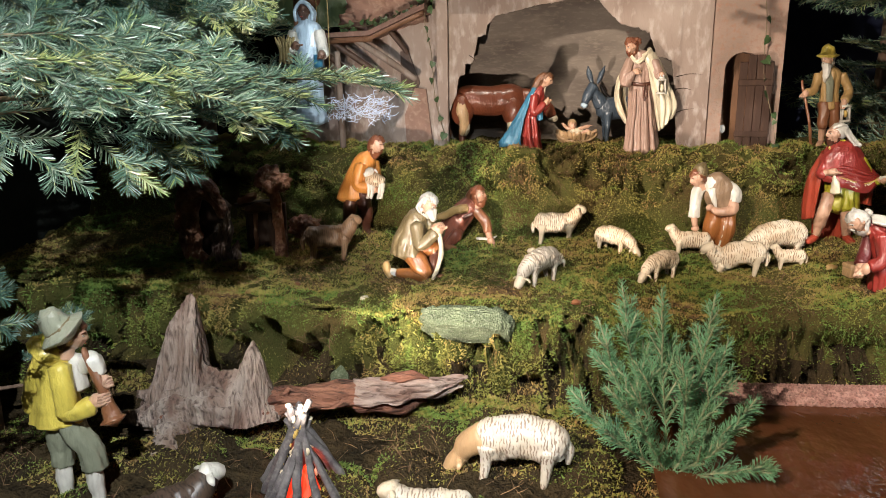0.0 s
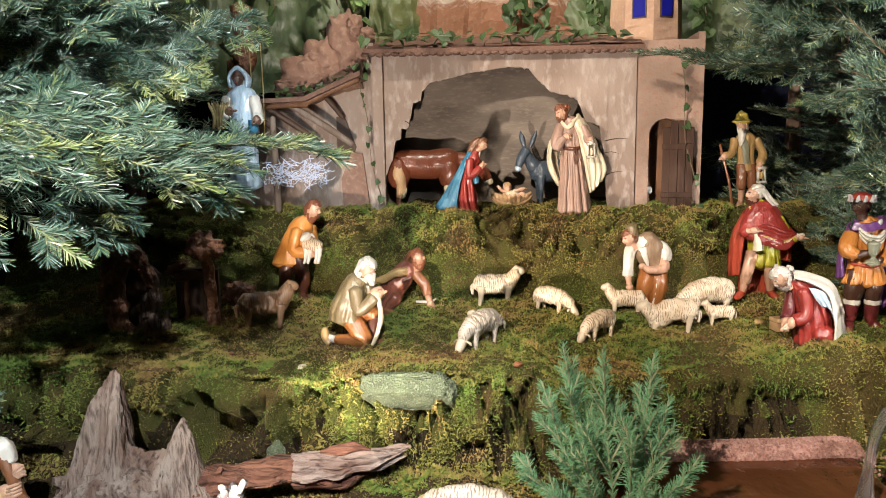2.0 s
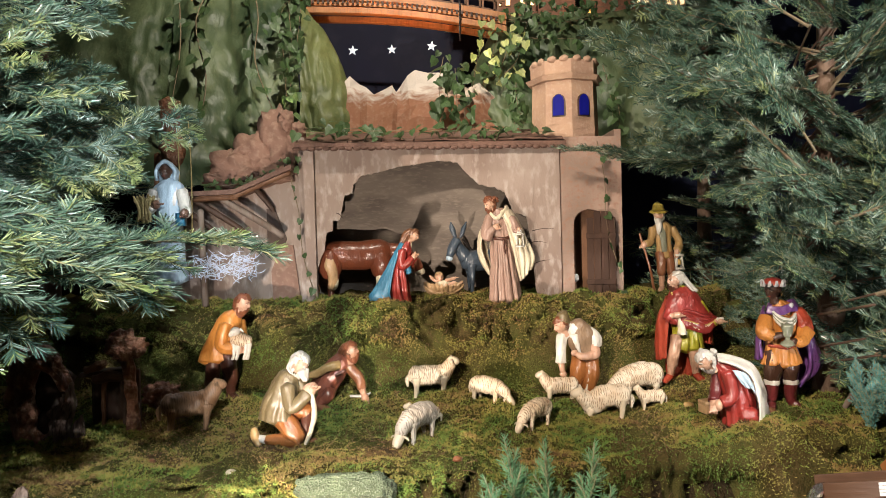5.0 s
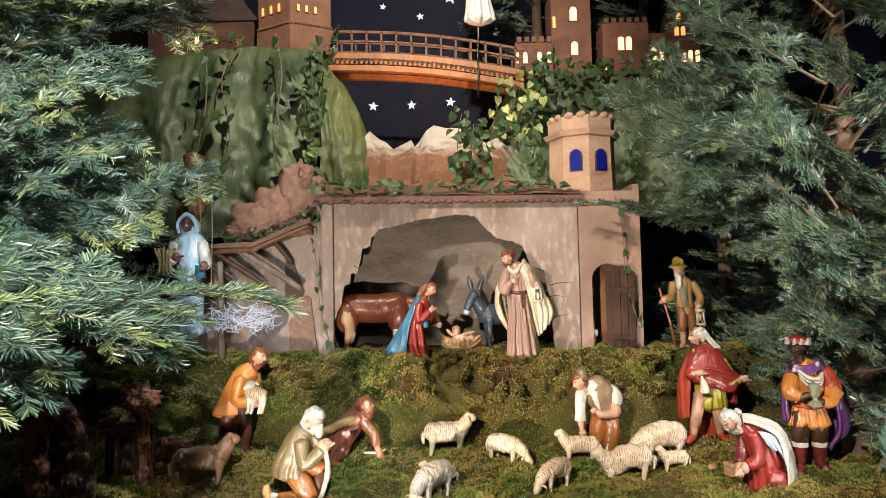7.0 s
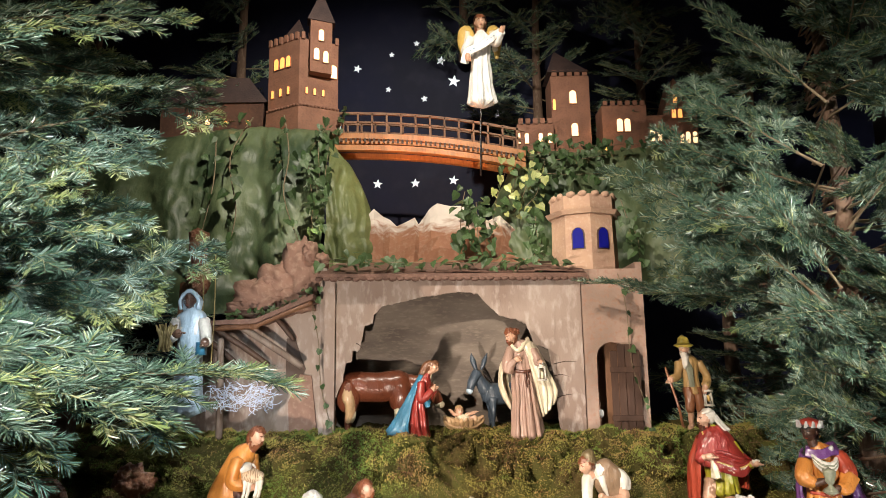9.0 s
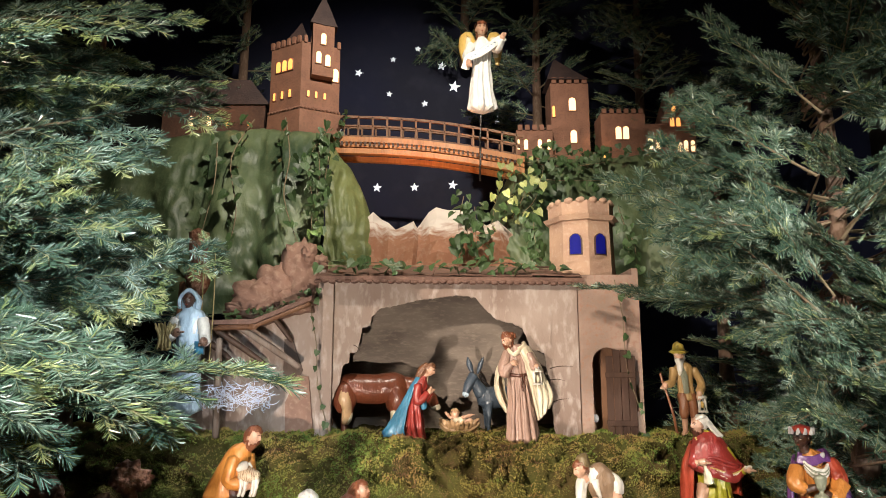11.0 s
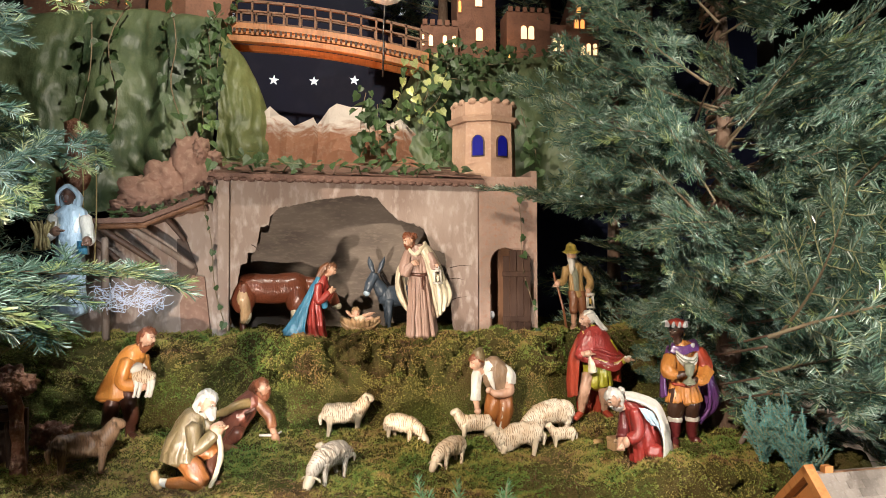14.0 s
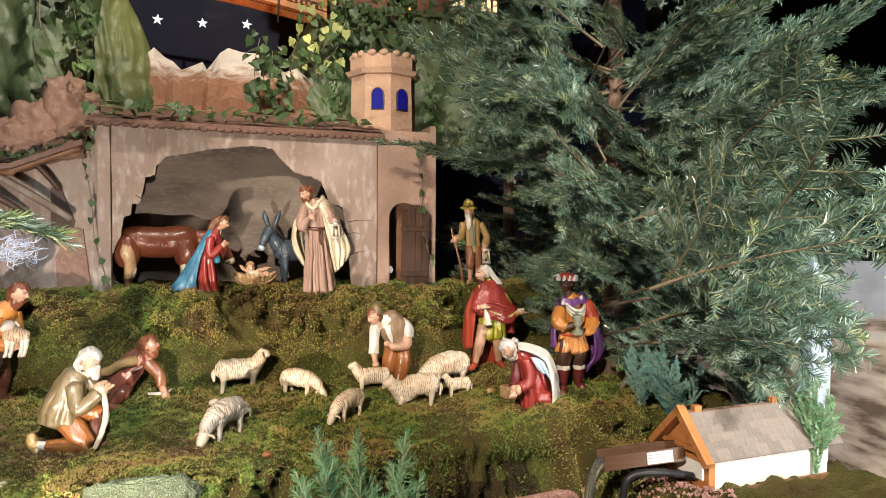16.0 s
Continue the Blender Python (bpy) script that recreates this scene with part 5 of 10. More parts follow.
c.tube([(-5.2, -2.6, 18.4), (-4.4, -3.2, 20.4), (-3.3, -3.6, 21.6)], [(1.6, 1.5), (1.3, 1.2), (0.8, 0.8)], "robe", 14, (4, 0.04, 0.1))
c.ball((-2.7, -3.7, 21.9), (1.1, 0.6, 0.9), "skin", None, 10, 7)
for i in range(4):
    c.tube([(-2.9 + 0.25 * i, -4.0, 22.4 - 0.35 * i), (-1.8 + 0.2 * i, -3.6, 22.9 - 0.45 * i)], [0.26, 0.2], "skin", 7)
c.tube([(2.2, -1.6, 24.6), (3.4, -2.8, 21.0), (3.9, -3.6, 21.0)], [(1.3, 1.3), (1.3, 1.2), (0.9, 0.9)], "robe", 14, (4, 0.04, 0.08))
c.ball((4.1, -4.1, 21.0), (0.85, 0.8, 0.75), "skin", None, 10, 7)
c.tube([(-3.6, -1.4, 18.7), (-0.8, -2.6, 18.3), (2.0, -1.4, 18.7)], [(0.4, 0.5), (0.45, 0.55), (0.4, 0.5)], "dark_brown", 10)
c.tube([(0.0, -2.7, 18.4), (-0.2, -3.0, 15.8), (0.0, -3.1, 14.0)], [0.26, 0.22, 0.28], "dark_brown", 8)
c.tube([(0.5, -2.7, 18.4), (0.7, -3.0, 16.0), (0.5, -3.1, 14.6)], [0.24, 0.2, 0.26], "dark_brown", 8)
c.head((-4.0, -1.1, 28.7), 1.85, (-0.95, -0.65, -0.42), "skin", "auburn", "auburn")
for i in range(16):
    a = i * 2.4
    c.ball((-3.5 + 1.75 * math.cos(a), -0.6 + 1.6 * math.sin(a), 29.7 + 0.9 * math.sin(i * 1.7) ** 2), 0.60, "auburn", None, 8, 6)
for x in (-0.9, 0.9):
    for y in (-0.8, 0.8):
        c.block((4.2 + x, -4.9 + y, 17.9), (0.3, 0.3, 3.6), "white")
for z, w in ((16.0, 2.5), (19.6, 2.5), (20.1, 1.5)):
    c.block((4.2, -4.9, z), (w, w * 0.92, 0.5), "white")
c.ball((4.2, -4.9, 17.4), (0.5, 0.5, 1.1), "cream")
c.tube([(3.6, -4.9, 20.2), (4.1, -4.6, 21.2), (4.8, -4.9, 20.2)], [0.16, 0.16, 0.16], "silver", 6)
statue(c, "statue", (0.213, 2.015, gz(0.213, 2.015) - 0.008), "standing painted figure in brown robe and cream cloak with lantern")

# kneeling mother in red with a blue cloak
c = Carved(True)
c.tube([(3.6, 0, -0.8), (3.2, 0, 3.5), (2.6, 0, 8), (2.5, 0, 12.5), (3.2, -0.1, 16.2), (4.2, -0.2, 18.6)], [(2.9, 2.8), (2.7, 2.6), (2.3, 2.2), (2.3, 2.1), (2.4, 1.9), (1.0, 1.0)], "red", 40, (7, 0.15, 0.04), steps=6)
c.tube([(1.6, -2.2, 10), (2.4, -2.9, 5), (3.6, -3.0, 0.0)], [0.4, 0.7, 0.9], "red", 10, steps=6)
c.tube([(3.4, -2.0, 10), (4.6, -2.6, 5), (5.6, -2.4, 0.0)], [0.4, 0.6, 0.7], "red", 10, steps=6)
c.sheet([[(2.6, -1.9, 18.2), (1.4, -0.6, 18.6), (2.0, 1.2, 18.4)], [(1.2, -2.5, 14.0), (-0.4, -1.0, 14.2), (0.6, 1.6, 14.0)], [(0.4, -2.9, 9.0), (-2.8, -1.2, 8.6), (-1.2, 2.0, 8.6)], [(0.2, -3.2, 4.0), (-5.0, -1.4, 3.6), (-3.6, 2.4, 3.4)], [(0.6, -3.4, -0.4), (-7.4, -2.0, 0.6), (-5.6, 2.6, 0.4)]], "blue", 0.5, 6, 0.62)
c.sheet([[(-7.2, -1.8, 0.7), (-5.6, -1.0, 2.0), (-3.0, 1.8, 3.8)], [(-7.8, -2.6, 0.0), (-6.0, -2.6, 0.2), (-2.4, -2.6, 0.4)]], "blue", 0.4, 3, 0.2)
c.arm((2.6, -1.8, 16.0), (3.2, -3.0, 10.9), (5.9, -2.4, 13.4), 1.25, "red")
c.arm((4.2, 1.2, 16.0), (5.6, 0.8, 11.4), (6.6, -1.4, 13.6), 1.15, "red")
c.ball((6.7, -2.0, 14.5), (0.55, 0.75, 1.1), "skin", None, 10, 7)
c.tube([(4.8, -1.4, 10.8), (5.4, -1.8, 8.6)], [(1.0, 0.8), (0.7, 0.6)], "blue", 12, (4, 0.08, 0.1))
c.head((5.6, -0.5, 20.6), 1.70, (1, -0.42, -0.48), "skin", "hair", None, False, False)
c.tube([(4.9, 0.0, 22.2), (3.6, 0.1, 20.8), (2.6, 0.2, 18.2), (2.0, 0.2, 15.4)], [1.1, 1.5, 1.45, 0.7], "hair", 24, (7, 0.06, 0.14), steps=6)
statue(bow(c, 3, 0.13), "statue", (-0.130, 1.995, gz(-0.140, 1.995) - 0.010), "kneeling painted figure in a red dress and blue cloak", size=0.0093)

# the child in a straw manger
c = Carved(True)
c.tube([(-5.2, 0, 3.0), (-3, 0, 1.6), (0, -0.2, 1.0), (3, 0, 1.6), (5.4, 0, 3.0)], [(0.6, 1.2), (1.4, 2.2), (1.8, 2.6), (1.4, 2.2), (0.6, 1.2)], "tan_fleece", 18, (7, 0.10, 0.10))
for i in range(22):
    a = 6.283 * i / 22
    p = Vector((4.6 * math.cos(a), 2.7 * math.sin(a) - 0.2, 2.4 + 0.5 * abs(math.cos(a))))
    c.tube([p - Vector((0.5 * math.cos(a), 0.4 * math.sin(a), 1.0)), p, p + Vector((0.7 * math.cos(a), 0.5 * math.sin(a), random.uniform(0.5, 1.1)))], [(0.75, 0.5), (0.7, 0.4), (0.3, 0.2)], "tan_fleece", 8)
for i in range(30):
    a = random.uniform(0, 6.28)
    r = random.uniform(2.2, 4.2)
    p = Vector((r * 1.2 * math.cos(a), 2.2 * math.sin(a) - 0.2, random.uniform(0.6, 3.2)))
    c.tube([p, p + Vector((random.uniform(-2, 2), random.uniform(-1.2, 1.2), random.uniform(-0.4, 0.9)))], [0.14, 0.08], M["straw"], 5)
c.tube([(-1.9, -0.6, 3.6), (0.2, -0.8, 3.2), (2.0, -0.8, 2.8)], [1.0, 1.15, 0.8], "cream", 10, (4, 0.05, 0.08))
c.head((-1.2, -0.6, 5.0), 1.25, (0.3, -1, 0.25), "skin", "tan_fleece")
c.arm((-1.6, -1.2, 4.2), (-2.6, -1.4, 4.4), (-3.3, -1.5, 5.2), 0.45, "skin")
c.arm((0.6, -0.9, 4.2), (2.0, -1.2, 4.6), (3.0, -1.4, 4.9), 0.45, "skin")
c.leg((1.6, -1.2, 3.0), (2.8, -1.5, 3.6), (3.9, -1.4, 3.2), 0.5, "skin", "skin", (1, 0, 0.6))
statue(c, "statue", (0.032, 2.10, 1.280), "small carved child lying on a straw manger", size=0.0113)

# ox
c = Carved(True)
c.tube([(-9.5, 0, 11.5), (-6, 0, 12.5), (0, 0, 12.2), (5.5, 0, 12.6), (8.5, 0, 12.0)], [(2.6, 2.4), (3.7, 3.9), (3.7, 3.9), (3.8, 4.0), (2.8, 2.8)], "ox", 20, side=(0, 1, 0))
for x, y, top, m in ((-7.5, -2.2, 11, "ox"), (-7.0, 2.2, 11, "ox"), (5.5, -2.2, 10, "ox"), (6.2, 2.2, 10, "ox")):
    c.tube([(x, y, top), (x + 0.6, y, 7), (x - 0.4, y, 4), (x, y, 0.4)], [2.1, 1.3, 0.75, 0.8], m, 10)
c.ball((-7.8, -1.6, 10.4), (3.4, 3.0, 4.4), "ox", None, 22, 14, 0.12, 2)
c.ball((-7.0, -2.2, 5.6), (1.3, 1.2, 2.4), "cream", None, 16, 10, 0.1, 2)
c.ball((6.0, -1.2, 10.0), (3.0, 3.4, 4.6), "ox", None, 22, 14, 0.12, 2)
c.tube([(-10.2, -0.3, 14), (-11.6, -0.3, 11), (-11.4, -0.3, 5)], [0.7, 0.5, 0.6], "ox", 8)
c.ball((-11.4, -0.3, 3.8), (0.8, 0.8, 1.6), "brown")
c.tube([(-8.4, -3.6, 12.6), (-7.8, -4.1, 10.0), (-7.2, -3.2, 6.8), (-7.8, -2.7, 3.6)], [(0.9, 0.5), (1.7, 0.9), (1.2, 0.9), (0.8, 0.8)], "tan_fleece", 14)
c.tube([(5.5, -2.5, 6.5), (5.1, -2.6, 3.6), (5.5, -2.4, 0.6)], [1.2, 0.9, 0.85], "cream", 10)
c.tube([(8, 0, 13), (11, -1.0, 13.0), (13.2, -1.8, 11.5)], [2.6, 2.1, 1.9], "ox", 12)
c.tube([(13, -1.8, 12.2), (15.0, -2.6, 10.0), (16.2, -3.0, 8.0)], [1.9, 1.6, 1.25], "ox", 12)
c.ball((16.4, -3.1, 7.5), (1.35, 1.2, 1.0), "cream")
for s in (-1, 1):
    c.tube([(13.2, -1.8 + s * 1.5, 13.4), (13.4, -1.8 + s * 3.2, 14.0), (14.0, -1.8 + s * 3.6, 15.6)], [0.55, 0.42, 0.15], "cream", 8)
    c.tube([(12.8, -1.8 + s * 1.6, 12.6), (12.4, -1.8 + s * 3.3, 12.2)], [0.6, 0.35], "ox", 8)
    c.ball((15.0, -2.4 + s * 1.35, 11.0), 0.28, "black")
statue(c, "statue", (-0.235, 2.15, 1.268), "carved reddish-brown ox standing inside the stable", size=0.0117, turn=10)

# donkey
c = Carved(True)
c.tube([(9, 2.5, 10.5), (5, 1.5, 10.8), (0, 0, 10.6), (-3, -0.8, 11.2)], [(2.4, 2.4), (3.3, 3.4), (3.3, 3.4), (2.6, 2.8)], "donkey", 14, side=(0, 1, 0))
for x, y in ((7.2, 0.4), (7.6, 3.6), (-0.5, -2.0), (-1.0, 1.4)):
    c.tube([(x, y, 9.5), (x, y, 5), (x, y, 0.3)], [1.7, 0.85, 0.7], "donkey", 10)
c.tube([(-2.5, -0.8, 12), (-4.6, -1.8, 15), (-5.4, -2.2, 16.5)], [2.4, 1.8, 1.6], "donkey", 12)
c.tube([(-5.0, -2.2, 17.2), (-6.6, -3.2, 14.8), (-7.6, -3.8, 12.2)], [1.8, 1.5, 1.15], "donkey", 12)
c.ball((-7.7, -3.9, 11.8), (1.2, 1.1, 1.0), "pale_blue")
for s in (-1, 1):
    c.tube([(-4.7 + s * 0.9, -1.9, 18.2), (-4.6 + s * 1.8, -1.8, 20.8), (-4.4 + s * 2.4, -1.7, 23.2)], [0.55, 0.85, 0.2], "donkey", 8)
    c.ball((-6.2 + s * 0.9, -3.9, 16.0), 0.27, "black")
c.tube([(-3.0, -0.2, 17.8), (-1.4, 0.4, 15.4), (0.2, 0.6, 13.8)], [(0.4, 0.9), (0.4, 0.9), (0.3, 0.6)], "black", 8)
statue(c, "statue", (0.13, 2.17, 1.278), "carved slate-blue donkey with upright ears in the stable")

# old shepherd with a yellow hat, staff and lantern
c = Carved(True)
c.leg((-1.2, 0, 12.5), (-1.6, -1.0, 7.0), (-1.0, 0.2, 1.0), 1.5, "brown", "skin", (-0.6, -1, 0), "skin", 0.25)
c.leg((1.4, 0, 12.5), (1.8, -0.9, 7.0), (2.0, 0.2, 1.0), 1.5, "brown", "skin", (0.3, -1, 0), "skin", 0.25)
c.tube([(0.2, 0, 11.0), (0.1, 0, 15), (0.2, 0, 20.5), (0.0, 0, 23.0)], [(2.8, 2.3), (2.5, 2.0), (3.0, 2.2), (1.3, 1.3)], "tan", 30, (6, 0.10, 0.03), steps=6)
c.tube([(-0.4, -2.0, 13), (-0.6, -2.3, 18), (-0.5, -1.6, 21.5)], [(0.9, 0.4), (1.1, 0.5), (0.8, 0.5)], "grey_green", 10)
c.arm((-3.0, 0, 20.5), (-4.6, -1.4, 16.5), (-6.8, -2.4, 15.6), 1.3, "tan")
c.arm((3.4, 0, 20.5), (5.4, -0.6, 16.0), (3.6, -2.8, 13.2), 1.35, "tan")
c.tube([(-8.6, -2.6, 19.0), (-6.9, -2.6, 11), (-4.4, -2.2, 0.2)], [0.42, 0.42, 0.4], "brown", 8)
c.head((-0.9, -0.8, 24.8), 1.9, (-0.9, -0.7, -0.1), "skin", "grey_hair", "white")
c.tube([(-1.3, -1.6, 23.4), (-1.6, -2.2, 20.4), (-1.8, -2.0, 18.6)], [1.2, 1.0, 0.4], "white", 10, (5, 0.08, 0.1))
c.tube([(-0.8, -0.6, 26.0), (-0.8, -0.6, 26.5)], [(3.3, 3.0), (2.3, 2.2)], "yellow", 16)
c.tube([(-0.8, -0.6, 26.2), (-0.7, -0.6, 28.0), (-0.6, -0.5, 28.9)], [(2.0, 1.9), (1.7, 1.6), (0.8, 0.8)], "yellow", 14)
for x in (-0.9, 0.9):
    for y in (-0.8, 0.8):
        c.block((3.7 + x, -3.4 + y, 9.6), (0.45, 0.35, 4.2), "white")
for z in (7.4, 11.7):
    c.block((3.7, -3.4, z), (2.7, 2.3, 0.7), "white")
c.ball((3.7, -3.4, 9.5), (0.6, 0.6, 1.1), "gold")
c.tube([(3.0, -3.4, 11.9), (3.5, -3.2, 13.2), (4.4, -3.4, 11.9)], [0.18, 0.18, 0.18], "silver", 6)
statue(bow(slim(c, 0.95), 10, -0.08), "statue", (0.712, 2.05, gz(0.712, 2.05) - 0.004), "old bearded shepherd figure with yellow hat, staff and lantern", size=0.0094)

# shepherd in an orange coat carrying a lamb
c = Carved(True)
c.leg((-1.0, 0.6, 13.5), (-1.4, -0.6, 7.5), (-3.4, 1.6, 1.2), 1.9, "dark_brown", "dark_brown", (0.6, -1, 0), "dark_brown")
c.leg((1.4, 0, 13.5), (3.4, -1.2, 7.8), (3.0, -0.2, 1.2), 1.9, "dark_brown", "dark_brown", (0.8, -0.8, 0), "dark_brown")
c.tube([(-0.4, 0.2, 11.0), (-0.2, 0, 15), (1.8, 0, 20.6), (3.4, 0, 23.2)], [(4.6, 3.6), (3.6, 2.9), (3.3, 2.5), (1.5, 1.4)], "orange", 16, (6, 0.07, 0.02))
c.tube([(-3.6, 0.6, 10.4), (-2.6, 0.4, 13.5), (-0.8, 0.4, 18)], [(2.2, 2.6), (2.2, 2.6), (1.5, 2.0)], "orange", 12, (5, 0.08, 0.03))
c.arm((1.4, -2.2, 20.2), (1.0, -3.0, 14.8), (5.0, -3.2, 14.0), 1.5, "orange")
c.arm((3.8, 1.6, 20.4), (5.6, 0.6, 15.5), (7.0, -1.8, 14.4), 1.4, "orange")
c.head((4.6, -0.6, 25.4), 2.1, (1, -0.3, -0.2), "skin", "auburn", "auburn")
c.tube([(4.0, -3.6, 16.8), (6.0, -3.8, 16.4), (8.2, -3.2, 15.6)], [(1.5, 1.5), (1.9, 1.8), (1.4, 1.4)], "wool", 12)
c.ball((4.6, -4.4, 18.6), (1.2, 1.2, 1.2), "white", None, 12, 8)
c.tube([(4.4, -4.8, 18.6), (3.6, -5.6, 17.8)], [0.9, 0.6], "white", 8)
for s in (-1, 1):
    c.tube([(4.8 + s * 0.9, -4.2, 19.2), (5.0 + s * 1.7, -4.2, 18.4)], [0.4, 0.25], "white", 6)
for x in (4.6, 5.6, 7.6, 8.4):
    c.tube([(x, -4.2, 15.4), (x + 0.2, -4.4, 13.0), (x, -4.4, 11.4)], [0.7, 0.45, 0.45], "white", 8)
statue(bow(c, 9, 0.13), "statue", (-0.572, 1.775, gz(-0.560, 1.775) - 0.004), "carved shepherd in a shiny orange coat carrying a white lamb")

# kneeling old shepherd with a staff
c = Carved(True)
c.tube([(-1.4, 0, 7.0), (0.8, -1.6, 4.4), (2.8, -2.2, 1.6)], [(2.5, 2.3), (2.3, 2.1), (1.8, 1.7)], "rust", 18, (5, 0.04, 0.08), steps=6)
c.tube([(2.6, -2.0, 1.4), (-1.6, -1.6, 1.6), (-4.6, -1.4, 1.8)], [1.7, 1.5, 1.1], "rust", 14, (4, 0.04, 0.06), steps=5)
c.tube([(-4.6, -1.4, 1.8), (-6.4, -1.2, 2.0)], [0.95, 0.85], "white", 12, (4, 0.05, 0.05))
c.tube([(-6.2, -1.2, 0.8), (-7.2, -1.2, 2.6), (-7.4, -1.2, 4.4)], [(1.0, 1.2), (1.1, 1.2), (0.7, 0.8)], "tan", 12)
c.tube([(0.2, 1.4, 7.4), (3.6, 0.8, 7.6), (4.6, 0.6, 6.8)], [2.1, 1.9, 1.7], "rust", 16, (4, 0.04, 0.06), steps=5)
c.tube([(4.4, 0.6, 7.0), (4.0, 0.6, 3.6), (3.6, 0.8, 1.0)], [1.6, 1.3, 0.95], "dark_brown", 14, (4, 0.04, 0.06), steps=5)
c.tube([(3.4, 0.8, 0.8), (6.2, 0.4, 0.6)], [(1.0, 0.8), (0.8, 0.6)], "brown", 10)
c.tube([(-2.2, 0, 6.2), (-2.0, 0, 9), (-0.8, 0, 12.4), (0.6, 0, 15.0), (2.0, 0, 16.4)], [(4.0, 3.4), (3.6, 3.1), (3.1, 2.7), (2.8, 2.4), (1.3, 1.3)], "olive", 34, (6, 0.10, 0.03), steps=6)
c.tube([(-5.4, 0.2, 8.4), (-4.0, 0.1, 10.4), (-1.6, 0, 14.0)], [(0.9, 2.2), (1.6, 2.4), (1.4, 2.0)], "olive", 20, (4, 0.08, 0.04), steps=6)
c.arm((0.6, -2.4, 14.0), (1.6, -3.4, 9.4), (5.2, -3.0, 12.4), 1.5, "olive")
c.arm((2.2, 1.8, 14.4), (5.0, 0.4, 11.4), (6.0, -2.2, 13.2), 1.4, "olive")
c.ball((5.7, -2.9, 13.4), (1.5, 1.2, 1.2), "skin", None, 12, 8, 0.2, 3)
c.tube([(5.6, -3.2, 14.2), (6.6, -3.3, 8.5), (5.6, -3.2, 4.0), (4.4, -3.0, 1.0)], [0.5, 0.6, 0.55, 0.35], "cream", 10, steps=6)
c.head((3.0, -0.4, 18.6), 2.15, (1, -0.4, -0.55), "skin", "grey_hair", "grey_hair")
for i in range(16):
    a = i * 0.42
    c.tube([(1.6 + 0.2 * math.cos(a * 3), -1.9 + 0.22 * i, 19.6), (0.9, -1.9 + 0.24 * i, 18.2), (1.4, -1.9 + 0.24 * i, 16.8)], [0.34, 0.42, 0.2], "grey_hair", 8)
c.tube([(4.0, -1.6, 17.2), (4.6, -2.0, 15.0)], [1.4, 0.7], "grey_hair", 16, (6, 0.10, 0.14))
statue(c, "statue", (-0.345, 1.535, gz(-0.345, 1.535) - 0.004), "kneeling white-haired shepherd figure leaning on a pale staff")

# reclining shepherd in brown
c = Carved(True)
c.tube([(-5.0, 0.4, 1.6), (-3.4, 0.2, 5.0), (-0.6, 0, 9.0), (1.8, 0, 11.6), (3.0, 0, 12.4)], [(3.2, 2.8), (3.2, 2.9), (3.0, 2.6), (2.5, 2.2), (1.2, 1.2)], "russet", 30, (6, 0.10, 0.04), steps=6)
c.leg((-3.5, 0, 3.0), (-1.6, -2.4, 4.0), (-4.4, -3.0, 0.8), 1.7, "russet", "brown", (1, -0.4, 0))
c.leg((-4.0, 1.4, 3.0), (-8.4, 0.8, 2.2), (-11, 0.6, 1.0), 1.7, "brown", "brown", (-1, -0.4, 0))
c.tube([(1.0, -1.8, 11.0), (-2.0, -2.8, 10.6), (-4.6, -2.8, 9.2), (-7.4, -2.6, 8.6)], [1.3, 1.1, 1.0, 0.7], "tan", 16, (4, 0.05, 0.08), steps=5)
c.ball((-8.2, -2.6, 8.5), (1.0, 0.7, 0.6), "tan_skin", None, 10, 6)
c.arm((2.4, 0.2, 11.0), (5.8, -0.8, 7.6), (7.2, -1.6, 3.2), 1.35, "brown", "tan_skin", 0.35)
c.tube([(0.2, -2.4, 8.4), (2.6, -2.2, 9.6)], [0.5, 0.5], "dark_brown", 8)
c.head((4.0, -0.4, 14.4), 1.95, (1, -0.35, 0.1), "tan_skin", "auburn", "auburn", False, False)
c.tube([(3.2, 0.2, 15.4), (1.8, 0.4, 13.4), (1.6, 0.2, 11.2)], [1.3, 1.5, 0.8], "auburn", 20, (6, 0.08, 0.14), steps=5)
statue(c, "statue", (-0.262, 1.745, gz(-0.262, 1.745) - 0.003), "reclining bearded shepherd figure in dark reddish brown")

# shepherd with a cap, bending over a sheep
c = Carved(True)
c.tube([(0.6, 0.4, 9.6), (-0.8, -1.4, 5.6), (-1.0, 0.6, 0.6)], [(2.4, 2.3), (2.1, 2.0), (1.7, 1.7)], "rust", 18, (5, 0.03, 0.09), steps=6)
c.tube([(2.6, 0.4, 9.6), (2.6, -1.8, 5.0), (1.8, -0.6, -0.4)], [(2.4, 2.3), (2.1, 2.0), (1.6, 1.6)], "rust", 18, (5, 0.03, 0.09), steps=6)
c.tube([(2.3, -2.1, 9.0), (1.8, -3.4, 5.2), (1.2, -2.4, 0.6)], [(0.5, 0.25), (0.45, 0.25), (0.4, 0.25)], "white", 10)
c.tube([(1.6, 0.2, 8.4), (1.5, 0, 11.0), (0.4, -0.3, 14.4), (-0.8, -0.6, 16.6), (-2.6, -0.9, 17.6)], [(3.3, 2.7), (3.5, 2.8), (3.9, 3.0), (3.0, 2.5), (1.2, 1.2)], "tan_vest", 30, (5, 0.05, 0.02), steps=6)
c.tube([(-0.4, -0.5, 15.2), (-1.4, -0.7, 16.6), (-2.6, -0.9, 17.6)], [(2.7, 2.5), (2.4, 2.2), (1.4, 1.4)], "white", 26, (6, 0.05, 0.04), steps=5)
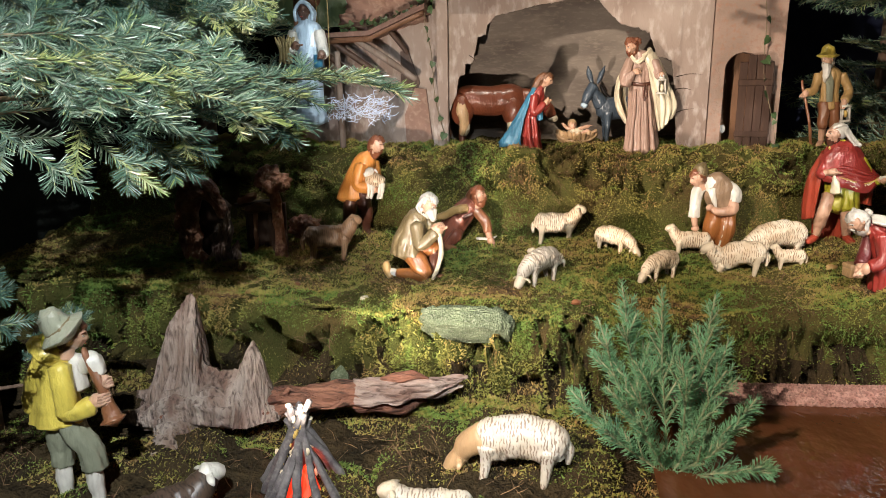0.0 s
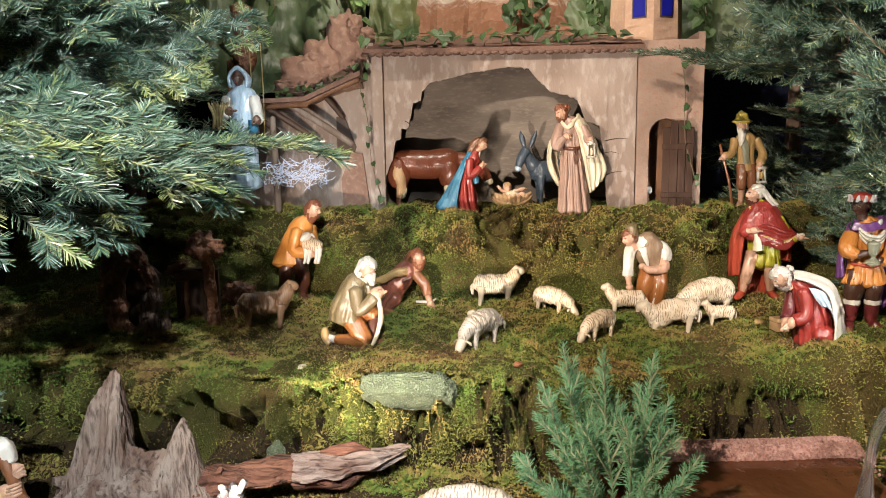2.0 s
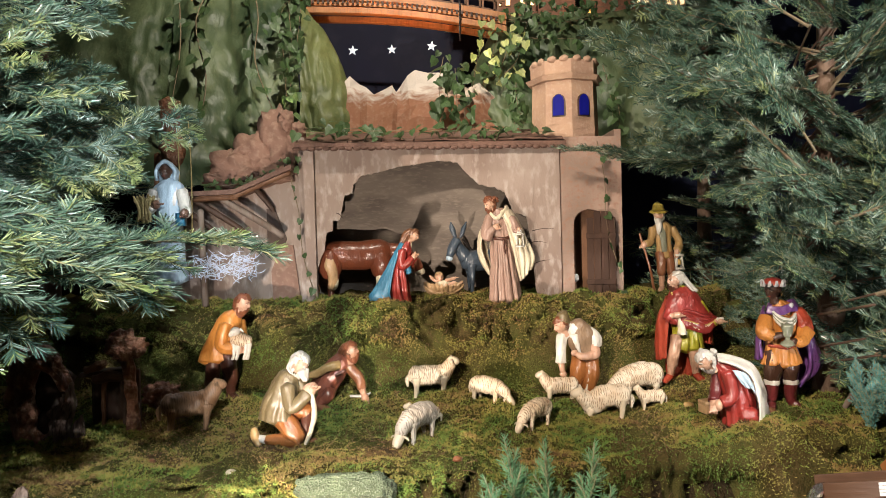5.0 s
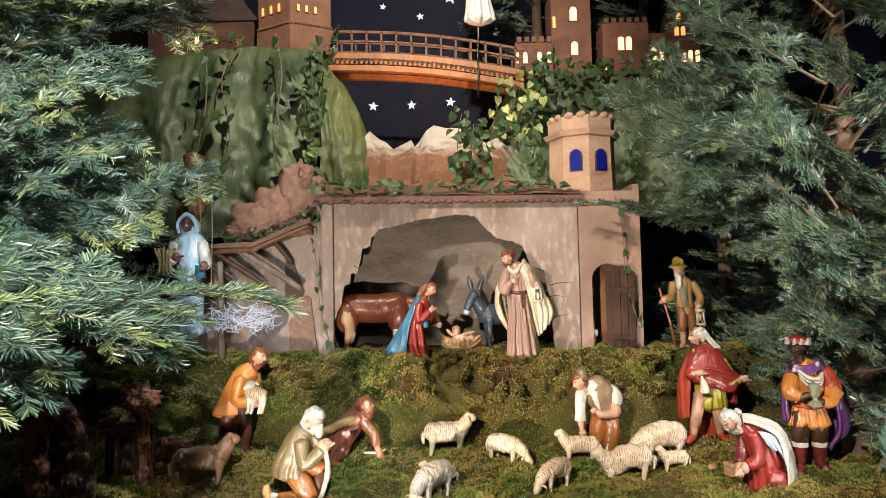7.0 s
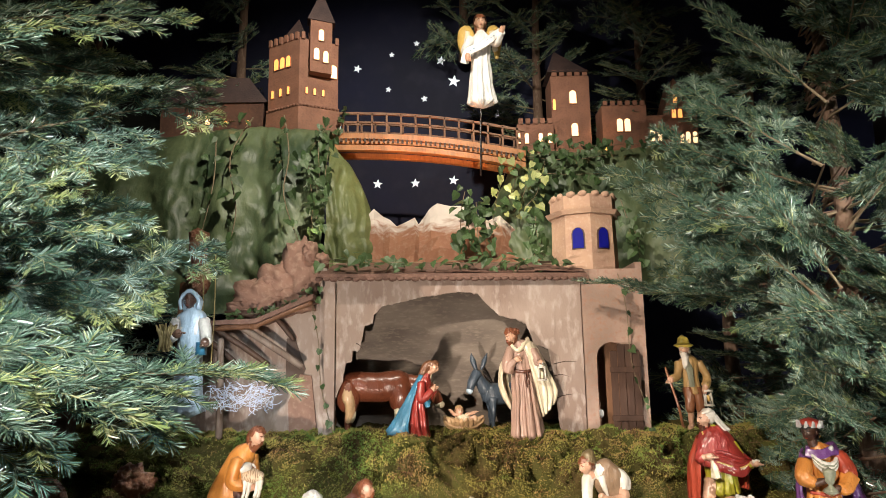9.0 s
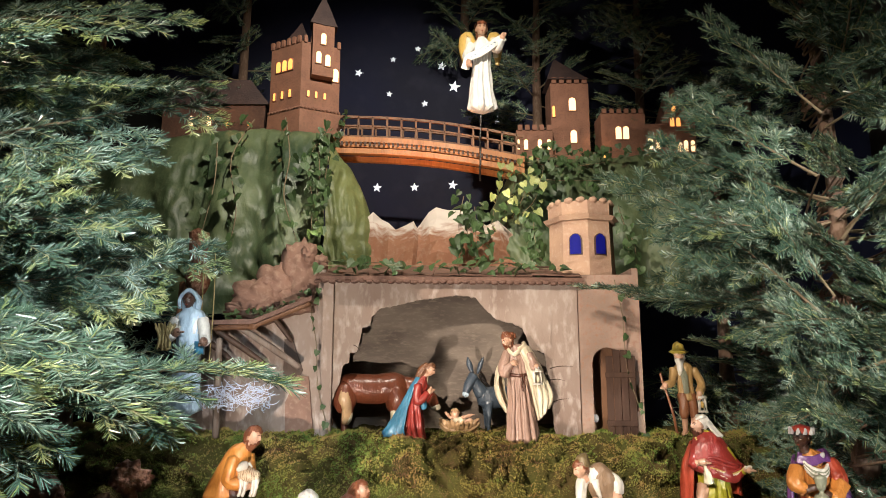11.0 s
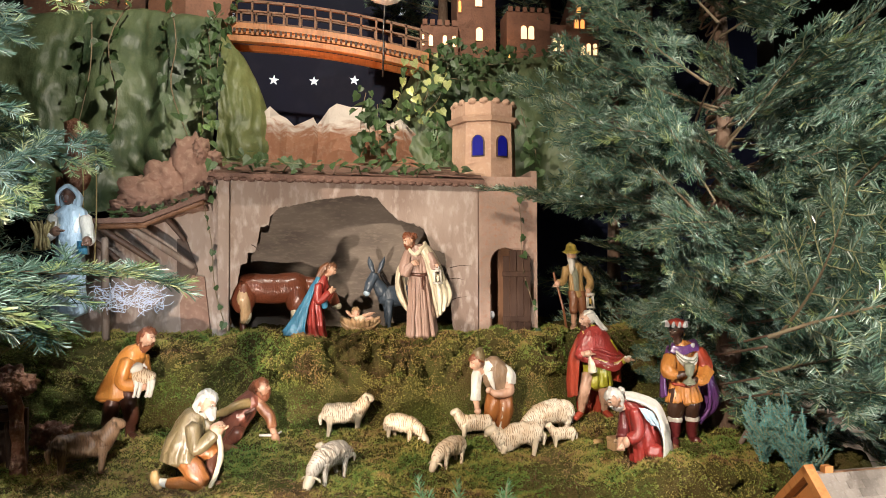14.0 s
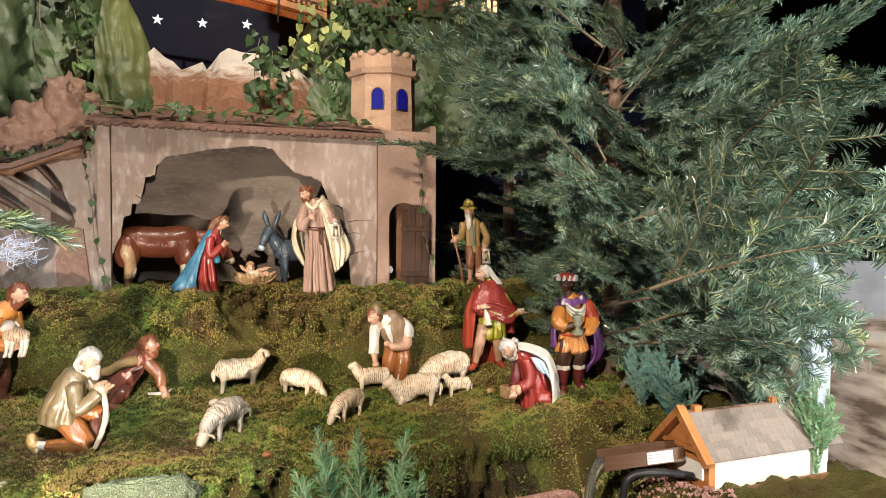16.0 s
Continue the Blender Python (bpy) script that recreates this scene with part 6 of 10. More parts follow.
c.tube([(-1.9, -2.9, 15.4), (-1.4, -3.1, 13.0), (-0.6, -2.9, 10.6)], [(0.9, 0.35), (0.7, 0.35), (0.3, 0.25)], "white", 12, (3, 0.04, 0.06))
c.tube([(-1.5, -0.6, 9.3), (1.4, -2.9, 8.9), (4.6, -0.6, 9.3)], [0.45, 0.5, 0.45], "dark_brown", 10)
c.tube([(-3.2, -0.2, 16.2), (-4.8, -0.9, 14.0), (-5.4, -2.2, 10.4), (-5.5, -2.6, 8.2)], [(1.5, 1.4), (1.5, 1.4), (1.2, 1.1), (1.3, 1.2)], "white", 16, (5, 0.05, 0.10), steps=5)
c.tube([(-5.5, -2.6, 8.2), (-5.3, -2.9, 6.0)], [0.85, 0.7], "skin", 10)
c.ball((-5.1, -3.1, 5.3), (1.0, 0.8, 0.8), "skin", None, 10, 7)
c.tube([(2.2, -0.4, 15.8), (3.6, -1.2, 14.2), (3.7, -1.8, 12.0)], [(1.7, 1.6), (1.9, 1.7), (1.6, 1.5)], "white", 18, (5, 0.05, 0.08), steps=5)
c.tube([(3.3, -1.8, 12.4), (3.4, -2.6, 10.2), (0.2, -3.8, 9.8), (-1.6, -3.6, 10.4)], [(1.3, 1.3), (1.35, 1.3), (1.0, 0.95), (0.75, 0.7)], "skin", 14, steps=5)
c.ball((-2.3, -3.6, 10.8), (0.95, 0.7, 0.8), "skin", None, 10, 7)
c.head((-5.0, -1.5, 17.8), 1.9, (-1, -0.45, -0.35), "skin", "auburn")
c.tube([(-4.7, -1.3, 18.6), (-4.3, -1.1, 20.0), (-3.6, -1.0, 21.3)], [(2.05, 1.95), (1.8, 1.7), (0.8, 0.8)], "olive", 18, (3, 0.02, 0.05))
statue(c, "statue", (0.377, 1.765, gz(0.377, 1.765) - 0.006), "carved shepherd in a tan waistcoat and cap bending to a sheep")

# king in a red cloak with a white headcloth
c = Carved(True)
c.leg((-1.8, 0, 11.5), (-3.2, -1.4, 7.4), (-4.0, 0, 1.2), 1.45, "skin", "tomato", (-0.8, -0.8, 0), "skin", 0.5)
c.leg((1.4, 0, 11.5), (2.2, -1.0, 7.0), (3.2, 0.6, 1.2), 1.45, "skin", "tomato", (0.2, -1, 0), "skin", 0.5)
c.tube([(0.6, 0, 8.6), (0.6, 0, 13), (0.2, 0, 18), (-0.2, 0, 21.8), (-1.2, -0.1, 24.2)], [(4.1, 3.1), (3.4, 2.6), (3.2, 2.4), (3.2, 2.2), (1.2, 1.2)], "lime", 40, (8, 0.11, 0.02), steps=6)
c.sheet([[(-3.2, 1.4, 22.0), (-4.2, 0.2, 21.4), (-3.6, -1.6, 20.6)], [(-4.0, 2.2, 16.0), (-6.4, 0.2, 16.4), (-4.6, -2.0, 16.4)], [(-4.0, 2.6, 10.0), (-6.9, 0.4, 10.0), (-5.0, -1.6, 10.4)], [(-3.4, 2.8, 5.6), (-6.6, 0.8, 5.4), (-4.9, -1.0, 6.2)]], "tomato", 0.5, 5, 0.45)
c.sheet([[(-3.2, 2.2, 22.4), (0.4, 2.8, 22.8), (3.6, 2.0, 21.8)], [(-4.2, 2.9, 12), (0.6, 3.6, 12), (5.6, 2.6, 12)], [(-3.6, 3.1, 0.6), (0.8, 3.8, -0.2), (5.4, 2.8, 1.6)]], "tomato", 0.5, 7, 0.5)
c.sheet([[(3.2, 1.8, 20.6), (5.0, 0.4, 19.4), (5.0, -1.4, 17.6)], [(4.4, 2.2, 15.0), (7.0, 0.4, 15.2), (6.4, -1.8, 14.8)], [(4.6, 2.4, 9.8), (7.6, 0.6, 9.0), (6.0, -1.4, 9.6)]], "tomato", 0.5, 4, 0.35)
# the drape across the chest, in slanting folds
c.sheet([[(-2.6, 0.2, 24.2), (-2.0, -1.5, 24.0), (-0.4, -1.5, 24.2), (0.8, 0.0, 24.4), (0.6, 1.4, 24.2)], [(-4.2, -0.6, 21.8), (-2.4, -2.6, 22.0), (0.8, -2.6, 22.2), (3.4, -0.4, 21.8), (3.4, 1.4, 21.6)], [(-5.4, -1.2, 18.4), (-2.8, -3.2, 18.6), (1.6, -3.3, 18.4), (5.0, -1.4, 18.4), (4.8, 1.2, 18.4)], [(-4.8, -2.0, 16.2), (-1.6, -3.8, 15.4), (3.2, -3.9, 14.2), (7.4, -2.2, 15.8), (6.0, 0.8, 16.0)], [(-4.2, -2.2, 15.2), (-0.6, -3.6, 14.4), (3.8, -3.5, 12.8), (7.0, -2.4, 14.6), (6.0, 0.4, 15.0)]], "red", 0.5, 3, 0.25)
for i in range(5):
    u = i / 4
    c.tube([(-4.2 + 0.8 * u, -2.6, 17.8 - 1.6 * u), (-0.6, -3.9, 18.6 - 3.4 * u), (3.6, -3.9, 17.2 - 3.6 * u), (6.6, -2.8, 16.8 - 1.4 * u)], [0.30, 0.42, 0.46, 0.30], "red" if i < 3 else "cream", 10, steps=6)
c.tube([(-4.4, -2.8, 16.9), (-0.6, -4.2, 16.1), (3.8, -4.1, 14.9), (7.2, -2.9, 16.0)], [0.18, 0.2, 0.2, 0.18], "gold", 8, steps=6)
c.arm((-3.4, -0.8, 20.6), (-5.2, -2.4, 17.0), (-3.6, -3.8, 17.4), 1.05, "red", "skin", 0.6)
c.ball((-3.2, -4.1, 17.5), (1.2, 0.7, 0.9), "skin", None, 10, 7)
c.arm((3.8, -0.6, 20.2), (6.2, -2.2, 15.4), (7.4, -3.2, 15.6), 1.0, "lime", "skin", 0.4)
c.tube([(7.0, -3.6, 16.2), (8.6, -3.7, 16.4)], [0.45, 0.35], "white", 8)
c.tube([(-2.9, -4.2, 16.6), (-2.4, -4.3, 14.6), (-2.2, -4.2, 12.8)], [0.3, 0.9, 1.15], "cream", 14, (6, 0.08, 0.10))
c.ball((-2.4, -4.3, 15.6), (0.5, 0.5, 0.3), "gold", None, 10, 6)
for i in range(15):
    a = math.pi * i / 14
    c.ball((-1.2 - 2.3 * math.cos(a), -1.4 - 1.5 * math.sin(a), 22.9 - 2.3 * math.sin(a)), 0.36, "gold", None, 8, 6)
c.head((-2.5, -0.7, 25.9), 1.85, (-1, -0.30, 0.05), "skin", None, "dark_brown")
c.ball((-1.6, -0.3, 26.6), (1.95, 1.95, 1.95), "white", None, 20, 14, 0.15, 2)
c.tube([(-3.2, -1.4, 27.3), (-1.6, -1.6, 28.1), (0.0, -0.4, 27.3)], [0.35, 0.5, 0.4], "white", 10, (4, 0.1, 0.1))
c.sheet([[(-1.4, -1.8, 26.6), (0.0, -1.0, 27.0), (0.2, 0.6, 27.0)], [(0.0, -1.9, 24.8), (1.2, -1.0, 25.2), (1.3, 0.8, 25.0)], [(1.6, -1.6, 23.2), (3.2, -0.8, 23.2), (3.6, 0.8, 22.6)]], "white", 0.4, 4, 0.28)
statue(c, "statue", (0.641, 1.722, gz(0.641, 1.722) - 0.006), "standing king figure in red cloak, lime tunic and white headcloth")

# kneeling king with a white and blue cloak
c = Carved(True)
c.tube([(1.0, 0, 0.0), (0.6, 0, 4.5), (-0.4, -0.1, 9), (-2.2, -0.3, 12.6), (-4.4, -0.4, 14.4)], [(4.0, 3.4), (3.7, 3.2), (3.3, 2.8), (2.8, 2.4), (1.3, 1.3)], "red", 36, (6, 0.10, 0.03), steps=6)
c.ball((2.0, -2.8, 2.2), (2.6, 2.0, 2.2), "red", None, 18, 12, 0.25, 2)
c.sheet([[(-5.0, -2.4, 14.8), (-4.2, 0.2, 16.0), (-4.0, 1.8, 15.0)], [(-2.0, -4.0, 14.0), (-0.8, 0.0, 15.4), (-0.6, 2.4, 14.4)], [(1.6, -4.4, 11.6), (3.6, -0.2, 13.4), (3.2, 2.4, 12.6)], [(2.8, -4.8, 7.4), (5.9, -0.6, 8.4), (4.8, 2.2, 8.0)], [(3.2, -5.0, 3.4), (6.8, -0.8, 3.6), (5.4, 2.0, 3.6)], [(3.0, -5.0, -0.2), (7.0, -1.2, -0.2), (5.6, 1.8, 0)]], "white", 0.5, 3, 0.35, 0.8)
c.sheet([[(-2.6, -4.2, 13.2), (-0.8, -4.6, 13.0), (0.8, -4.9, 12.0)], [(-1.8, -4.6, 11.8), (0.2, -5.0, 11.4), (1.8, -5.2, 9.8)], [(0.2, -4.8, 9.2), (1.4, -5.2, 9.0), (2.4, -5.3, 7.0)]], "pale_blue", 0.35, 3, 0.22)
c.tube([(4.8, 0.6, 0.9), (7.6, 0.2, 2.0), (9.2, 0.0, 2.8)], [1.3, 1.3, 1.0], "brown", 12)
c.arm((-2.6, -2.0, 12.2), (-2.2, -3.4, 7.2), (-4.6, -3.4, 5.6), 1.5, "red")
c.arm((-3.4, 1.2, 12.2), (-4.4, 0.2, 8.0), (-5.6, -1.6, 5.6), 1.4, "wine")
c.head((-7.1, -0.9, 15.0), 2.0, (-1, -0.25, -0.75), "skin", "grey_hair", "grey_hair")
for i in range(12):
    a = i * 2.4
    c.ball((-6.6 + 1.5 * math.cos(a), -0.6 + 1.5 * math.sin(a), 16.4 + 0.7 * math.sin(i * 1.7)), 0.62, "grey_hair", None, 8, 6)
statue(c, "statue", (0.664, 1.490, gz(0.664, 1.490) - 0.008), "kneeling grey-bearded king figure in red with a white cloak", size=0.0096)

# king in orange and purple holding a cup
c = Carved(True)
for x, dx in ((-2.3, -0.6), (1.9, 0.5)):
    c.tube([(x * 0.8, 0, 13.0), (x, -0.8, 9.4), (x + dx * 0.4, -0.5, 6.0)], [(2.0, 1.9), (2.0, 1.9), (1.5, 1.5)], "dark_skin", 16, (4, 0.02, 0.05))
    c.tube([(x + dx * 0.4, -0.6, 6.3), (x + dx * 0.5, -0.6, 5.4)], [(1.75, 1.7), (1.7, 1.65)], "white", 16, (5, 0.05, 0.05))
    c.tube([(x + dx * 0.5, -0.5, 5.6), (x + dx * 0.6, -0.2, 2.6), (x + dx, 0.1, 0.6)], [1.5, 1.35, 1.1], "wine", 14)
    c.tube([(x + dx, 0.1, 0.8), (x + dx * 1.6, -1.6, 0.5), (x + dx * 2.0, -2.8, 0.3)], [1.1, 1.05, 0.6], "wine", 12)
c.tube([(0.0, 0, 10.2), (0.0, 0, 14.6), (0.2, 0, 19.0), (0.2, 0, 22.6), (-0.6, -0.1, 25.0)], [(4.4, 3.3), (3.2, 2.5), (3.5, 2.6), (3.4, 2.3), (1.3, 1.3)], "orange", 44, (9, 0.13, 0.02), steps=6)
c.tube([(-3.2, -1.0, 14.8), (0.0, -2.8, 14.4), (3.2, -1.0, 14.8)], [0.45, 0.45, 0.45], "tomato", 8)
c.sheet([[(-2.8, 1.4, 24.0), (-3.6, 0.6, 23.4), (-3.8, -0.6, 22.6)], [(-3.8, 2.2, 17), (-5.0, 0.8, 17), (-4.8, -0.6, 17.4)], [(-3.8, 2.4, 11), (-5.2, 1.0, 11), (-4.6, -0.4, 11.6)]], "purple", 0.45, 4, 0.35)
c.sheet([[(2.0, -1.0, 25.4), (3.2, 0.4, 25.4), (2.2, 2.0, 24.8), (-1.6, 2.4, 24.4)], [(4.2, -1.0, 21.0), (5.6, 0.6, 20.8), (4.2, 2.6, 20.6), (-2.2, 2.8, 20.0)], [(5.9, -0.6, 14.4), (8.6, 0.6, 14.6), (5.2, 3.0, 13.6), (-2.6, 3.0, 13.6)], [(6.4, -0.2, 8.6), (10.2, 1.0, 9.4), (5.8, 3.2, 7.6), (-2.6, 3.0, 8.0)], [(4.0, 0.4, 4.4), (6.4, 1.8, 6.2), (4.6, 3.2, 4.4), (-2.4, 3.0, 5.0)]], "purple", 0.45, 7, 0.55)
c.sheet([[(-3.2, -0.8, 24.2), (-1.4, -2.2, 24.0), (1.2, -2.2, 24.8), (3.2, -0.4, 25.2)], [(-4.0, -1.0, 22.4), (-1.6, -2.9, 22.0), (1.2, -2.9, 22.8), (4.2, -0.8, 22.6)]], "purple", 0.5, 2, 0.2)
for i in range(5):
    u = i / 4
    c.tube([(-3.2 + 0.3 * u, -2.6, 23.0 - 1.2 * u), (-1.6, -3.7, 21.6 - 1.9 * u), (0.6, -3.8, 21.2 - 1.4 * u), (2.2, -3.0, 22.4 - 1.2 * u)], [0.30, 0.40, 0.42, 0.30], "white" if i % 2 == 0 else "grey_green", 10, steps=6)
c.tube([(-3.6, -0.4, 21.4), (-5.0, -2.0, 18.4), (-3.6, -3.6, 17.2)], [(1.7, 1.6), (1.9, 1.8), (1.2, 1.2)], "orange", 18, (5, 0.05, 0.12), steps=5)
c.tube([(-3.6, -3.6, 17.2), (-1.8, -4.4, 17.8)], [0.9, 0.7], "dark_skin", 10)
c.ball((-1.2, -4.6, 18.2), (0.9, 0.8, 1.0), "dark_skin", None, 10, 7)
c.tube([(3.4, -0.6, 22.8), (4.8, -1.6, 19.8), (4.9, -2.2, 17.8)], [(1.8, 1.7), (2.0, 1.8), (1.7, 1.6)], "tomato", 18, (5, 0.05, 0.10), steps=5)
c.tube([(4.9, -2.2, 18.2), (3.0, -3.6, 16.2), (1.6, -4.2, 16.0)], [(2.0, 1.9), (1.6, 1.5), (1.2, 1.1)], "orange", 18, (5, 0.05, 0.12), steps=5)
c.ball((0.8, -4.5, 16.2), (1.0, 0.8, 0.8), "dark_skin", None, 10, 7)
c.tube([(-1.2, -5.3, 15.6), (-1.2, -5.3, 15.9), (-1.2, -5.3, 17.0), (-1.2, -5.3, 18.0), (-1.2, -5.3, 20.0)], [1.7, 1.4, 0.4, 1.0, 1.25], "grey_green", 18, steps=3)
c.ball((1.2, -2.9, 24.4), (0.65, 0.35, 0.65), "silver", None, 12, 8)
c.head((-2.3, -0.9, 27.9), 1.9, (-0.9, -0.75, -0.25), "dark_skin", "black")
c.tube([(-2.0, -0.6, 28.8), (-1.9, -0.5, 29.8)], [(2.25, 2.2), (2.3, 2.3)], "tomato", 20, (9, 0.05, 0.05))
c.ball((-1.8, -0.4, 29.9), (2.1, 2.1, 1.0), "red", None, 16, 9, 0.1, 2)
for i in range(11):
    a = i * 0.571
    c.tube([(-2.0 + 2.35 * math.cos(a), -0.6 + 2.35 * math.sin(a), 28.9), (-2.0 + 2.6 * math.cos(a), -0.6 + 2.6 * math.sin(a), 30.3)], [(0.5, 0.3), (0.2, 0.15)], "silver", 8)
c.ball((-0.4, -1.4, 26.9), (0.3, 0.15, 0.35), "gold", None, 8, 6)
statue(c, "statue", (0.781, 1.512, gz(0.781, 1.512) - 0.006), "dark-skinned king figure in orange tunic and purple cloak with cup", size=0.0095)

# piper with a grey hat and a yellow coat, seen from behind
c = Carved(True)
c.tube([(-0.6, 0, 13.5), (-0.9, -0.2, 9.5), (-1.2, 0.2, 6.0), (-1.5, 0.3, 3.0)], [(2.6, 2.4), (2.1, 2.0), (1.9, 1.8), (2.0, 1.9)], "grey_green", 14, (6, 0.03, 0.10))
c.tube([(1.2, 0, 13.5), (2.8, -0.4, 9.5), (4.6, 0.4, 6.2), (5.0, 0.6, 2.6)], [(2.6, 2.4), (2.2, 2.1), (2.1, 2.0), (2.2, 1.9)], "grey_green", 14, (6, 0.03, 0.12))
for x, y in ((-1.3, 0.2), (4.9, 0.5)):
    c.tube([(x, y, 4.0), (x - 0.1, y - 0.1, 0.8), (x, y, -2.5), (x, y, -4.5)], [1.35, 1.5, 1.2, 1.1], "white", 12)
    c.tube([(x, y, -4.4), (x + 0.9, y + 1.6, -4.8), (x + 1.4, y + 2.6, -5.0)], [1.2, 1.1, 0.7], "dark_brown", 10)
c.tube([(-0.6, 0, 11.4), (-0.6, 0, 13.5), (-0.2, 0, 18), (0.0, 0, 22), (0.3, 0, 24.6)], [(4.9, 3.9), (4.5, 3.5), (3.9, 3.1), (3.5, 2.8), (2.4, 2.2)], "yellow", 16, (5, 0.07, 0.01), steps=6)
c.tube([(-6.6, -0.4, 15.6), (-4.4, -0.6, 14.8), (-2.6, -0.8, 18.5), (-1.4, -0.6, 22.5)], [(0.7, 1.3), (2.2, 2.4), (2.4, 2.2), (1.6, 1.6)], "yellow", 14, (4, 0.08, 0.03), steps=6)
c.tube([(2.6, -1.6, 21.6), (3.6, -2.6, 17.5), (3.4, -2.4, 14.2)], [(2.0, 1.8), (1.9, 1.7), (1.9, 1.7)], "yellow", 14, (4, 0.05, 0.09), steps=6)
c.tube([(3.2, -2.4, 14.2), (5.4, -2.0, 14.2), (7.6, -1.2, 15.0)], [(1.7, 1.6), (1.6, 1.5), (1.7, 1.6)], "yellow", 12, (4, 0.05, 0.08), steps=5)
c.ball((8.6, -0.8, 15.8), (1.5, 1.1, 1.2), "skin", None, 10, 7)
for k in range(4):
    c.tube([(8.8 + 0.2 * k, -1.7, 15.2 + 0.55 * k), (10.4, -1.5, 15.5 + 0.55 * k), (11.0, -0.5, 15.7 + 0.5 * k)], [0.34, 0.32, 0.24], "skin", 7)
c.tube([(5.0, 1.4, 20.5), (7.2, 1.0, 22.0), (8.4, 0.6, 19.8)], [(1.3, 1.2), (1.6, 1.5), (1.3, 1.2)], "white", 12, (5, 0.05, 0.08), steps=5)
c.ball((9.6, 0.4, 18.6), (1.2, 1.0, 1.3), "skin", None, 10, 7)
for k in range(4):
    c.tube([(9.6 + 0.3 * k, -0.5, 18.4 - 0.1 * k), (10.5 + 0.25 * k, -0.4, 19.4 - 0.35 * k), (10.9 + 0.2 * k, 0.3, 19.6 - 0.5 * k)], [0.32, 0.3, 0.22], "skin", 7)
c.tube([(6.4, 0.2, 24.3), (7.6, 0, 21.4), (9.4, -0.2, 17.5), (10.6, -0.4, 13.6), (11.0, -0.5, 12.4)], [0.45, 0.7, 0.95, 1.35, 2.1], "brown", 14, steps=6)
c.tube([(3.6, 1.0, 22.5), (4.2, 0.8, 17.0)], [(1.2, 1.4), (1.4, 1.4)], "white", 10, (4, 0.05, 0.08))
c.tube([(-0.4, -0.4, 23.4), (0.4, -0.4, 24.6)], [(3.7, 3.0), (3.2, 2.7)], "yellow", 16, (4, 0.02, 0.04))
c.tube([(0.0, 0, 24.2), (1.0, 0.1, 26.0)], [(2.8, 2.5), (2.0, 1.9)], "lime", 16, (4, 0.03, 0.05))
c.head((4.0, 0.6, 26.4), 2.3, (1, 0.55, -0.25), "skin", "dark_brown")
tilt = Vector((-0.42, -0.40, 0.82)).normalized()
centre = Vector((3.2, -0.4, 27.4))
c.tube([centre - tilt * 0.35, centre, centre + tilt * 0.35], [(4.1, 3.8), (4.3, 4.0), (3.6, 3.4)], "sage", 30, (2, 0.03, 0.03), steps=3)
c.tube([centre + tilt * 0.2, centre + tilt * 1.1], [(2.65, 2.6), (2.5, 2.45)], "olive", 24, steps=2)
c.tube([centre + tilt * 0.9, centre + tilt * 2.2, centre + tilt * 3.6, centre + tilt * 4.0], [(2.45, 2.4), (2.2, 2.15), (1.9, 1.85), (1.2, 1.2)], "sage", 24, (2, 0.02, 0.05), steps=4)
statue(slim(c, 0.92), "statue", (-0.716, 0.785, gz(-0.716, 0.785) + 0.020), "piper figure in yellow coat and grey hat blowing a shawm", size=0.0088)

# woman at the well in pale blue
c = Carved(True)
c.tube([(0, 0, 0), (0, 0, 10), (0, 0, 20), (0.2, 0, 26), (0, 0, 28.5)], [(4.4, 3.6), (3.6, 3.0), (3.2, 2.6), (4.0, 2.5), (1.5, 1.4)], "pale_blue", 16, (8, 0.08, 0.02))
c.arm((-3.6, -0.4, 25), (-5.2, -2.6, 20), (-2.4, -4.2, 21), 1.5, "white", "brown_skin", 0.2)
c.arm((3.8, -0.4, 25), (5.6, -2.4, 19.6), (5.8, -4.0, 19.0), 1.5, "white", "brown_skin", 0.15)
c.tube([(0, 0.4, 26), (0, 0.3, 21)], [(4.3, 2.7), (3.7, 2.8)], "white", 14, (6, 0.05, 0.05))
c.head((-0.2, -0.9, 30.5), 2.1, (-0.1, -1, -0.1), "dark_skin", None)
c.tube([(-0.2, 0.9, 28.0), (-0.2, 1.0, 30.5), (-0.2, 0.8, 33.2)], [(2.6, 1.5), (2.9, 1.9), (1.4, 1.1)], "pale_blue", 14)
c.tube([(-2.5, -1.2, 28.2), (-2.7, -1.3, 31), (-0.2, -1.4, 33.4), (2.3, -1.3, 31), (2.1, -1.2, 28.2)], [0.5, 0.55, 0.6, 0.55, 0.5], "pale_blue", 8)
for k in range(34):
    sx, sy = random.uniform(-1.6, 1.6), random.uniform(-1.2, 1.2)
    c.tube([(-5.0 + sx, -4.2 + sy, 16.4 + random.uniform(0, 1.2)), (-5.0 + sx * 0.8, -4.2 + sy * 0.8, 20.0), (-5.0 + sx * 1.5, -4.2 + sy * 1.5, 23.2 + random.uniform(-0.8, 1.0))], [0.34, 0.40, 0.26], M["straw"], 6)
c.block((4.8, -4.6, 17.0), (2.4, 2.0, 3.4), "blue")
statue(c, "statue", (-0.735, 1.905, 1.36), "dark-faced woman figure in white and pale blue with a hood")

# angel on its rod
c = Carved(True)
c.tube([(0, 0, 0), (-0.2, 0, 8), (0, 0, 16), (0.2, 0, 22), (0, 0, 25)], [(4.3, 3.2), (3.4, 2.7), (2.7, 2.2), (3.0, 2.2), (1.3, 1.2)], "bright", 40, (8, 0.17, 0.03), steps=7, twist=0.8)
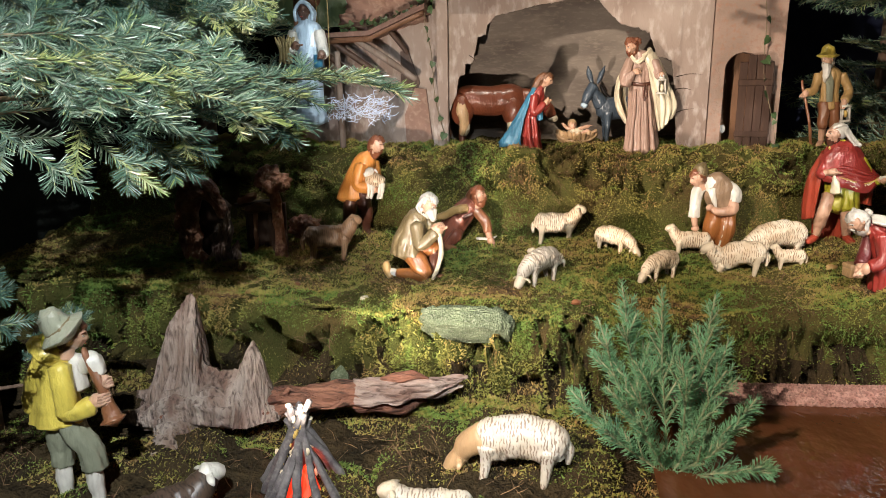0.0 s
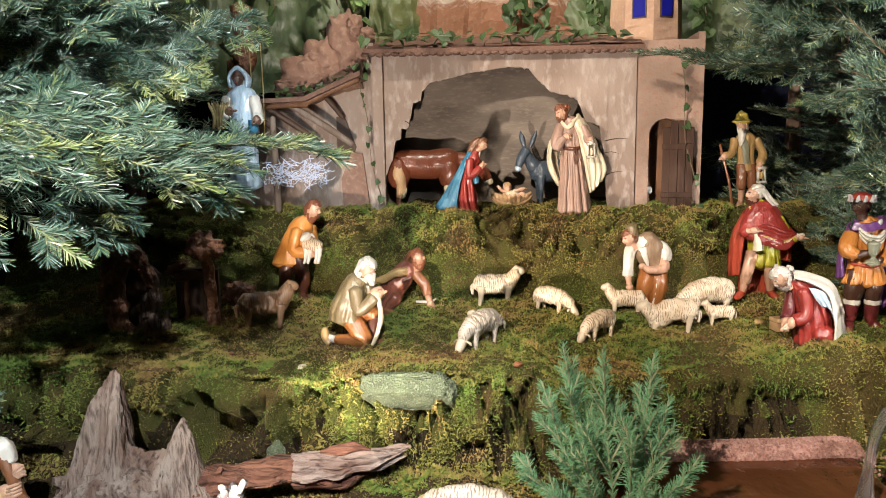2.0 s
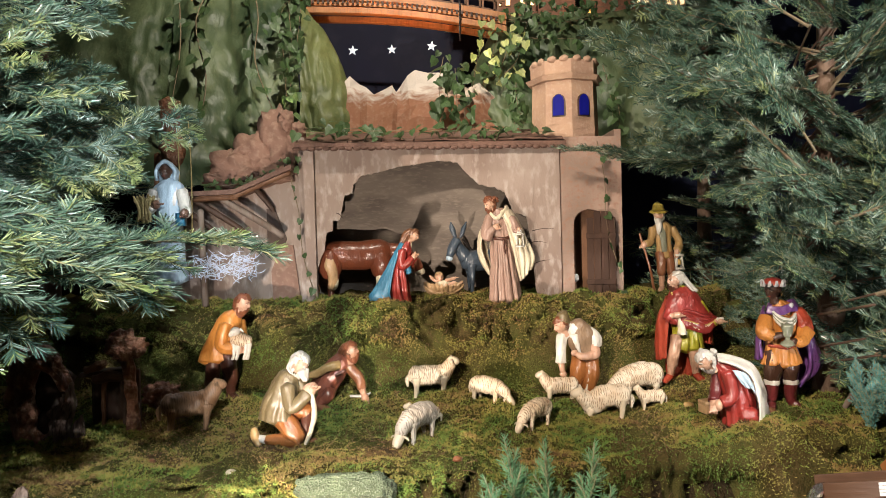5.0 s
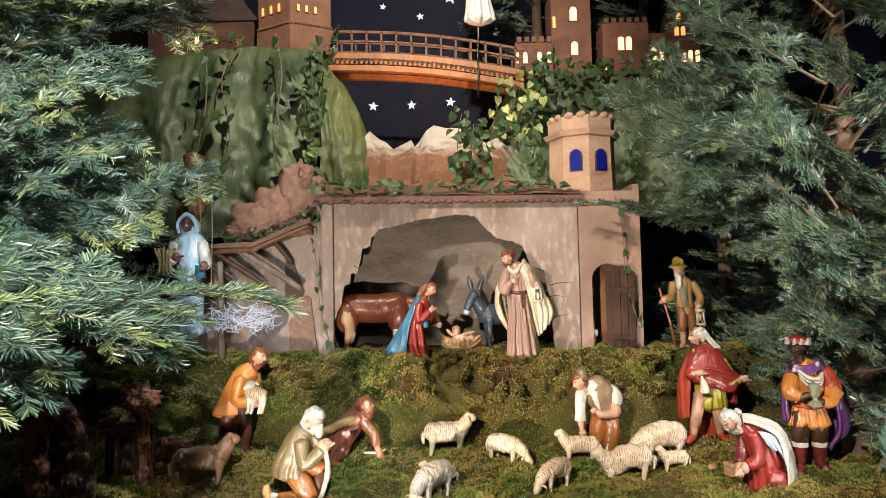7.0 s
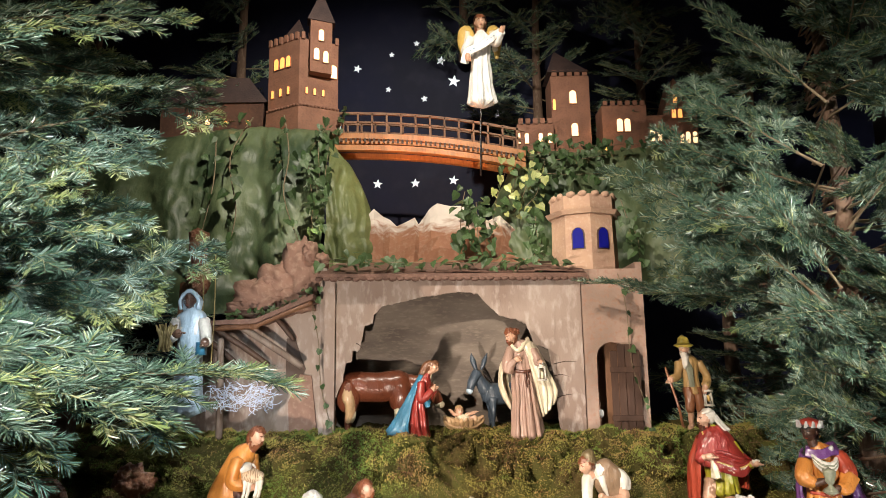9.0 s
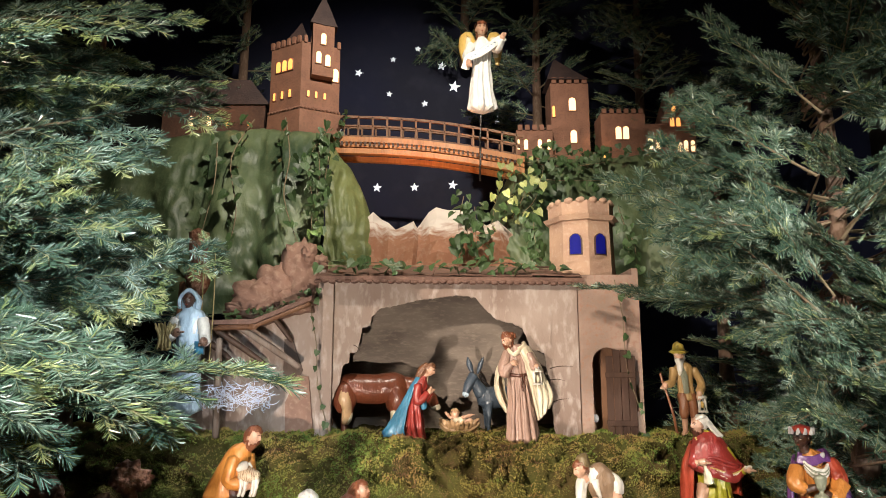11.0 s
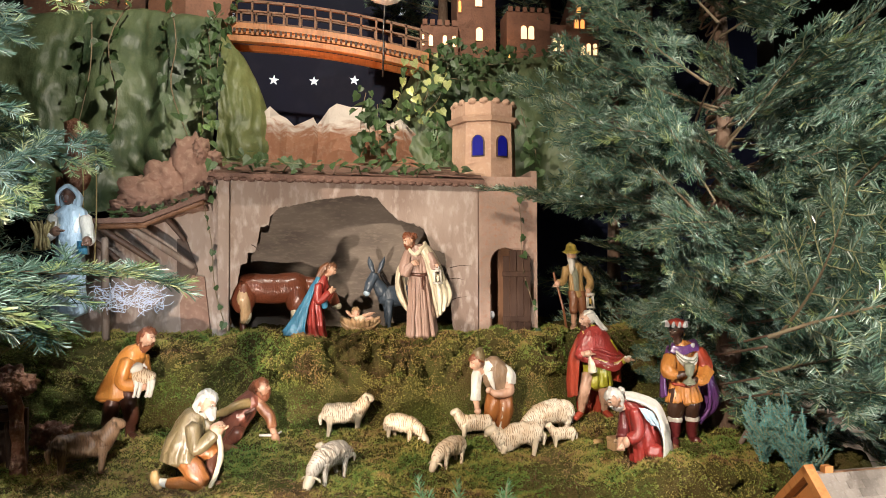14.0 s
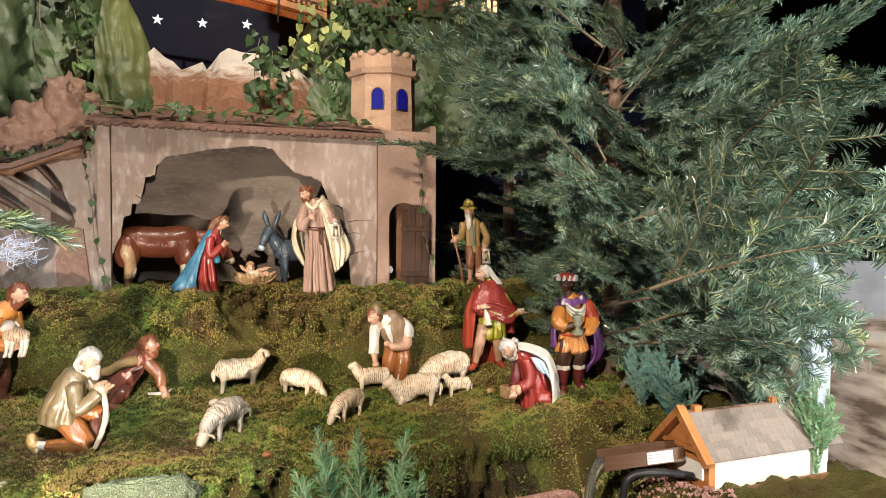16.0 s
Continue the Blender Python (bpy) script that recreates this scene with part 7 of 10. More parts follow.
for s in (-1, 1):
    c.tube([(s * 1.6, 2.0, 21), (s * 4.6, 2.6, 27.0), (s * 5.6, 2.6, 24.0), (s * 5.4, 2.4, 16.5)], [(1.0, 0.5), (1.9, 0.6), (2.0, 0.6), (0.7, 0.3)], "gold", 12, (4, 0.05, 0.08))
    c.tube([(s * 4.0, 1.9, 26.0), (s * 5.0, 1.9, 19.0)], [(0.9, 0.4), (0.8, 0.4)], "cream", 10)
c.arm((-3.2, -0.4, 22), (-5.0, -2.4, 17.6), (-4.6, -3.8, 15.0), 1.4, "bright")
c.arm((3.4, -0.4, 22), (5.0, -2.4, 19.8), (6.2, -3.6, 22.4), 1.4, "bright")
c.tube([(-5.6, -4.2, 12.0), (-4.4, -4.6, 15.6), (0.4, -4.8, 18.0), (4.8, -4.4, 21.6), (7.4, -4.0, 23.2)], [(0.15, 1.3), (0.15, 1.3), (0.15, 1.3), (0.15, 1.4), (0.15, 1.2)], "bright", 8, side=(0, 1, 0))
for i in range(8):
    u = i / 7
    p = Vector((-3.6, -4.95, 15.9)).lerp(Vector((4.0, -4.85, 20.9)), u)
    c.block(p, (0.75, 0.08, 0.22), "blue", Euler((0, -0.55, 0)).to_matrix())
c.head((0, -0.8, 27.6), 2.2, (0, -1, -0.15), "skin", "auburn", None, False, True)
c.tube([(-1.0, 0.5, -24), (-0.6, 0.5, -8), (-0.4, 0.4, 2)], [0.28, 0.28, 0.28], "black", 8)
statue(c, "statue", (0.141, 2.55, 2.500), "white-robed angel figure with gold wings on a thin rod", size=0.0123)


# ---- sheep ----
def sheep(name, at, turn, label, length=12.0, fleece="wool", pose_name="stand", face="fleece", size=1.0, neck=None):
    """A carved sheep that looks along +x, of body length in centimetres."""
    c, L = Carved(), length
    lift = {"stand": 0.48, "graze": 0.45, "kneel": 0.40, "lie": 0.22}[pose_name] * L
    h = lift + 0.06 * L
    front = h - (0.13 * L if pose_name == "kneel" else 0.02 * L if pose_name == "graze" else 0)
    start = len(c.v)
    arch = 0.10 * L if pose_name == "graze" else 0.03 * L
    c.tube([(-0.50 * L, 0, h - 0.03 * L - arch), (-0.37 * L, 0, h - 0.1 * arch), (-0.04 * L, 0, h + 0.4 * arch), (0.28 * L, 0, front), (0.46 * L, 0, front - 0.4 * arch)], [(0.10 * L, 0.10 * L), (0.205 * L, 0.250 * L), (0.210 * L, 0.245 * L), (0.195 * L, 0.250 * L), (0.12 * L, 0.15 * L)], fleece, 36, steps=20, side=(0, 1, 0))
    for i in range(start, len(c.v)):
        p = c.v[i]
        w = p.x + 0.35 * abs(p.y) - 0.25 * (p.z - h) + 0.55 * L * noise.noise(p * (4.5 / L))
        g = 0.013 * L * (abs(math.sin(w * 26.0 / L)) - 0.5) + 0.030 * L * noise.noise(p * (7.0 / L)) + 0.022 * L * noise.noise(p * (20.0 / L))
        off = Vector((0, p.y, p.z - h))
        if off.length > 1e-5:
            c.v[i] = p + off.normalized() * g
    if pose_name == "graze":
        hp, muzzle = (0.66 * L, 0, 0.24 * L), (0.80 * L, 0, 0.06 * L)
        c.tube([(0.38 * L, 0, front), (0.55 * L, 0, 0.40 * L), hp], [(0.19 * L, 0.19 * L), (0.155 * L, 0.155 * L), (0.10 * L, 0.10 * L)], neck or fleece, 16)
    else:
        up = {"stand": 0.90, "kneel": 0.58, "lie": 0.55}[pose_name] * L
        hp, muzzle = (0.53 * L, 0, up), (0.71 * L, 0, up - 0.06 * L)
        c.tube([(0.34 * L, 0, front + 0.04 * L), (0.48 * L, 0, (front + up) / 2 + 0.04 * L), hp], [(0.20 * L, 0.21 * L), (0.165 * L, 0.175 * L), (0.115 * L, 0.115 * L)], fleece, 16)
    hp, muzzle = Vector(hp), Vector(muzzle)
    d = (muzzle - hp).normalized()
    c.tube([hp - d * 0.04 * L, hp + d * 0.10 * L, muzzle], [0.112 * L, 0.108 * L, 0.074 * L], face, 16)
    for s in (-1, 1):
        e = hp + Vector((0, s * 0.08 * L, 0.03 * L))
        c.tube([e, e + Vector((-0.03 * L, s * 0.10 * L, -0.03 * L)), e + Vector((-0.02 * L, s * 0.15 * L, -0.08 * L))], [(0.035 * L, 0.02 * L), (0.045 * L, 0.02 * L), (0.015 * L, 0.01 * L)], face, 8)
        c.ball(hp + d * 0.11 * L + Vector((0, s * 0.075 * L, 0.02 * L)), 0.016 * L, "black", None, 8, 5)
        c.ball(muzzle + Vector((0.015 * L, s * 0.022 * L, 0)), 0.010 * L, "dark_brown", None, 6, 4)
    c.tube([(-0.48 * L, 0, h + 0.05 * L), (-0.58 * L, 0, h - 0.05 * L), (-0.57 * L, 0, h - 0.24 * L)], [0.05 * L, 0.06 * L, 0.03 * L], fleece, 10)
    for x in (-0.36, 0.32):
        for s in (-1, 1):
            y = s * 0.13 * L
            step = 0.05 * L * s
            if pose_name == "lie":
                c.tube([(x * L, y * 1.5, 0.14 * L), (x * L + 0.10 * L, y * 1.8, 0.07 * L), (x * L + 0.24 * L, y * 1.7, 0.04 * L)], [0.07 * L, 0.05 * L, 0.035 * L], face, 8)
            elif pose_name == "kneel" and x > 0:
                c.tube([(x * L, y, front - 0.10 * L), (x * L + 0.05 * L, y, 0.08 * L), (x * L - 0.14 * L, y, 0.03 * L)], [0.09 * L, 0.055 * L, 0.035 * L], face, 8)
            else:
                c.tube([(x * L, y, (h if x < 0 else front) - 0.02 * L), (x * L + step * 0.3, y, 0.26 * L), (x * L + step, y, 0.02 * L)], [(0.13 * L, 0.10 * L), (0.066 * L, 0.056 * L), 0.042 * L], fleece if pose_name == "graze" else face, 10)
                c.ball((x * L + step + 0.02 * L, y, 0.02 * L), (0.05 * L, 0.04 * L, 0.03 * L), "dark_brown", None, 8, 5)
    return c.make("sheep", (at[0], at[1], gz(*at[:2]) - 0.003 if len(at) < 3 else at[2]), label, "sheep statue", 0.01 * size, turn, "flock of carved sheep")


sheep("sheep", (-0.018, 1.775), 8, "white carved sheep standing with its head raised", 10.6)
sheep("sheep", (0.128, 1.715), -35, "white carved sheep grazing, seen from its rump", 9.0, pose_name="graze")
sheep("sheep", (-0.050, 1.520), 235, "greyish carved sheep grazing on the moss", 10.6, "wool_grey", "graze")
sheep("sheep", (-0.035, 1.62), 170, "small white carved sheep lying behind another", 7.0, pose_name="lie")
sheep("sheep", (0.225, 1.555), 222, "white carved sheep grazing near the terrace edge", 8.6, pose_name="graze")
sheep("sheep", (0.400, 1.605), 180, "white carved ewe kneeling on its forelegs", 11.2, pose_name="kneel")
sheep("sheep", (0.318, 1.735), 176, "white carved sheep under the shepherd's hand", 8.6)
sheep("sheep", (0.508, 1.690), 200, "large white carved ewe with its head lowered", 12.4, pose_name="graze")
sheep("sheep", (0.518, 1.620), 182, "small carved lamb beside the ewe", 6.2)
sheep("sheep", (-0.578, 1.570), 28, "brown carved sheep looking up the slope", 11.4, "wool_brown", face="wool_brown")
sheep("sheep", (-0.062, 0.965), 178, "large white carved sheep with a tan neck grazing by the fire", 14.0, "wool_pure", "graze", "tan_fleece", neck="tan_fleece")
sheep("sheep", (-0.175, 0.845), 185, "white carved sheep at the front edge", 11.0, "wool_pure", "lie")
sheep("sheep", (-0.541, 0.742), 53, "brown carved sheep with a white head lying near the fire", 13.0, "wool_dark", "lie", "white")

# ---- firs ----
def needle_cloud(twigs, spacing, length, width, rng, up=0.35, spread=58, whorl=False, scatter=0.5):
    """Needles on straight twigs (a, b): arrays of corners, four a needle."""
    P, D, S = [], [], []
    for a, b in twigs:
        a, b = np.array(a), np.array(b)
        d = b - a
        L = np.linalg.norm(d)
        d = d / L
        n = max(4, int(L / spacing))
        u = (np.arange(n) + rng.random(n)) / n
        side = np.cross(d, (0, 0, 1.0))
        side /= np.linalg.norm(side) + 1e-9
        nup = np.cross(side, d)
        ang = np.radians(spread) * (1 - 0.45 * u ** 3) + rng.normal(0, 0.14 if whorl else 0.07, n)
        if whorl:
            rollv = rng.random(n) * 2 * np.pi
        else:
            rollv = np.where(rng.random(n) < 0.5, 0, np.pi) + rng.normal(up, scatter, n)
            flip = np.abs(rollv) > np.pi / 2
            rollv = np.where(flip, 2 * np.pi - rollv, rollv)
            over = rng.random(n) < 0.30
            rollv = np.where(over, rng.normal(np.pi / 2, 0.45, n), rollv)
            ang = np.where(over, ang * 0.62, ang)
        out = side[None] * np.cos(rollv)[:, None] + nup[None] * np.sin(rollv)[:, None]
        dirs = d[None] * np.cos(ang)[:, None] + out * np.sin(ang)[:, None]
        P.append(a[None] + d[None] * (u * L)[:, None])
        D.append(dirs * (length * (0.75 + 0.4 * rng.random(n)) * (1 - 0.35 * u ** 4))[:, None])
        w = np.cross(dirs, nup[None] + rng.normal(0, 0.5, (n, 3)))
        S.append(w / (np.linalg.norm(w, axis=1)[:, None] + 1e-9) * width)
    P, D, S = (np.concatenate(q) for q in (P, D, S))
    bend = np.array((0, 0, -0.08)) * np.linalg.norm(D, axis=1)[:, None]
    quad = np.stack([P - S * 0.45, P + D + bend - S * 0.32, P + D + bend + S * 0.32, P + S * 0.45], 1)
    return quad.reshape(-1, 3)


def fast_mesh(name, verts, quads, mats, index):
    me = bpy.data.meshes.new(name)
    me.vertices.add(len(verts))
    me.vertices.foreach_set("co", np.asarray(verts, dtype=np.float32).ravel())
    me.loops.add(quads.size)
    me.loops.foreach_set("vertex_index", quads.astype(np.int32).ravel())
    me.polygons.add(len(quads))
    me.polygons.foreach_set("loop_start", np.arange(0, quads.size, 4, dtype=np.int32))
    me.polygons.foreach_set("material_index", np.asarray(index, dtype=np.int32))
    for m in mats:
        me.materials.append(m)
    me.update(calc_edges=True)
    return me


def bough(seed, size, rng, droop=0.05, hang=0.07):
    """A flat fir bough along x in metres: twigs (a, b, share of young growth) and wood (a, b, radius)."""
    n = 14
    axis = [np.array((t * size, 0.05 * size * math.sin(3 * t + seed), size * (0.07 * t - droop * 1.5 * t ** 3))) for t in np.linspace(0, 1, n + 1)]
    twigs, stems = [], []
    for i, (a, b) in enumerate(zip(axis, axis[1:])):
        stems.append((a, b, 0.0036 * (1.25 - i / n)))
        if i > 1:
            twigs.append((a, b, 0.3 if i > n - 3 else 0.0))
    pairs = max(5, int(size * 0.84 / 0.078))
    for k in range(pairs):
        for s in (-1, 1):
            u = 0.16 + 0.80 * (k + rng.uniform(0.1, 0.9) * 0.8) / pairs
            j = min(n - 1, int(u * n))
            base = axis[j] + (axis[j + 1] - axis[j]) * (u * n - j)
            reach = size * (0.42 * (1 - u) * min(1, 0.45 + 1.6 * u) + 0.05) * rng.uniform(0.75, 1.15) + 0.03
            ang = math.radians(rng.uniform(46, 62)) * s
            lift = rng.normal(0.0, 0.09)
            pts = [base]
            for q in range(3):
                d = np.array((math.cos(ang), math.sin(ang), lift))
                pts.append(pts[-1] + d / np.linalg.norm(d) * reach / 3)
                ang *= 0.86
                lift -= hang
            for q in range(3):
                twigs.append((pts[q], pts[q + 1], 0.45 if q == 2 else 0.04))
                stems.append((pts[q], pts[q + 1], 0.0017 - 0.0003 * q))
            m = int(reach / 0.078)
            for i in range(1, m + 1):
                for s2 in (-1, 1):
                    v = (i - 0.3 * rng.random()) / (m + 0.6) * 2.999
                    q = int(v)
                    b2 = pts[q] + (pts[q + 1] - pts[q]) * (v - q)
                    a2 = ang / 0.86 ** (3 - q) + s2 * math.radians(rng.uniform(34, 46))
                    r2 = 0.36 * reach * (1 - v / 3) * rng.uniform(0.7, 1.25) + 0.026
                    t2 = b2 + np.array((math.cos(a2), math.sin(a2), rng.normal(0.0, 0.09))) * r2
                    twigs.append((b2, t2, 0.22))
                    stems.append((b2, t2, 0.0010))
    return twigs, stems


def bough_mesh(name, seed, size, mats, young=0.3, spacing=0.00095, length=0.0215, width=0.0021, up=0.18, spread=62, scatter=0.20, hang=0.06, droop=0.05):
    rng = np.random.default_rng(seed)
    twigs, stems = bough(seed, size, rng, droop, hang)
    clouds, index = [], []
    for a, b, share in twigs:
        fresh = rng.random() < share * young * 2
        cloud = needle_cloud([(a, b)], spacing, length * (1.0 if not fresh else 0.86), width, rng, up, spread, False, scatter)
        clouds.append(cloud)
        nq = len(cloud) // 4
        index.append(np.where(rng.random(nq) < (0.85 if fresh else 0.05), 1, 0))
    need = np.concatenate(clouds)
    nq = len(need) // 4
    verts, quads, index = [need], [np.arange(nq * 4).reshape(-1, 4)], [np.concatenate(index)]
    start = nq * 4
    for a, b, r in stems:
        d = (b - a) / np.linalg.norm(b - a)
        s = np.cross(d, (0, 0, 1.0))
        s /= np.linalg.norm(s)
        u = np.cross(s, d)
        ring = [s * math.cos(q) + u * math.sin(q) for q in (0.5, 2.07, 3.64, 5.21)]
        verts.append(np.array([a + v * r for v in ring] + [b + v * r * 0.8 for v in ring]))
        quads.append(np.array([(i, (i + 1) % 4, 4 + (i + 1) % 4, 4 + i) for i in range(4)]) + start)
        index.append(np.full(4, 2 if r > 0.0018 else 3))
        start += 8
    return fast_mesh(name, np.concatenate(verts), np.concatenate(quads), mats, np.concatenate(index))


FIR = [M["needle"], M["needle_l"], M["twig"], M["shoot"]]
BOUGH_SIZE = [0.26, 0.32, 0.40, 0.48, 0.56, 0.66]
BOUGH = [bough_mesh("bough", 11 + i, s, FIR, young=0.12) for i, s in enumerate(BOUGH_SIZE)]
FAR = [bough_mesh("bough", 71 + i, s, FIR, young=0.1, spacing=0.0022, width=0.0028) for i, s in enumerate(BOUGH_SIZE)]
NEAR = [bough_mesh("bough", 31 + i, s, FIR, young=0.45, length=0.026, width=0.0018, spacing=0.00085, up=0.24, spread=52, scatter=0.26, hang=0.18, droop=0.05) for i, s in enumerate((0.40, 0.58))]
BRUSH = [bough_mesh("bough", 51 + i, s, FIR, young=0.45, length=0.021, width=0.0019, spacing=0.00092, up=0.18, spread=58, scatter=0.22) for i, s in enumerate(BOUGH_SIZE)]


TRUNKS = {}


def limb(tree, base):
    """Wood that joins the foot of a bough to its trunk."""
    if tree.name not in TRUNKS:
        return
    a, b = (Vector(p) for p in TRUNKS[tree.name])
    u = min(1.0, max(0.02, (base.z - 0.06 - a.z) / (b.z - a.z)))
    root = a + (b - a) * u
    if (root - base).length < 0.05:
        return
    mid = (root + base) / 2 + Vector((0, 0.10, -0.03))
    o = tree.matrix_world.translation
    c = Carved().tube([root - o, mid - o, base - o], [0.0040, 0.0030, 0.0024], M["bark"], 7, rag=0.2, steps=4)
    mesh_from("limb", c.v, c.f, c.mats, c.i, tree)


def place_bough(tree, base, tip, roll=0.0, mesh=None, name="branch", lean=0.75, kind=None):
    """lean: how far the flat of the spray is turned to the visitors."""
    base, tip = Vector(base), Vector(tip)
    d = tip - base
    L = d.length
    if mesh is None:
        k = min(range(len(BOUGH_SIZE)), key=lambda i: abs(BOUGH_SIZE[i] - L))
        mesh, size = (kind or BOUGH)[k], BOUGH_SIZE[k]
    else:
        mesh, size = mesh
    limb(tree, base)
    x, y, z = spray_axes(base, tip, lean)
    m = Matrix((x, y, z)).transposed().to_4x4()
    ob = new(name, mesh)
    ob.parent = tree
    ob.matrix_world = Matrix.Translation(base) @ m @ pose(0, 0, 0, roll, 0, 0) @ Matrix.Scale(L / size, 4)
    return ob


def bound(table, w):
    """The value at w of a table of (w, u), straight between its rows."""
    for (w0, u0), (w1, u1) in zip(table, table[1:]):
        if w0 <= w <= w1:
            return u0 + (u1 - u0) * (w - w0) / (w1 - w0)
    return table[0][1] if w < table[0][0] else table[-1][1]


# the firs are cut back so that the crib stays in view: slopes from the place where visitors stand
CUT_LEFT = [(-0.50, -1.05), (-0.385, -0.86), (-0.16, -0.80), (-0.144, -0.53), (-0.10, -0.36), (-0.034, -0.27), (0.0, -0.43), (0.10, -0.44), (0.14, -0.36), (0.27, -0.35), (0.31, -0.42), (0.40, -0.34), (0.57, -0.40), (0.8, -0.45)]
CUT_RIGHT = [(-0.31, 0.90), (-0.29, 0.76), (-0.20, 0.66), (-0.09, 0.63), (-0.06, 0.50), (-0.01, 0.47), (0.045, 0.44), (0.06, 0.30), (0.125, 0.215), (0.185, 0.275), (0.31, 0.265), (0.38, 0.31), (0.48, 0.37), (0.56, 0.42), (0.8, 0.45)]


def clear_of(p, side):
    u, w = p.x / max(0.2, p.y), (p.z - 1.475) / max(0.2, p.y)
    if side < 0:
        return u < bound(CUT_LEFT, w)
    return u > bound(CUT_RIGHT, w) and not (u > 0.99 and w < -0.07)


def spray_axes(base, tip, lean):
    x = (tip - base).normalized()
    up = Vector((0.25 * math.sin(base.x * 91 + base.z * 37), -lean + 0.3 * math.sin(base.z * 53 + tip.x * 71), 0.75))
    z = (up - x * x.dot(up)).normalized()
    return x, z.cross(x), z


def trunk(tree, pts, r0, r1):
    c = Carved().tube(pts, [r0 + (r1 - r0) * i / (len(pts) - 1) for i in range(len(pts))], M["bark"], 14, rag=0.15, steps=5)
    return mesh_from("trunk", c.v, c.f, c.mats, c.i, tree)


def grow(tree, foot, top, count, reach, rng, side, arc, low=0.0, kind=None):
    """Boughs all round the side of the trunk that the arc (degrees) names, longest below, kept within the cut."""
    made, tries = 0, 0
    foot, top = Vector(foot), Vector(top)
    while made < count and tries < count * 30:
        tries += 1
        u = low + (1 - low) * rng.random()
        base = foot + (top - foot) * u
        a = radians(rng.uniform(*arc))
        L = reach * (1 - 0.55 * u) * rng.uniform(0.55, 1.1)
        rise = rng.uniform(-0.22, 0.30)
        d = Vector((math.cos(a), math.sin(a), rise)).normalized()
        tip = base + d * L
        wing = spray_axes(base, tip, 0.75)[1] * L
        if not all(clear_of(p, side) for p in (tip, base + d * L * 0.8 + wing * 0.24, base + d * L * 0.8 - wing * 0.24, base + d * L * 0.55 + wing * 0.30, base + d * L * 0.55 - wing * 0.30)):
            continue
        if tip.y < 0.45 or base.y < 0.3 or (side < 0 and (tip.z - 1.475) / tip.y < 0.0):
            continue
        place_bough(tree, base, tip, rng.uniform(-25, 25), kind=kind, lean=rng.uniform(0.7, 1.8))
        made += 1
    return made


rng = random.Random(5)
fir_r = thing("fir_tree", (0.95, 1.62, 1.03), "dense dark green fir with flat sprays beside the kings", "tree")
trunk(fir_r, [(0, 0, 0), (-0.02, -0.06, 0.25), (-0.02, -0.04, 0.45), (0.03, 0.03, 0.9), (0.05, 0.1, 1.6)], 0.034, 0.014)
bpy.context.view_layer.update()
TRUNKS[fir_r.name] = ((0.95, 1.62, 1.03), (0.98, 1.66, 2.63))
for base, tip, roll in (((0.82, 1.45, 1.57), (0.375, 1.90, 1.700), 0), ((0.80, 1.42, 1.56), (0.44, 1.76, 2.00), 5), ((0.80, 1.40, 1.62), (0.64, 1.40, 1.87), 15),
                        ((0.84, 1.25, 1.34), (0.774, 0.955, 1.60), 20), ((0.92, 1.15, 1.40), (0.852, 0.80, 1.64), 10), ((0.74, 1.13, 1.33), (0.95, 0.72, 1.49), -15), ((0.84, 1.38, 1.45), (0.70, 1.20, 1.45), 0), ((0.84, 1.40, 1.75), (0.86, 1.10, 1.93), 10),
                        ((0.82, 1.55, 1.62), (0.580, 1.76, 1.665), 0), ((0.86, 1.50, 1.56), (0.690, 1.64, 1.575), 5), ((0.90, 1.30, 1.55), (0.92, 0.87, 1.73), 0), ((0.90, 1.35, 1.20), (0.87, 0.95, 1.27), 5), ((0.84, 1.40, 1.36), (0.66, 1.30, 1.40), 25), ((0.82, 1.42, 1.75), (0.55, 1.62, 1.85), 0), ((0.82, 1.44, 1.9), (0.58, 1.60, 2.15), 0),
                        ((0.80, 1.36, 1.46), (0.98, 1.02, 1.55), 15), ((0.85, 1.32, 1.24), (1.05, 0.95, 1.33), 0), ((0.95, 1.25, 1.18), (1.12, 0.98, 1.25), 10), ((0.85, 1.45, 2.05), (0.62, 1.55, 2.35), 0)):
    place_bough(fir_r, base, tip, roll, lean=0.2 if tip[0] < 0.40 else 0.6 if tip[0] < 0.45 else 1.1)
for base, tip in (((1.30, 1.45, 1.45), (0.80, 1.18, 1.37)), ((1.36, 1.42, 1.38), (0.95, 1.12, 1.31)), ((1.42, 1.45, 1.50), (1.00, 1.15, 1.44)), ((1.22, 1.50, 1.32), (0.86, 1.30, 1.25)), ((1.46, 1.42, 1.34), (1.12, 1.15, 1.28)),
                  ((1.15, 1.45, 1.42), (0.73, 1.25, 1.43)), ((1.22, 1.52, 1.80), (1.25, 1.05, 1.75)), ((1.24, 1.52, 1.88), (1.30, 1.10, 1.95)), ((1.12, 1.50, 1.80), (1.15, 1.00, 1.90)), ((1.30, 1.55, 1.72), (1.42, 1.20, 1.80)), ((1.10, 1.50, 1.95), (1.20, 1.10, 2.10)), ((1.40, 1.40, 1.56), (1.06, 1.05, 1.52)), ((1.34, 1.46, 1.28), (1.02, 1.22, 1.23)), ((1.20, 1.52, 1.46), (0.78, 1.42, 1.33))):
    place_bough(fir_r, base, tip, rng.uniform(-15, 15), lean=1.3)
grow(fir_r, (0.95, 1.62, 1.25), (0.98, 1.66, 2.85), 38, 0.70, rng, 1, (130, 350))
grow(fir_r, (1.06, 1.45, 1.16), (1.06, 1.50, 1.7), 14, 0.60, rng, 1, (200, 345))
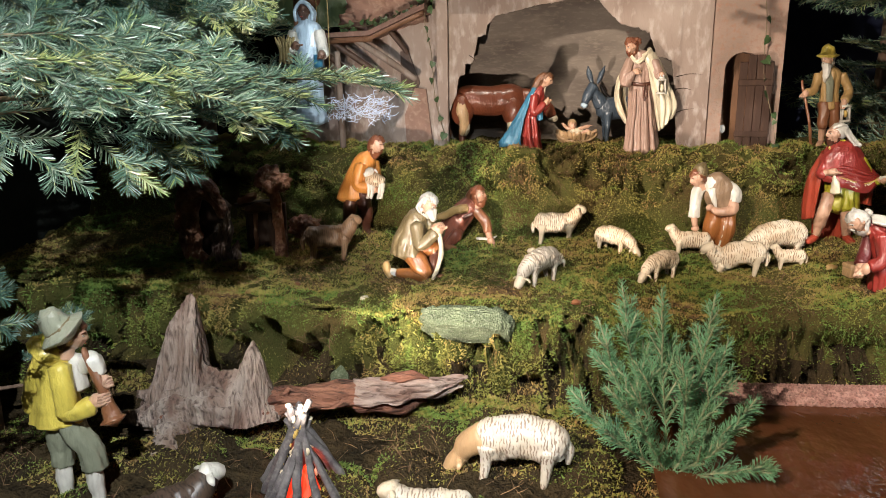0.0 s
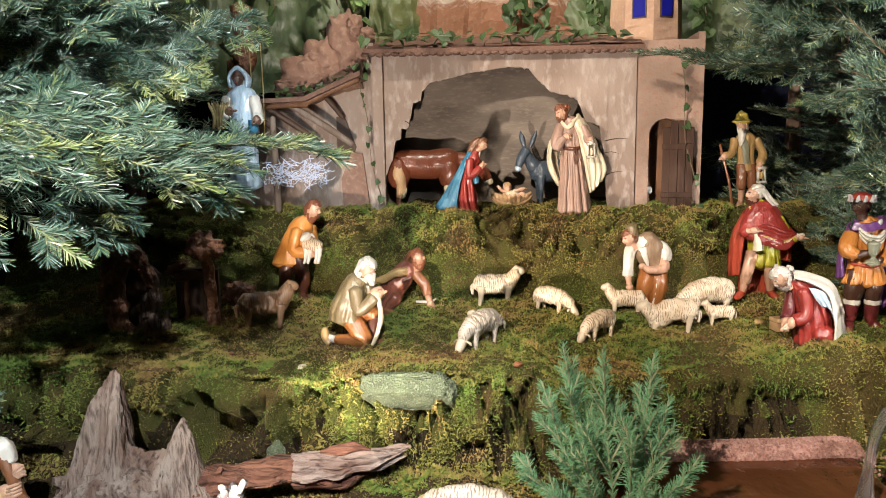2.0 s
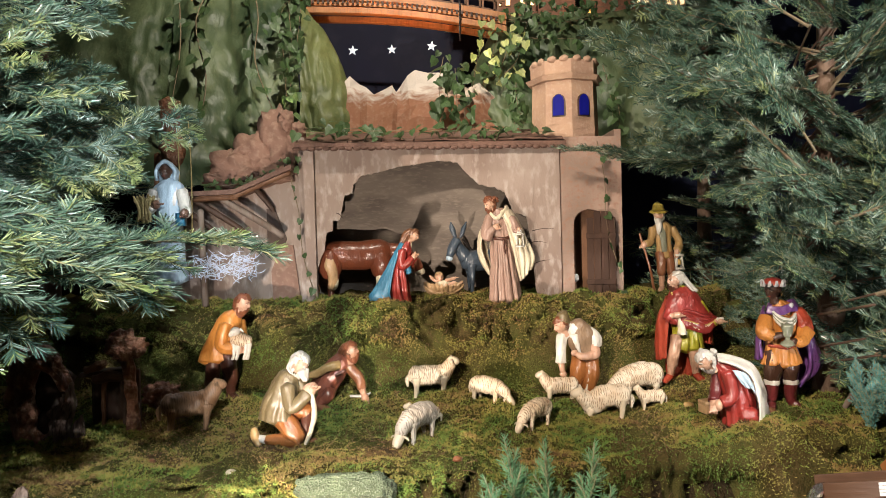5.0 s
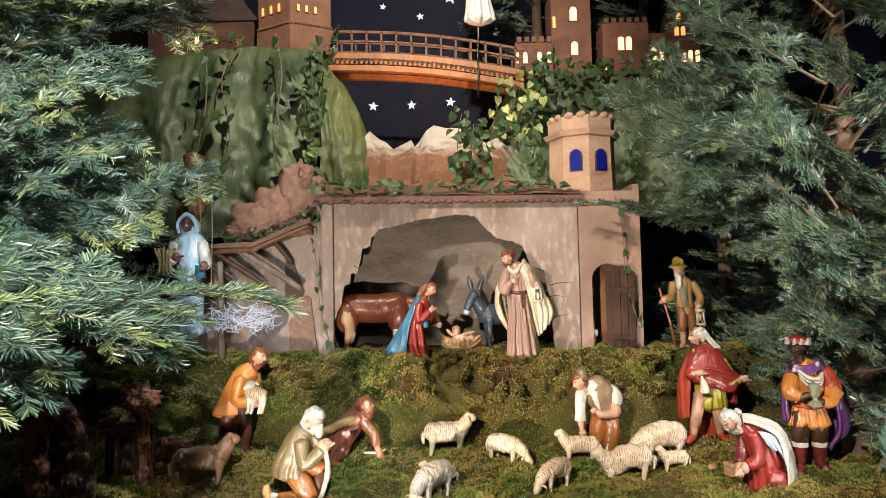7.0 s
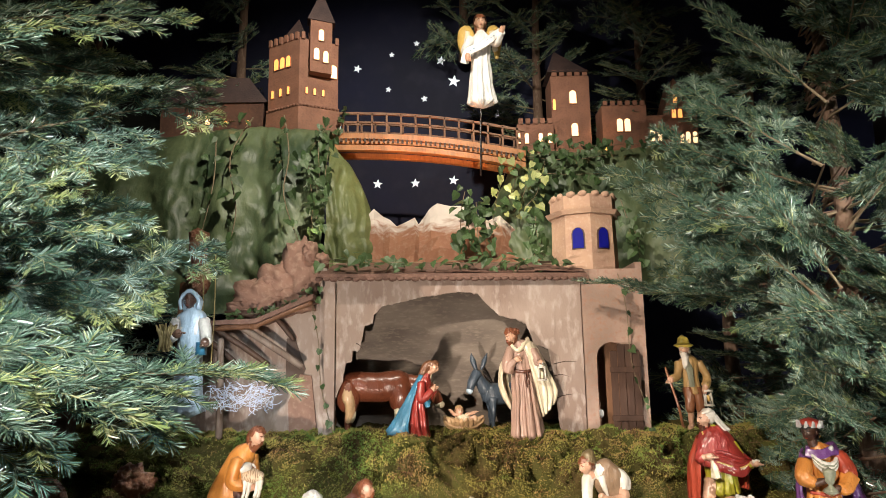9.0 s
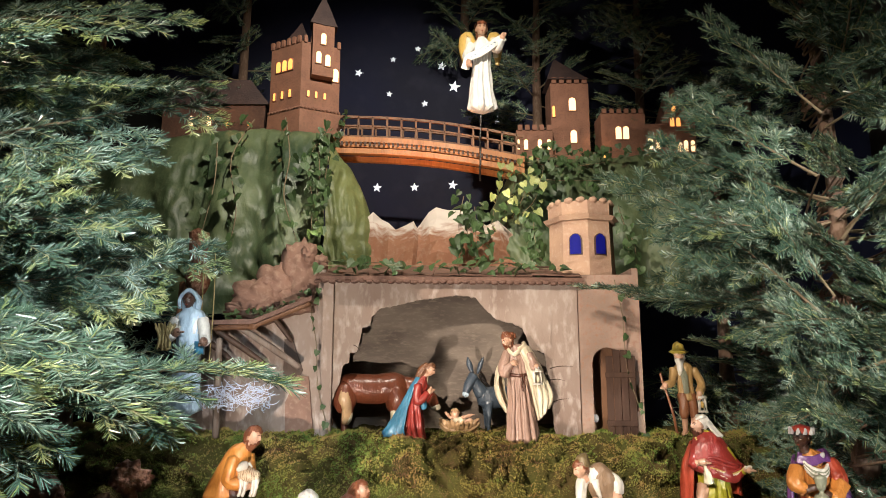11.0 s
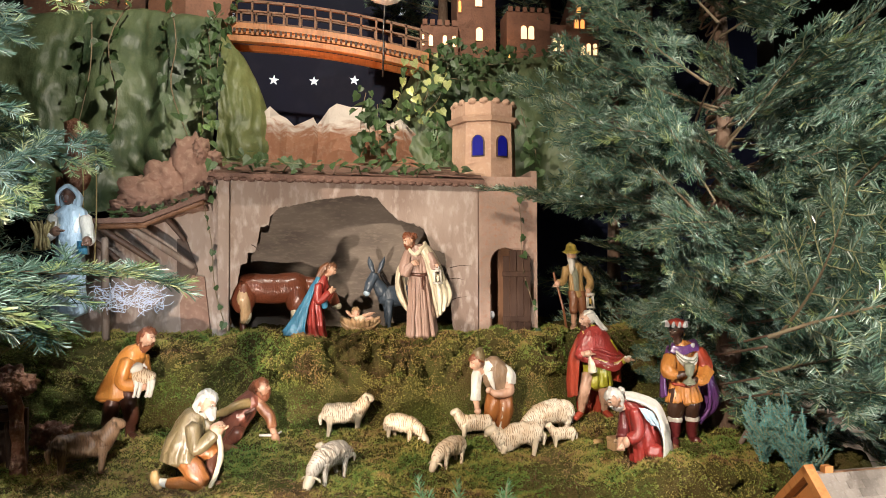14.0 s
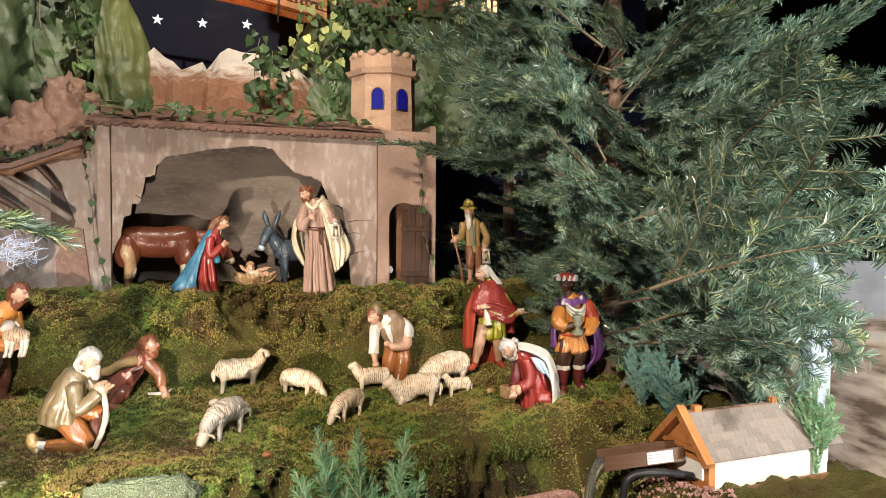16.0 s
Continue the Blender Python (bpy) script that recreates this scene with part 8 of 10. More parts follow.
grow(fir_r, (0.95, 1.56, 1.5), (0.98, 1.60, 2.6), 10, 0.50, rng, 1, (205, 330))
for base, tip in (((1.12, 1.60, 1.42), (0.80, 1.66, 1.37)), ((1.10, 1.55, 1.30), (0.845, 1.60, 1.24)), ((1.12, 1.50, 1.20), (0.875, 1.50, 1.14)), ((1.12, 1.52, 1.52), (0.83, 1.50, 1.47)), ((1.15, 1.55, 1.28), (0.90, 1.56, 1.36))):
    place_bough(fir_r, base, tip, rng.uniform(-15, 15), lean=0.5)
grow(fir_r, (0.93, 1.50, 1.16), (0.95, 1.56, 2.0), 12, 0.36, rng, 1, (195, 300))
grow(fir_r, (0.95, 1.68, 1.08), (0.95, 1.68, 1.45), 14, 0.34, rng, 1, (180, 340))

fir_l = thing("fir_tree", (-1.02, 0.92, 0.86), "tall fir reaching over the shepherds with pale-tipped sprays", "tree")
trunk(fir_l, [(0, 0, 0), (0.0, 0.02, 0.5), (0.02, 0.05, 1.2), (0.04, 0.1, 2.0)], 0.045, 0.018)
bpy.context.view_layer.update()
TRUNKS[fir_l.name] = ((-1.02, 0.92, 0.86), (-0.98, 1.02, 2.86))
for base, tip, roll, k in (((-0.90, 0.78, 1.395), (-0.44, 1.06, 1.415), -8, 1), ((-0.80, 0.76, 1.43), (-0.315, 1.21, 1.462), -14, 1), ((-0.80, 0.72, 1.46), (-0.52, 1.04, 1.505), 5, 0),
                           ((-0.82, 0.66, 1.50), (-0.62, 0.96, 1.52), 6, 0), ((-0.74, 0.52, 1.32), (-0.66, 0.66, 1.16), 0, 0)):
    place_bough(fir_l, base, tip, roll, (NEAR[k], (0.40, 0.58)[k]), lean=0.75)
for base, tip, roll in (((-0.85, 0.95, 1.80), (-0.425, 1.21, 1.955), 10), ((-0.85, 1.0, 1.60), (-0.445, 1.32, 1.690), 0), ((-0.85, 0.95, 2.0), (-0.475, 1.17, 2.12), 0), ((-0.85, 0.95, 1.68), (-0.52, 1.13, 1.735), 15), ((-0.85, 1.0, 1.9), (-0.445, 1.235, 2.015), -10), ((-0.82, 0.85, 1.0), (-0.80, 0.95, 1.10), 0)):
    place_bough(fir_l, base, tip, roll, kind=BRUSH)
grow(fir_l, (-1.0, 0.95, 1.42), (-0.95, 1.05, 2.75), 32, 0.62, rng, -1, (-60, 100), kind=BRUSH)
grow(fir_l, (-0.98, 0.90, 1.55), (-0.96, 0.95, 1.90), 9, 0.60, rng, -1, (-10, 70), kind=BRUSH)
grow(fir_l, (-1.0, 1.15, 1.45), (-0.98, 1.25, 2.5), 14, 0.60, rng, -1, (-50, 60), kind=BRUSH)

# dark conifers that close the back
def backdrop_fir(at, height, reach, count, label, seed, low=0.05):
    r = random.Random(seed)
    t = thing("fir_tree", at, label, "tree")
    trunk(t, [(0, 0, 0), (0, 0, height * 0.5), (0.02, 0, height)], 0.03, 0.008)
    for i in range(count):
        u = low + (1 - low) * i / count
        a = radians(r.uniform(150, 390))
        L = reach * (1 - 0.6 * u) * r.uniform(0.7, 1.1)
        base = Vector(at) + Vector((0, 0, height * u))
        place_bough(t, base, base + Vector((math.cos(a) * L, math.sin(a) * L, r.uniform(-0.15, 0.25) * L)), r.uniform(-30, 30), kind=FAR)
    return t


backdrop_fir((0.95, 2.32, 1.20), 1.05, 0.36, 34, "shaded fir behind the old shepherd", 3)
backdrop_fir((1.05, 2.25, 1.25), 1.3, 0.5, 36, "shaded fir at the side of the crib", 4)
backdrop_fir((0.45, 3.12, 2.35), 1.3, 0.42, 30, "dark fir behind the far castle", 6)
backdrop_fir((0.10, 3.22, 3.0), 0.8, 0.36, 18, "dark fir top above the night sky", 7)
backdrop_fir((0.95, 3.1, 2.3), 1.4, 0.48, 34, "dark fir behind the far castle", 8)
backdrop_fir((-0.95, 2.95, 2.35), 1.3, 0.40, 26, "dark fir behind the castle tower", 9)
backdrop_fir((-1.15, 2.05, 1.3), 1.3, 0.42, 30, "dark fir beside the green hill", 10)


# ---- wood, fire and stones on the lower ground ----
def carved_thing(c, name, at, label, category, size=0.01, turn=0, group="", kind=""):
    return c.make(name, at, label, category, size, turn, group, kind)


def lump(c, amount, freq):
    """Roughens all that was carved so far, lengths in centimetres."""
    for i, p in enumerate(c.v):
        v = Vector(p)
        c.v[i] = v + Vector((noise.noise(v * freq), noise.noise(v * freq + Vector((7, 3, 1))), noise.noise(v * freq + Vector((2, 9, 5))))) * amount
    return c


def pieces(c, names, name, at, label, category):
    """A thing whose carved tubes become its named parts."""
    t = thing(name, at, label, category)
    ends = c.cuts[1:] + [(len(c.v), len(c.f))]
    for k, ((v0, f0), (v1, f1)) in enumerate(zip(c.cuts, ends)):
        mesh_from(names[k], [p * 0.01 for p in c.v[v0:v1]], [tuple(i - v0 for i in f) for f in c.f[f0:f1]], c.mats, c.i[f0:f1], t)
    return t


def grain(c, start, along, amount, freq):
    """Long ridges and cracks along an axis, cut into what was carved from start on."""
    along = Vector(along).normalized()
    for i in range(start, len(c.v)):
        v = c.v[i]
        q = v - along * v.dot(along) * 0.88
        r = abs(noise.noise(q * freq)) * 2 - 0.45 + 0.5 * noise.noise(q * freq * 2.3)
        c.v[i] = v + Vector((noise.noise(q * 0.7 + Vector((5, 0, 0))), -0.8, 0.6)).normalized() * r * amount


c = Carved()
c.tube([(-24, -6, 4.4), (-10, -3, 4.8), (2, 2, 5.0), (9, 4.6, 5.0)], [(3.6, 2.8), (3.2, 2.6), (3.0, 2.3), (3.0, 2.2)], M["driftwood"], 44, (7, 0.07, 0.09), steps=16, twist=1.2)
c.tube([(8, 4.2, 5.2), (14, 6.2, 5.2), (20, 7.6, 5.6), (25, 9.4, 6.4), (28, 10.2, 6.9)], [(3.1, 2.3), (3.3, 2.2), (2.6, 1.6), (1.5, 0.9), (0.4, 0.3)], M["driftwood_pale"], 44, (7, 0.09, 0.16), steps=14)
c.tube([(18, 7.0, 4.6), (23, 8.8, 4.6), (27.4, 9.9, 5.1)], [(2.0, 1.2), (1.3, 0.9), (0.4, 0.3)], M["driftwood_pale"], 24, (5, 0.10, 0.2), steps=9)
c.tube([(8, 3.6, 3.2), (15, 6, 2.2), (21, 8, 2.4)], [(2.0, 1.3), (1.8, 1.1), (0.5, 0.4)], M["driftwood"], 24, (5, 0.08, 0.1), steps=9)
c.tube([(13, 6.0, 7.0), (17, 7.0, 8.0), (21, 8.0, 7.4)], [(0.8, 0.6), (1.1, 0.8), (0.4, 0.3)], M["driftwood"], 14, (5, 0.10, 0.1), steps=7)
c.tube([(-3.6, -1.6, 5.6), (-2.6, -2.0, 8.4)], [1.3, 0.3], M["driftwood"], 12, (4, 0.1, 0.1), steps=6)
lump(c, 0.7, 0.28)
grain(c, 0, (0.93, 0.36, 0.05), 0.55, 0.9)
pieces(c, ("heartwood", "split_end", "splinter", "bark_strip", "bark_strip", "stub"), "log", (-0.45, 1.055, 0.853), "weathered reddish log with a grey split end", "log")
c = Carved()
c.tube([(-28, -7, 3.5), (-21, -5, 5.4), (-14, -4, 5.2), (-9, -2, 3.6)], [(2.2, 2.0), (5.4, 3.6), (5.6, 3.6), (2.8, 2.2)], M["driftwood_up"], 46, (7, 0.06, 0.07), steps=14)
c.tube([(-21, -7, 3.5), (-20, -11, 2.4), (-18.5, -15, 1.0), (-17.5, -17.5, 0.8)], [(3.2, 2.8), (2.8, 2.4), (2.6, 2.2), (1.5, 1.4)], M["driftwood_up"], 32, (6, 0.10, 0.14), steps=9)
c.tube([(-26, -6, 3.4), (-32, -6, 2.4), (-38, -5, 1.2)], [(2.2, 1.6), (1.4, 1.2), (0.6, 0.5)], M["driftwood_up"], 24, (5, 0.08, 0.10), steps=9)
c.tube([(-26, -5, 6.0), (-28.5, -5, 7.0), (-30, -5, 6.2)], [(1.6, 1.3), (1.0, 0.8), (0.3, 0.3)], M["driftwood_up"], 14, (4, 0.1, 0.1), steps=6)
lump(c, 0.9, 0.28)
grain(c, 0, (0.25, 0.1, 1.0), 0.8, 0.75)
grain(c, 0, (0.8, 0.1, 0.5), 0.4, 1.9)
forked = pieces(c, ("stump", "root_end", "root_end", "spur"), "root", (-0.45, 1.055, 0.853), "bleached forked tree root standing on the moss", "root")



def split_plate(rim, foot0, foot1, thick, parent):
    """A torn plate of root wood: fibres run from its foot up to a ragged rim of (x, z), in centimetres."""
    across, up = 150, 46
    steps = [0.0]
    for p, q in zip(rim, rim[1:]):
        steps.append(steps[-1] + math.hypot(q[0] - p[0], q[1] - p[1]))
    verts, faces = [], []
    for side in (-1, 1):
        for a in range(across + 1):
            w = steps[-1] * a / across
            k = max(n for n in range(len(rim) - 1) if steps[n] <= w + 1e-9)
            f = (w - steps[k]) / (steps[k + 1] - steps[k])
            tx = rim[k][0] + (rim[k + 1][0] - rim[k][0]) * f + 0.30 * noise.noise(Vector((w * 0.9, 0, 2)))
            tz = rim[k][1] + (rim[k + 1][1] - rim[k][1]) * f + 0.55 * noise.noise(Vector((w * 1.3, 0, 7)))
            bx = foot0[0] + (foot1[0] - foot0[0]) * a / across
            bz = foot0[1] + (foot1[1] - foot0[1]) * a / across
            edge = min(1.0, 6.0 * min(a, across - a) / across) ** 0.6
            for b in range(up + 1):
                v = b / up
                e = v ** 0.85
                x, z = bx + (tx - bx) * e, bz + (tz - bz) * v
                x += 0.9 * noise.noise(Vector((w * 0.22, v * 2.2, 4))) * (1 - v)
                fibre = abs(noise.noise(Vector((w * 0.75 + 0.8 * noise.noise(Vector((w * 0.3, v * 3, 1))), v * 0.9, 3)))) * 2 - 0.4
                fine = noise.noise(Vector((w * 2.6, v * 1.6, 9))) + 0.5 * noise.noise(Vector((w * 5.5, v * 3.0, 5)))
                knot = noise.noise(Vector((x * 0.16, z * 0.2, 11)))
                d = (thick * (1 - v) ** 0.75 + 0.65) * (1 + 0.35 * knot) * edge * (1 - 0.75 * v ** 8)
                d += (0.85 * fibre + 0.30 * fine) * edge * min(1.0, 4 * (1 - v) + 0.25)
                verts.append(Vector((x, -2.6 - 1.1 * (1 - v) + side * max(0.05, d) + 1.2 * noise.noise(Vector((w * 0.12, v, 6))), z)) * 0.01)
        base = (0 if side < 0 else (across + 1) * (up + 1))
        for a in range(across):
            for b in range(up):
                q = base + a * (up + 1) + b
                quad = (q, q + up + 1, q + up + 2, q + 1)
                faces.append(quad if side < 0 else quad[::-1])
    return mesh_from("forked_plate", verts, faces, [M["driftwood_up"]], [0] * len(faces), parent)


split_plate([(-30, 6), (-28.2, 8), (-26.4, 11.5), (-25.4, 15), (-24, 19), (-21.6, 22.5), (-19.8, 25.2), (-18.2, 24.6), (-18.0, 19), (-17.6, 12.6), (-14.8, 11.2), (-11.2, 11.6), (-9.4, 14.8), (-8.0, 17.4), (-6.8, 15.0), (-5.8, 10.5), (-5.0, 6)], (-31, 2.6), (-3.0, 3.4), 3.8, forked)

fire = thing("camp_fire", (-0.385, 0.868, 0.842), "small tent of grey sticks with a red glowing middle", "camp fire")
rngf = random.Random(4)
for i in range(15):
    a = 2 * math.pi * i / 15 + rngf.uniform(-0.25, 0.25)
    r = rngf.uniform(5.6, 8.2)
    top = Vector((-1.6 * math.cos(a) + rngf.uniform(-0.9, 0.9), -1.2 * math.sin(a) + rngf.uniform(-0.6, 0.6), rngf.uniform(12.5, 16.0)))
    foot = Vector((r * math.cos(a), r * math.sin(a) * 0.85, 0))
    thick = rngf.uniform(0.45, 0.68)
    c = Carved().tube([foot, foot.lerp(top, 0.5) + Vector((rngf.uniform(-0.7, 0.7), rngf.uniform(-0.3, 0.3), 0)), top], [thick * 1.15, thick, thick * 0.8], M["ash"], 11, (4, 0.06, 0.08), rag=0.4, steps=8)
    if i in (2, 7, 8, 10):
        c.ball(top, (thick * 0.8, thick * 0.8, 0.25), "cream", None, 8, 5)
    for k in range(7 if i in (8, 9) else 2):
        u = rngf.uniform(0.25, 0.95)
        side = Vector((rngf.uniform(-0.5, 0.5), -0.8, 0.2)).normalized() * thick * 0.85
        c.ball(foot.lerp(top, u) + side, (rngf.uniform(0.25, 0.5), 0.18, rngf.uniform(0.3, 0.7)), "gold" if i in (8, 9, 3) else "cream", None, 8, 5, 0.6, 3)
    ob = mesh_from("stick", [p * 0.01 for p in c.v], c.f, c.mats, c.i, fire)
c = Carved()
for i in range(7):
    a = i * 0.9
    c.tube([(2.0 * math.cos(a), 1.6 * math.sin(a), 0.2), (1.4 * math.cos(a + 0.5), 1.2 * math.sin(a + 0.5), 2.4), (0.8 * math.cos(a), 0.8 * math.sin(a), 4.6)], [1.2, 0.9, 0.2], M["ember"], 8)
mesh_from("flame", [p * 0.01 for p in c.v], c.f, c.mats, c.i, fire, label="red lamp under crumpled film")
lamp("fire_lamp", "POINT", (-0.385, 0.860, 0.885), (0, 0, 0), 0.35, (1.0, 0.10, 0.04), 0.01)

c = Carved()
flat = lambda v: math.copysign(abs(v) ** 0.55, v)  # noqa: E731
c.shell((0, 0, 0), Matrix.Rotation(radians(-38), 3, "X"), 1.0, M["lichen"], lambda d: Vector((9.2 * flat(d.x), 5.2 * flat(d.y), 2.4 * flat(d.z) + 0.9 * noise.noise(d * 2.1))) * (1 + 0.10 * noise.noise(d * 3.0)), None, 90, 60)
lump(lump(c, 0.28, 1.2), 0.16, 3.4)
carved_thing(c, "stone", (-0.181, 1.236, 1.000), "flat pale green lichen-covered stone on the terrace edge", "stone")
c = Carved().tube([(0, 0, -2), (0.3, 0, 2), (0.6, 0, 4.2)], [(2.2, 0.5), (1.9, 0.5), (0.3, 0.2)], M["lichen"], 12, steps=4)
carved_thing(lump(c, 0.3, 0.6), "stone", (-0.425, 1.165, 0.885), "small upright grey-green stone behind the log", "stone")

# hollow root shelter beside the shepherds
c = Carved()
ring = [(1.6, -1.2, 0.4), (-2.4, -1.0, 1.6), (-4.8, -0.4, 7.0), (-5.2, 0.2, 13.0), (-4.2, 0.2, 18.0), (-0.8, 0.0, 20.4), (2.6, -0.4, 17.6), (4.6, -0.6, 13.6)]
c.tube(ring, [(2.8, 2.4), (2.2, 2.2), (2.0, 2.6), (2.0, 2.8), (2.6, 2.8), (2.8, 2.6), (2.2, 2.0), (1.2, 1.2)], M["root"], 44, (7, 0.10, 0.16), steps=12, twist=1.2)
c.tube([(4.0, -2.0, -1.0), (4.2, -1.8, 5.0), (5.4, -1.4, 10.0), (6.4, -1.0, 14.4)], [(2.8, 2.2), (2.0, 1.7), (1.6, 1.3), (0.5, 0.4)], M["driftwood_up"], 36, (6, 0.14, 0.2), steps=11, twist=1.0)
c.tube([(7.4, -2.2, -0.6), (7.8, -2.0, 3.4), (8.6, -1.8, 7.2)], [(1.8, 1.5), (1.3, 1.0), (0.3, 0.3)], M["driftwood_up"], 24, (5, 0.14, 0.2), steps=9)
c.tube([(1.6, -0.6, 7.4), (3.2, -1.0, 8.6)], [(1.4, 1.1), (0.8, 0.7)], M["driftwood_up"], 18, (4, 0.1, 0.16), steps=6)
c.tube([(-4.0, 3.4, 0), (-2.6, 4.2, 9), (0.4, 4.2, 17)], [(4.4, 1.4), (5.4, 1.4), (4.0, 1.2)], M["wood_dark"], 30, (6, 0.10, 0.12), steps=9)
lump(c, 1.0, 0.30)
grain(c, 0, (0.1, 0, 1), 0.8, 0.7)
grain(c, 0, (0.3, 0.2, 0.8), 0.45, 1.6)
pieces(c, ("hollow_ring", "prong", "spur", "knot", "rear_wall"), "root", (-0.865, 1.50, 1.022), "hollow dark reddish root forming a small cave", "root")
shelter = thing("shelter", (-0.785, 1.56, 1.050), "dark wooden shelter with a knotted post beside the root", "shelter")


def rough_post(name, pts, radii, m, label=""):
    p = Carved().tube(pts, radii, m, 26, (5, 0.10, 0.14), steps=10)
    grain(p, 0, (0, 0, 1), 0.3, 1.2)
    return mesh_from(name, [v * 0.01 for v in lump(p, 0.4, 0.4).v], p.f, p.mats, p.i, shelter, label=label)


rough_post("post", [(9.2, -2.0, -1), (9.0, -2.0, 7), (8.2, -1.8, 15.5)], [1.5, 1.25, 1.3], M["root"])
rough_post("post", [(2.6, -1.6, -1), (2.4, -1.6, 6), (2.6, -1.4, 11)], [0.55, 0.5, 0.5], M["wood"])
rough_post("post", [(7.0, -1.0, -1), (6.6, -1.0, 6), (6.4, -1.0, 11.4)], [0.65, 0.6, 0.5], M["wood_dark"])
rough_post("post", [(-0.6, 1.5, -1), (-0.4, 1.5, 12.0)], [0.8, 0.8], M["wood_dark"])
rough_post("lintel", [(-1.6, -1.4, 13.4), (1.6, -1.8, 14.2), (3.2, -1.6, 15.0)], [0.8, 0.95, 0.8], M["wood"])
rough_post("lintel", [(0.6, -1.8, 11.2), (4.2, -2.0, 12.0), (7.6, -1.8, 11.6)], [0.9, 1.2, 0.9], M["wood_wet"])
part("back_panel", boxed((-0.022, 0.024, -0.02), (0.088, 0.034, 0.125), None, 0.002), M["wood_dark"], shelter)
part("roof", boxed((-0.024, -0.012, 0.118), (0.086, 0.036, 0.128), pose(0, 0, 0, 0, -4, 0), 0.002), M["wood_dark"], shelter)
p = Carved().ball((7.4, -1.2, 18.4), (3.8, 3.0, 3.3), M["root"], None, 34, 22, 0.5, 1.5)
grain(p, 0, (0.6, 0, 0.8), 0.18, 0.9)
mesh_from("knot", [v * 0.01 for v in lump(p, 0.6, 0.45).v], p.f, p.mats, p.i, shelter, label="bulging reddish burl on top of the post")
c = Carved().ball((0, 0, 2.4), (4.2, 3.2, 3.0), M["root"], None, 34, 20, 0.4, 1.6)
carved_thing(lump(c, 0.5, 0.5), "rock", (-0.672, 1.65, 1.075), "reddish-brown rock beside the shelter", "rock")

# well house above the woman
well = thing("well_frame", (-0.755, 2.00, 1.28), "carved brown well frame with a hanging rope", "well")
c = Carved().ball((0, 0, 46), (3.4, 3.0, 5.0), M["root"], None, 18, 12, 0.5, 1.6).tube([(0, 0, 50), (-0.5, 0, 60)], [2.2, 2.8], M["root"], 12, (5, 0.1, 0.1))
mesh_from("head_block", [p * 0.01 for p in lump(c, 0.5, 0.4).v], c.f, c.mats, c.i, well)
beam("post", (-0.06, 0.02, 0.0), (-0.05, 0.02, 0.45), 0.012, M["wood"], well)
beam("post", (0.08, 0.0, 0.0), (0.075, 0.0, 0.28), 0.010, M["wood_grey"], well)
for x, z0, z1 in ((0.028, 0.18, 0.54), (0.062, 0.20, 0.54)):
    c = Carved().tube([(x, -0.04, z0), (x + 0.004, -0.04, (z0 + z1) / 2), (x - 0.003, -0.03, z1)], [0.0018] * 3, M["straw"], 6)
    mesh_from("rope", c.v, c.f, c.mats, c.i, well)

# spun angel hair
c = Carved()
rw = random.Random(8)
for i in range(190):
    p = Vector((rw.uniform(-9, 9), rw.uniform(-3, 3), rw.uniform(-3.4, 3.4)))
    q = p + Vector((rw.uniform(-4, 4), rw.uniform(-1.5, 1.5), rw.uniform(-2.5, 2.5)))
    c.tube([p, (p + q) / 2 + Vector((rw.uniform(-1, 1), rw.uniform(-1, 1), rw.uniform(-1.2, 1.2))), q], [0.09, 0.09, 0.07], M["web"], 4, steps=3, ends=False)
carved_thing(c, "angel_hair", (-0.595, 1.93, 1.395), "loose tangle of bluish-white spun angel hair", "decoration", kind="stuff")

# ---- mill house, trough, hose ----
mill = thing("mill_house", (0.772, 1.074, 0.976), "small mill house with white wall, honey-wood gable and shingle roof", "house", turn=3.5)
mill.scale = (1.20, 0.80, 0.93)
LEN, HALF, RZ, EZ = 0.285, 0.088, 0.152, 0.072
part("wall", boxed((0.030, -0.074, 0), (LEN - 0.02, 0.074, 0.082)), M["white_wall"], mill, "white painted side wall")
gb = prism([(-0.074, 0.0), (-0.074, 0.083), (0.0, 0.148), (0.074, 0.083), (0.074, 0.0)], 0.0, 0.012)
g = part("gable", gb, M["honey"], mill, "honey-coloured planked gable")
g.matrix_basis = pose(0.030, 0, 0, 0, 0, 90)
g2 = part("gable", prism([(-0.074, 0.08), (0.0, 0.148), (0.074, 0.08)], 0.0, 0.012), M["honey"], mill)
g2.matrix_basis = pose(LEN - 0.02, 0, 0, 0, 0, 90)
for s in (-1, 1):
    bargeboard = boxed((-0.004, -0.010, -0.006), (0.012, HALF * 1.42 + 0.004, 0.010), None, 0.0015)
    ob = part("bargeboard", bargeboard, M["honey"], mill)
    ob.matrix_basis = pose(0.0, 0, RZ + 0.002, 0, 0, 0) @ (pose(0, 0, 0, -42.3, 0, 0) if s > 0 else pose(0, 0, 0, 42.3, 0, 0) @ Matrix.Scale(-1, 4, (0, 1, 0)))
part("tie_beam", boxed((0.009, -0.072, 0.078), (0.0175, 0.072, 0.088), None, 0.001), M["honey"], mill)
part("hatch", boxed((0.0135, -0.060, 0.028), (0.0175, 0.030, 0.060), None, 0.001), M["paper"], mill, "white strip across the gable")
part("plinth", boxed((0.035, -0.082, -0.03), (LEN - 0.015, -0.0745, 0.010), None, 0.002), M["wood"], mill)
slope = math.degrees(math.atan2(RZ - EZ, HALF))
length_down = math.hypot(RZ - EZ, HALF)
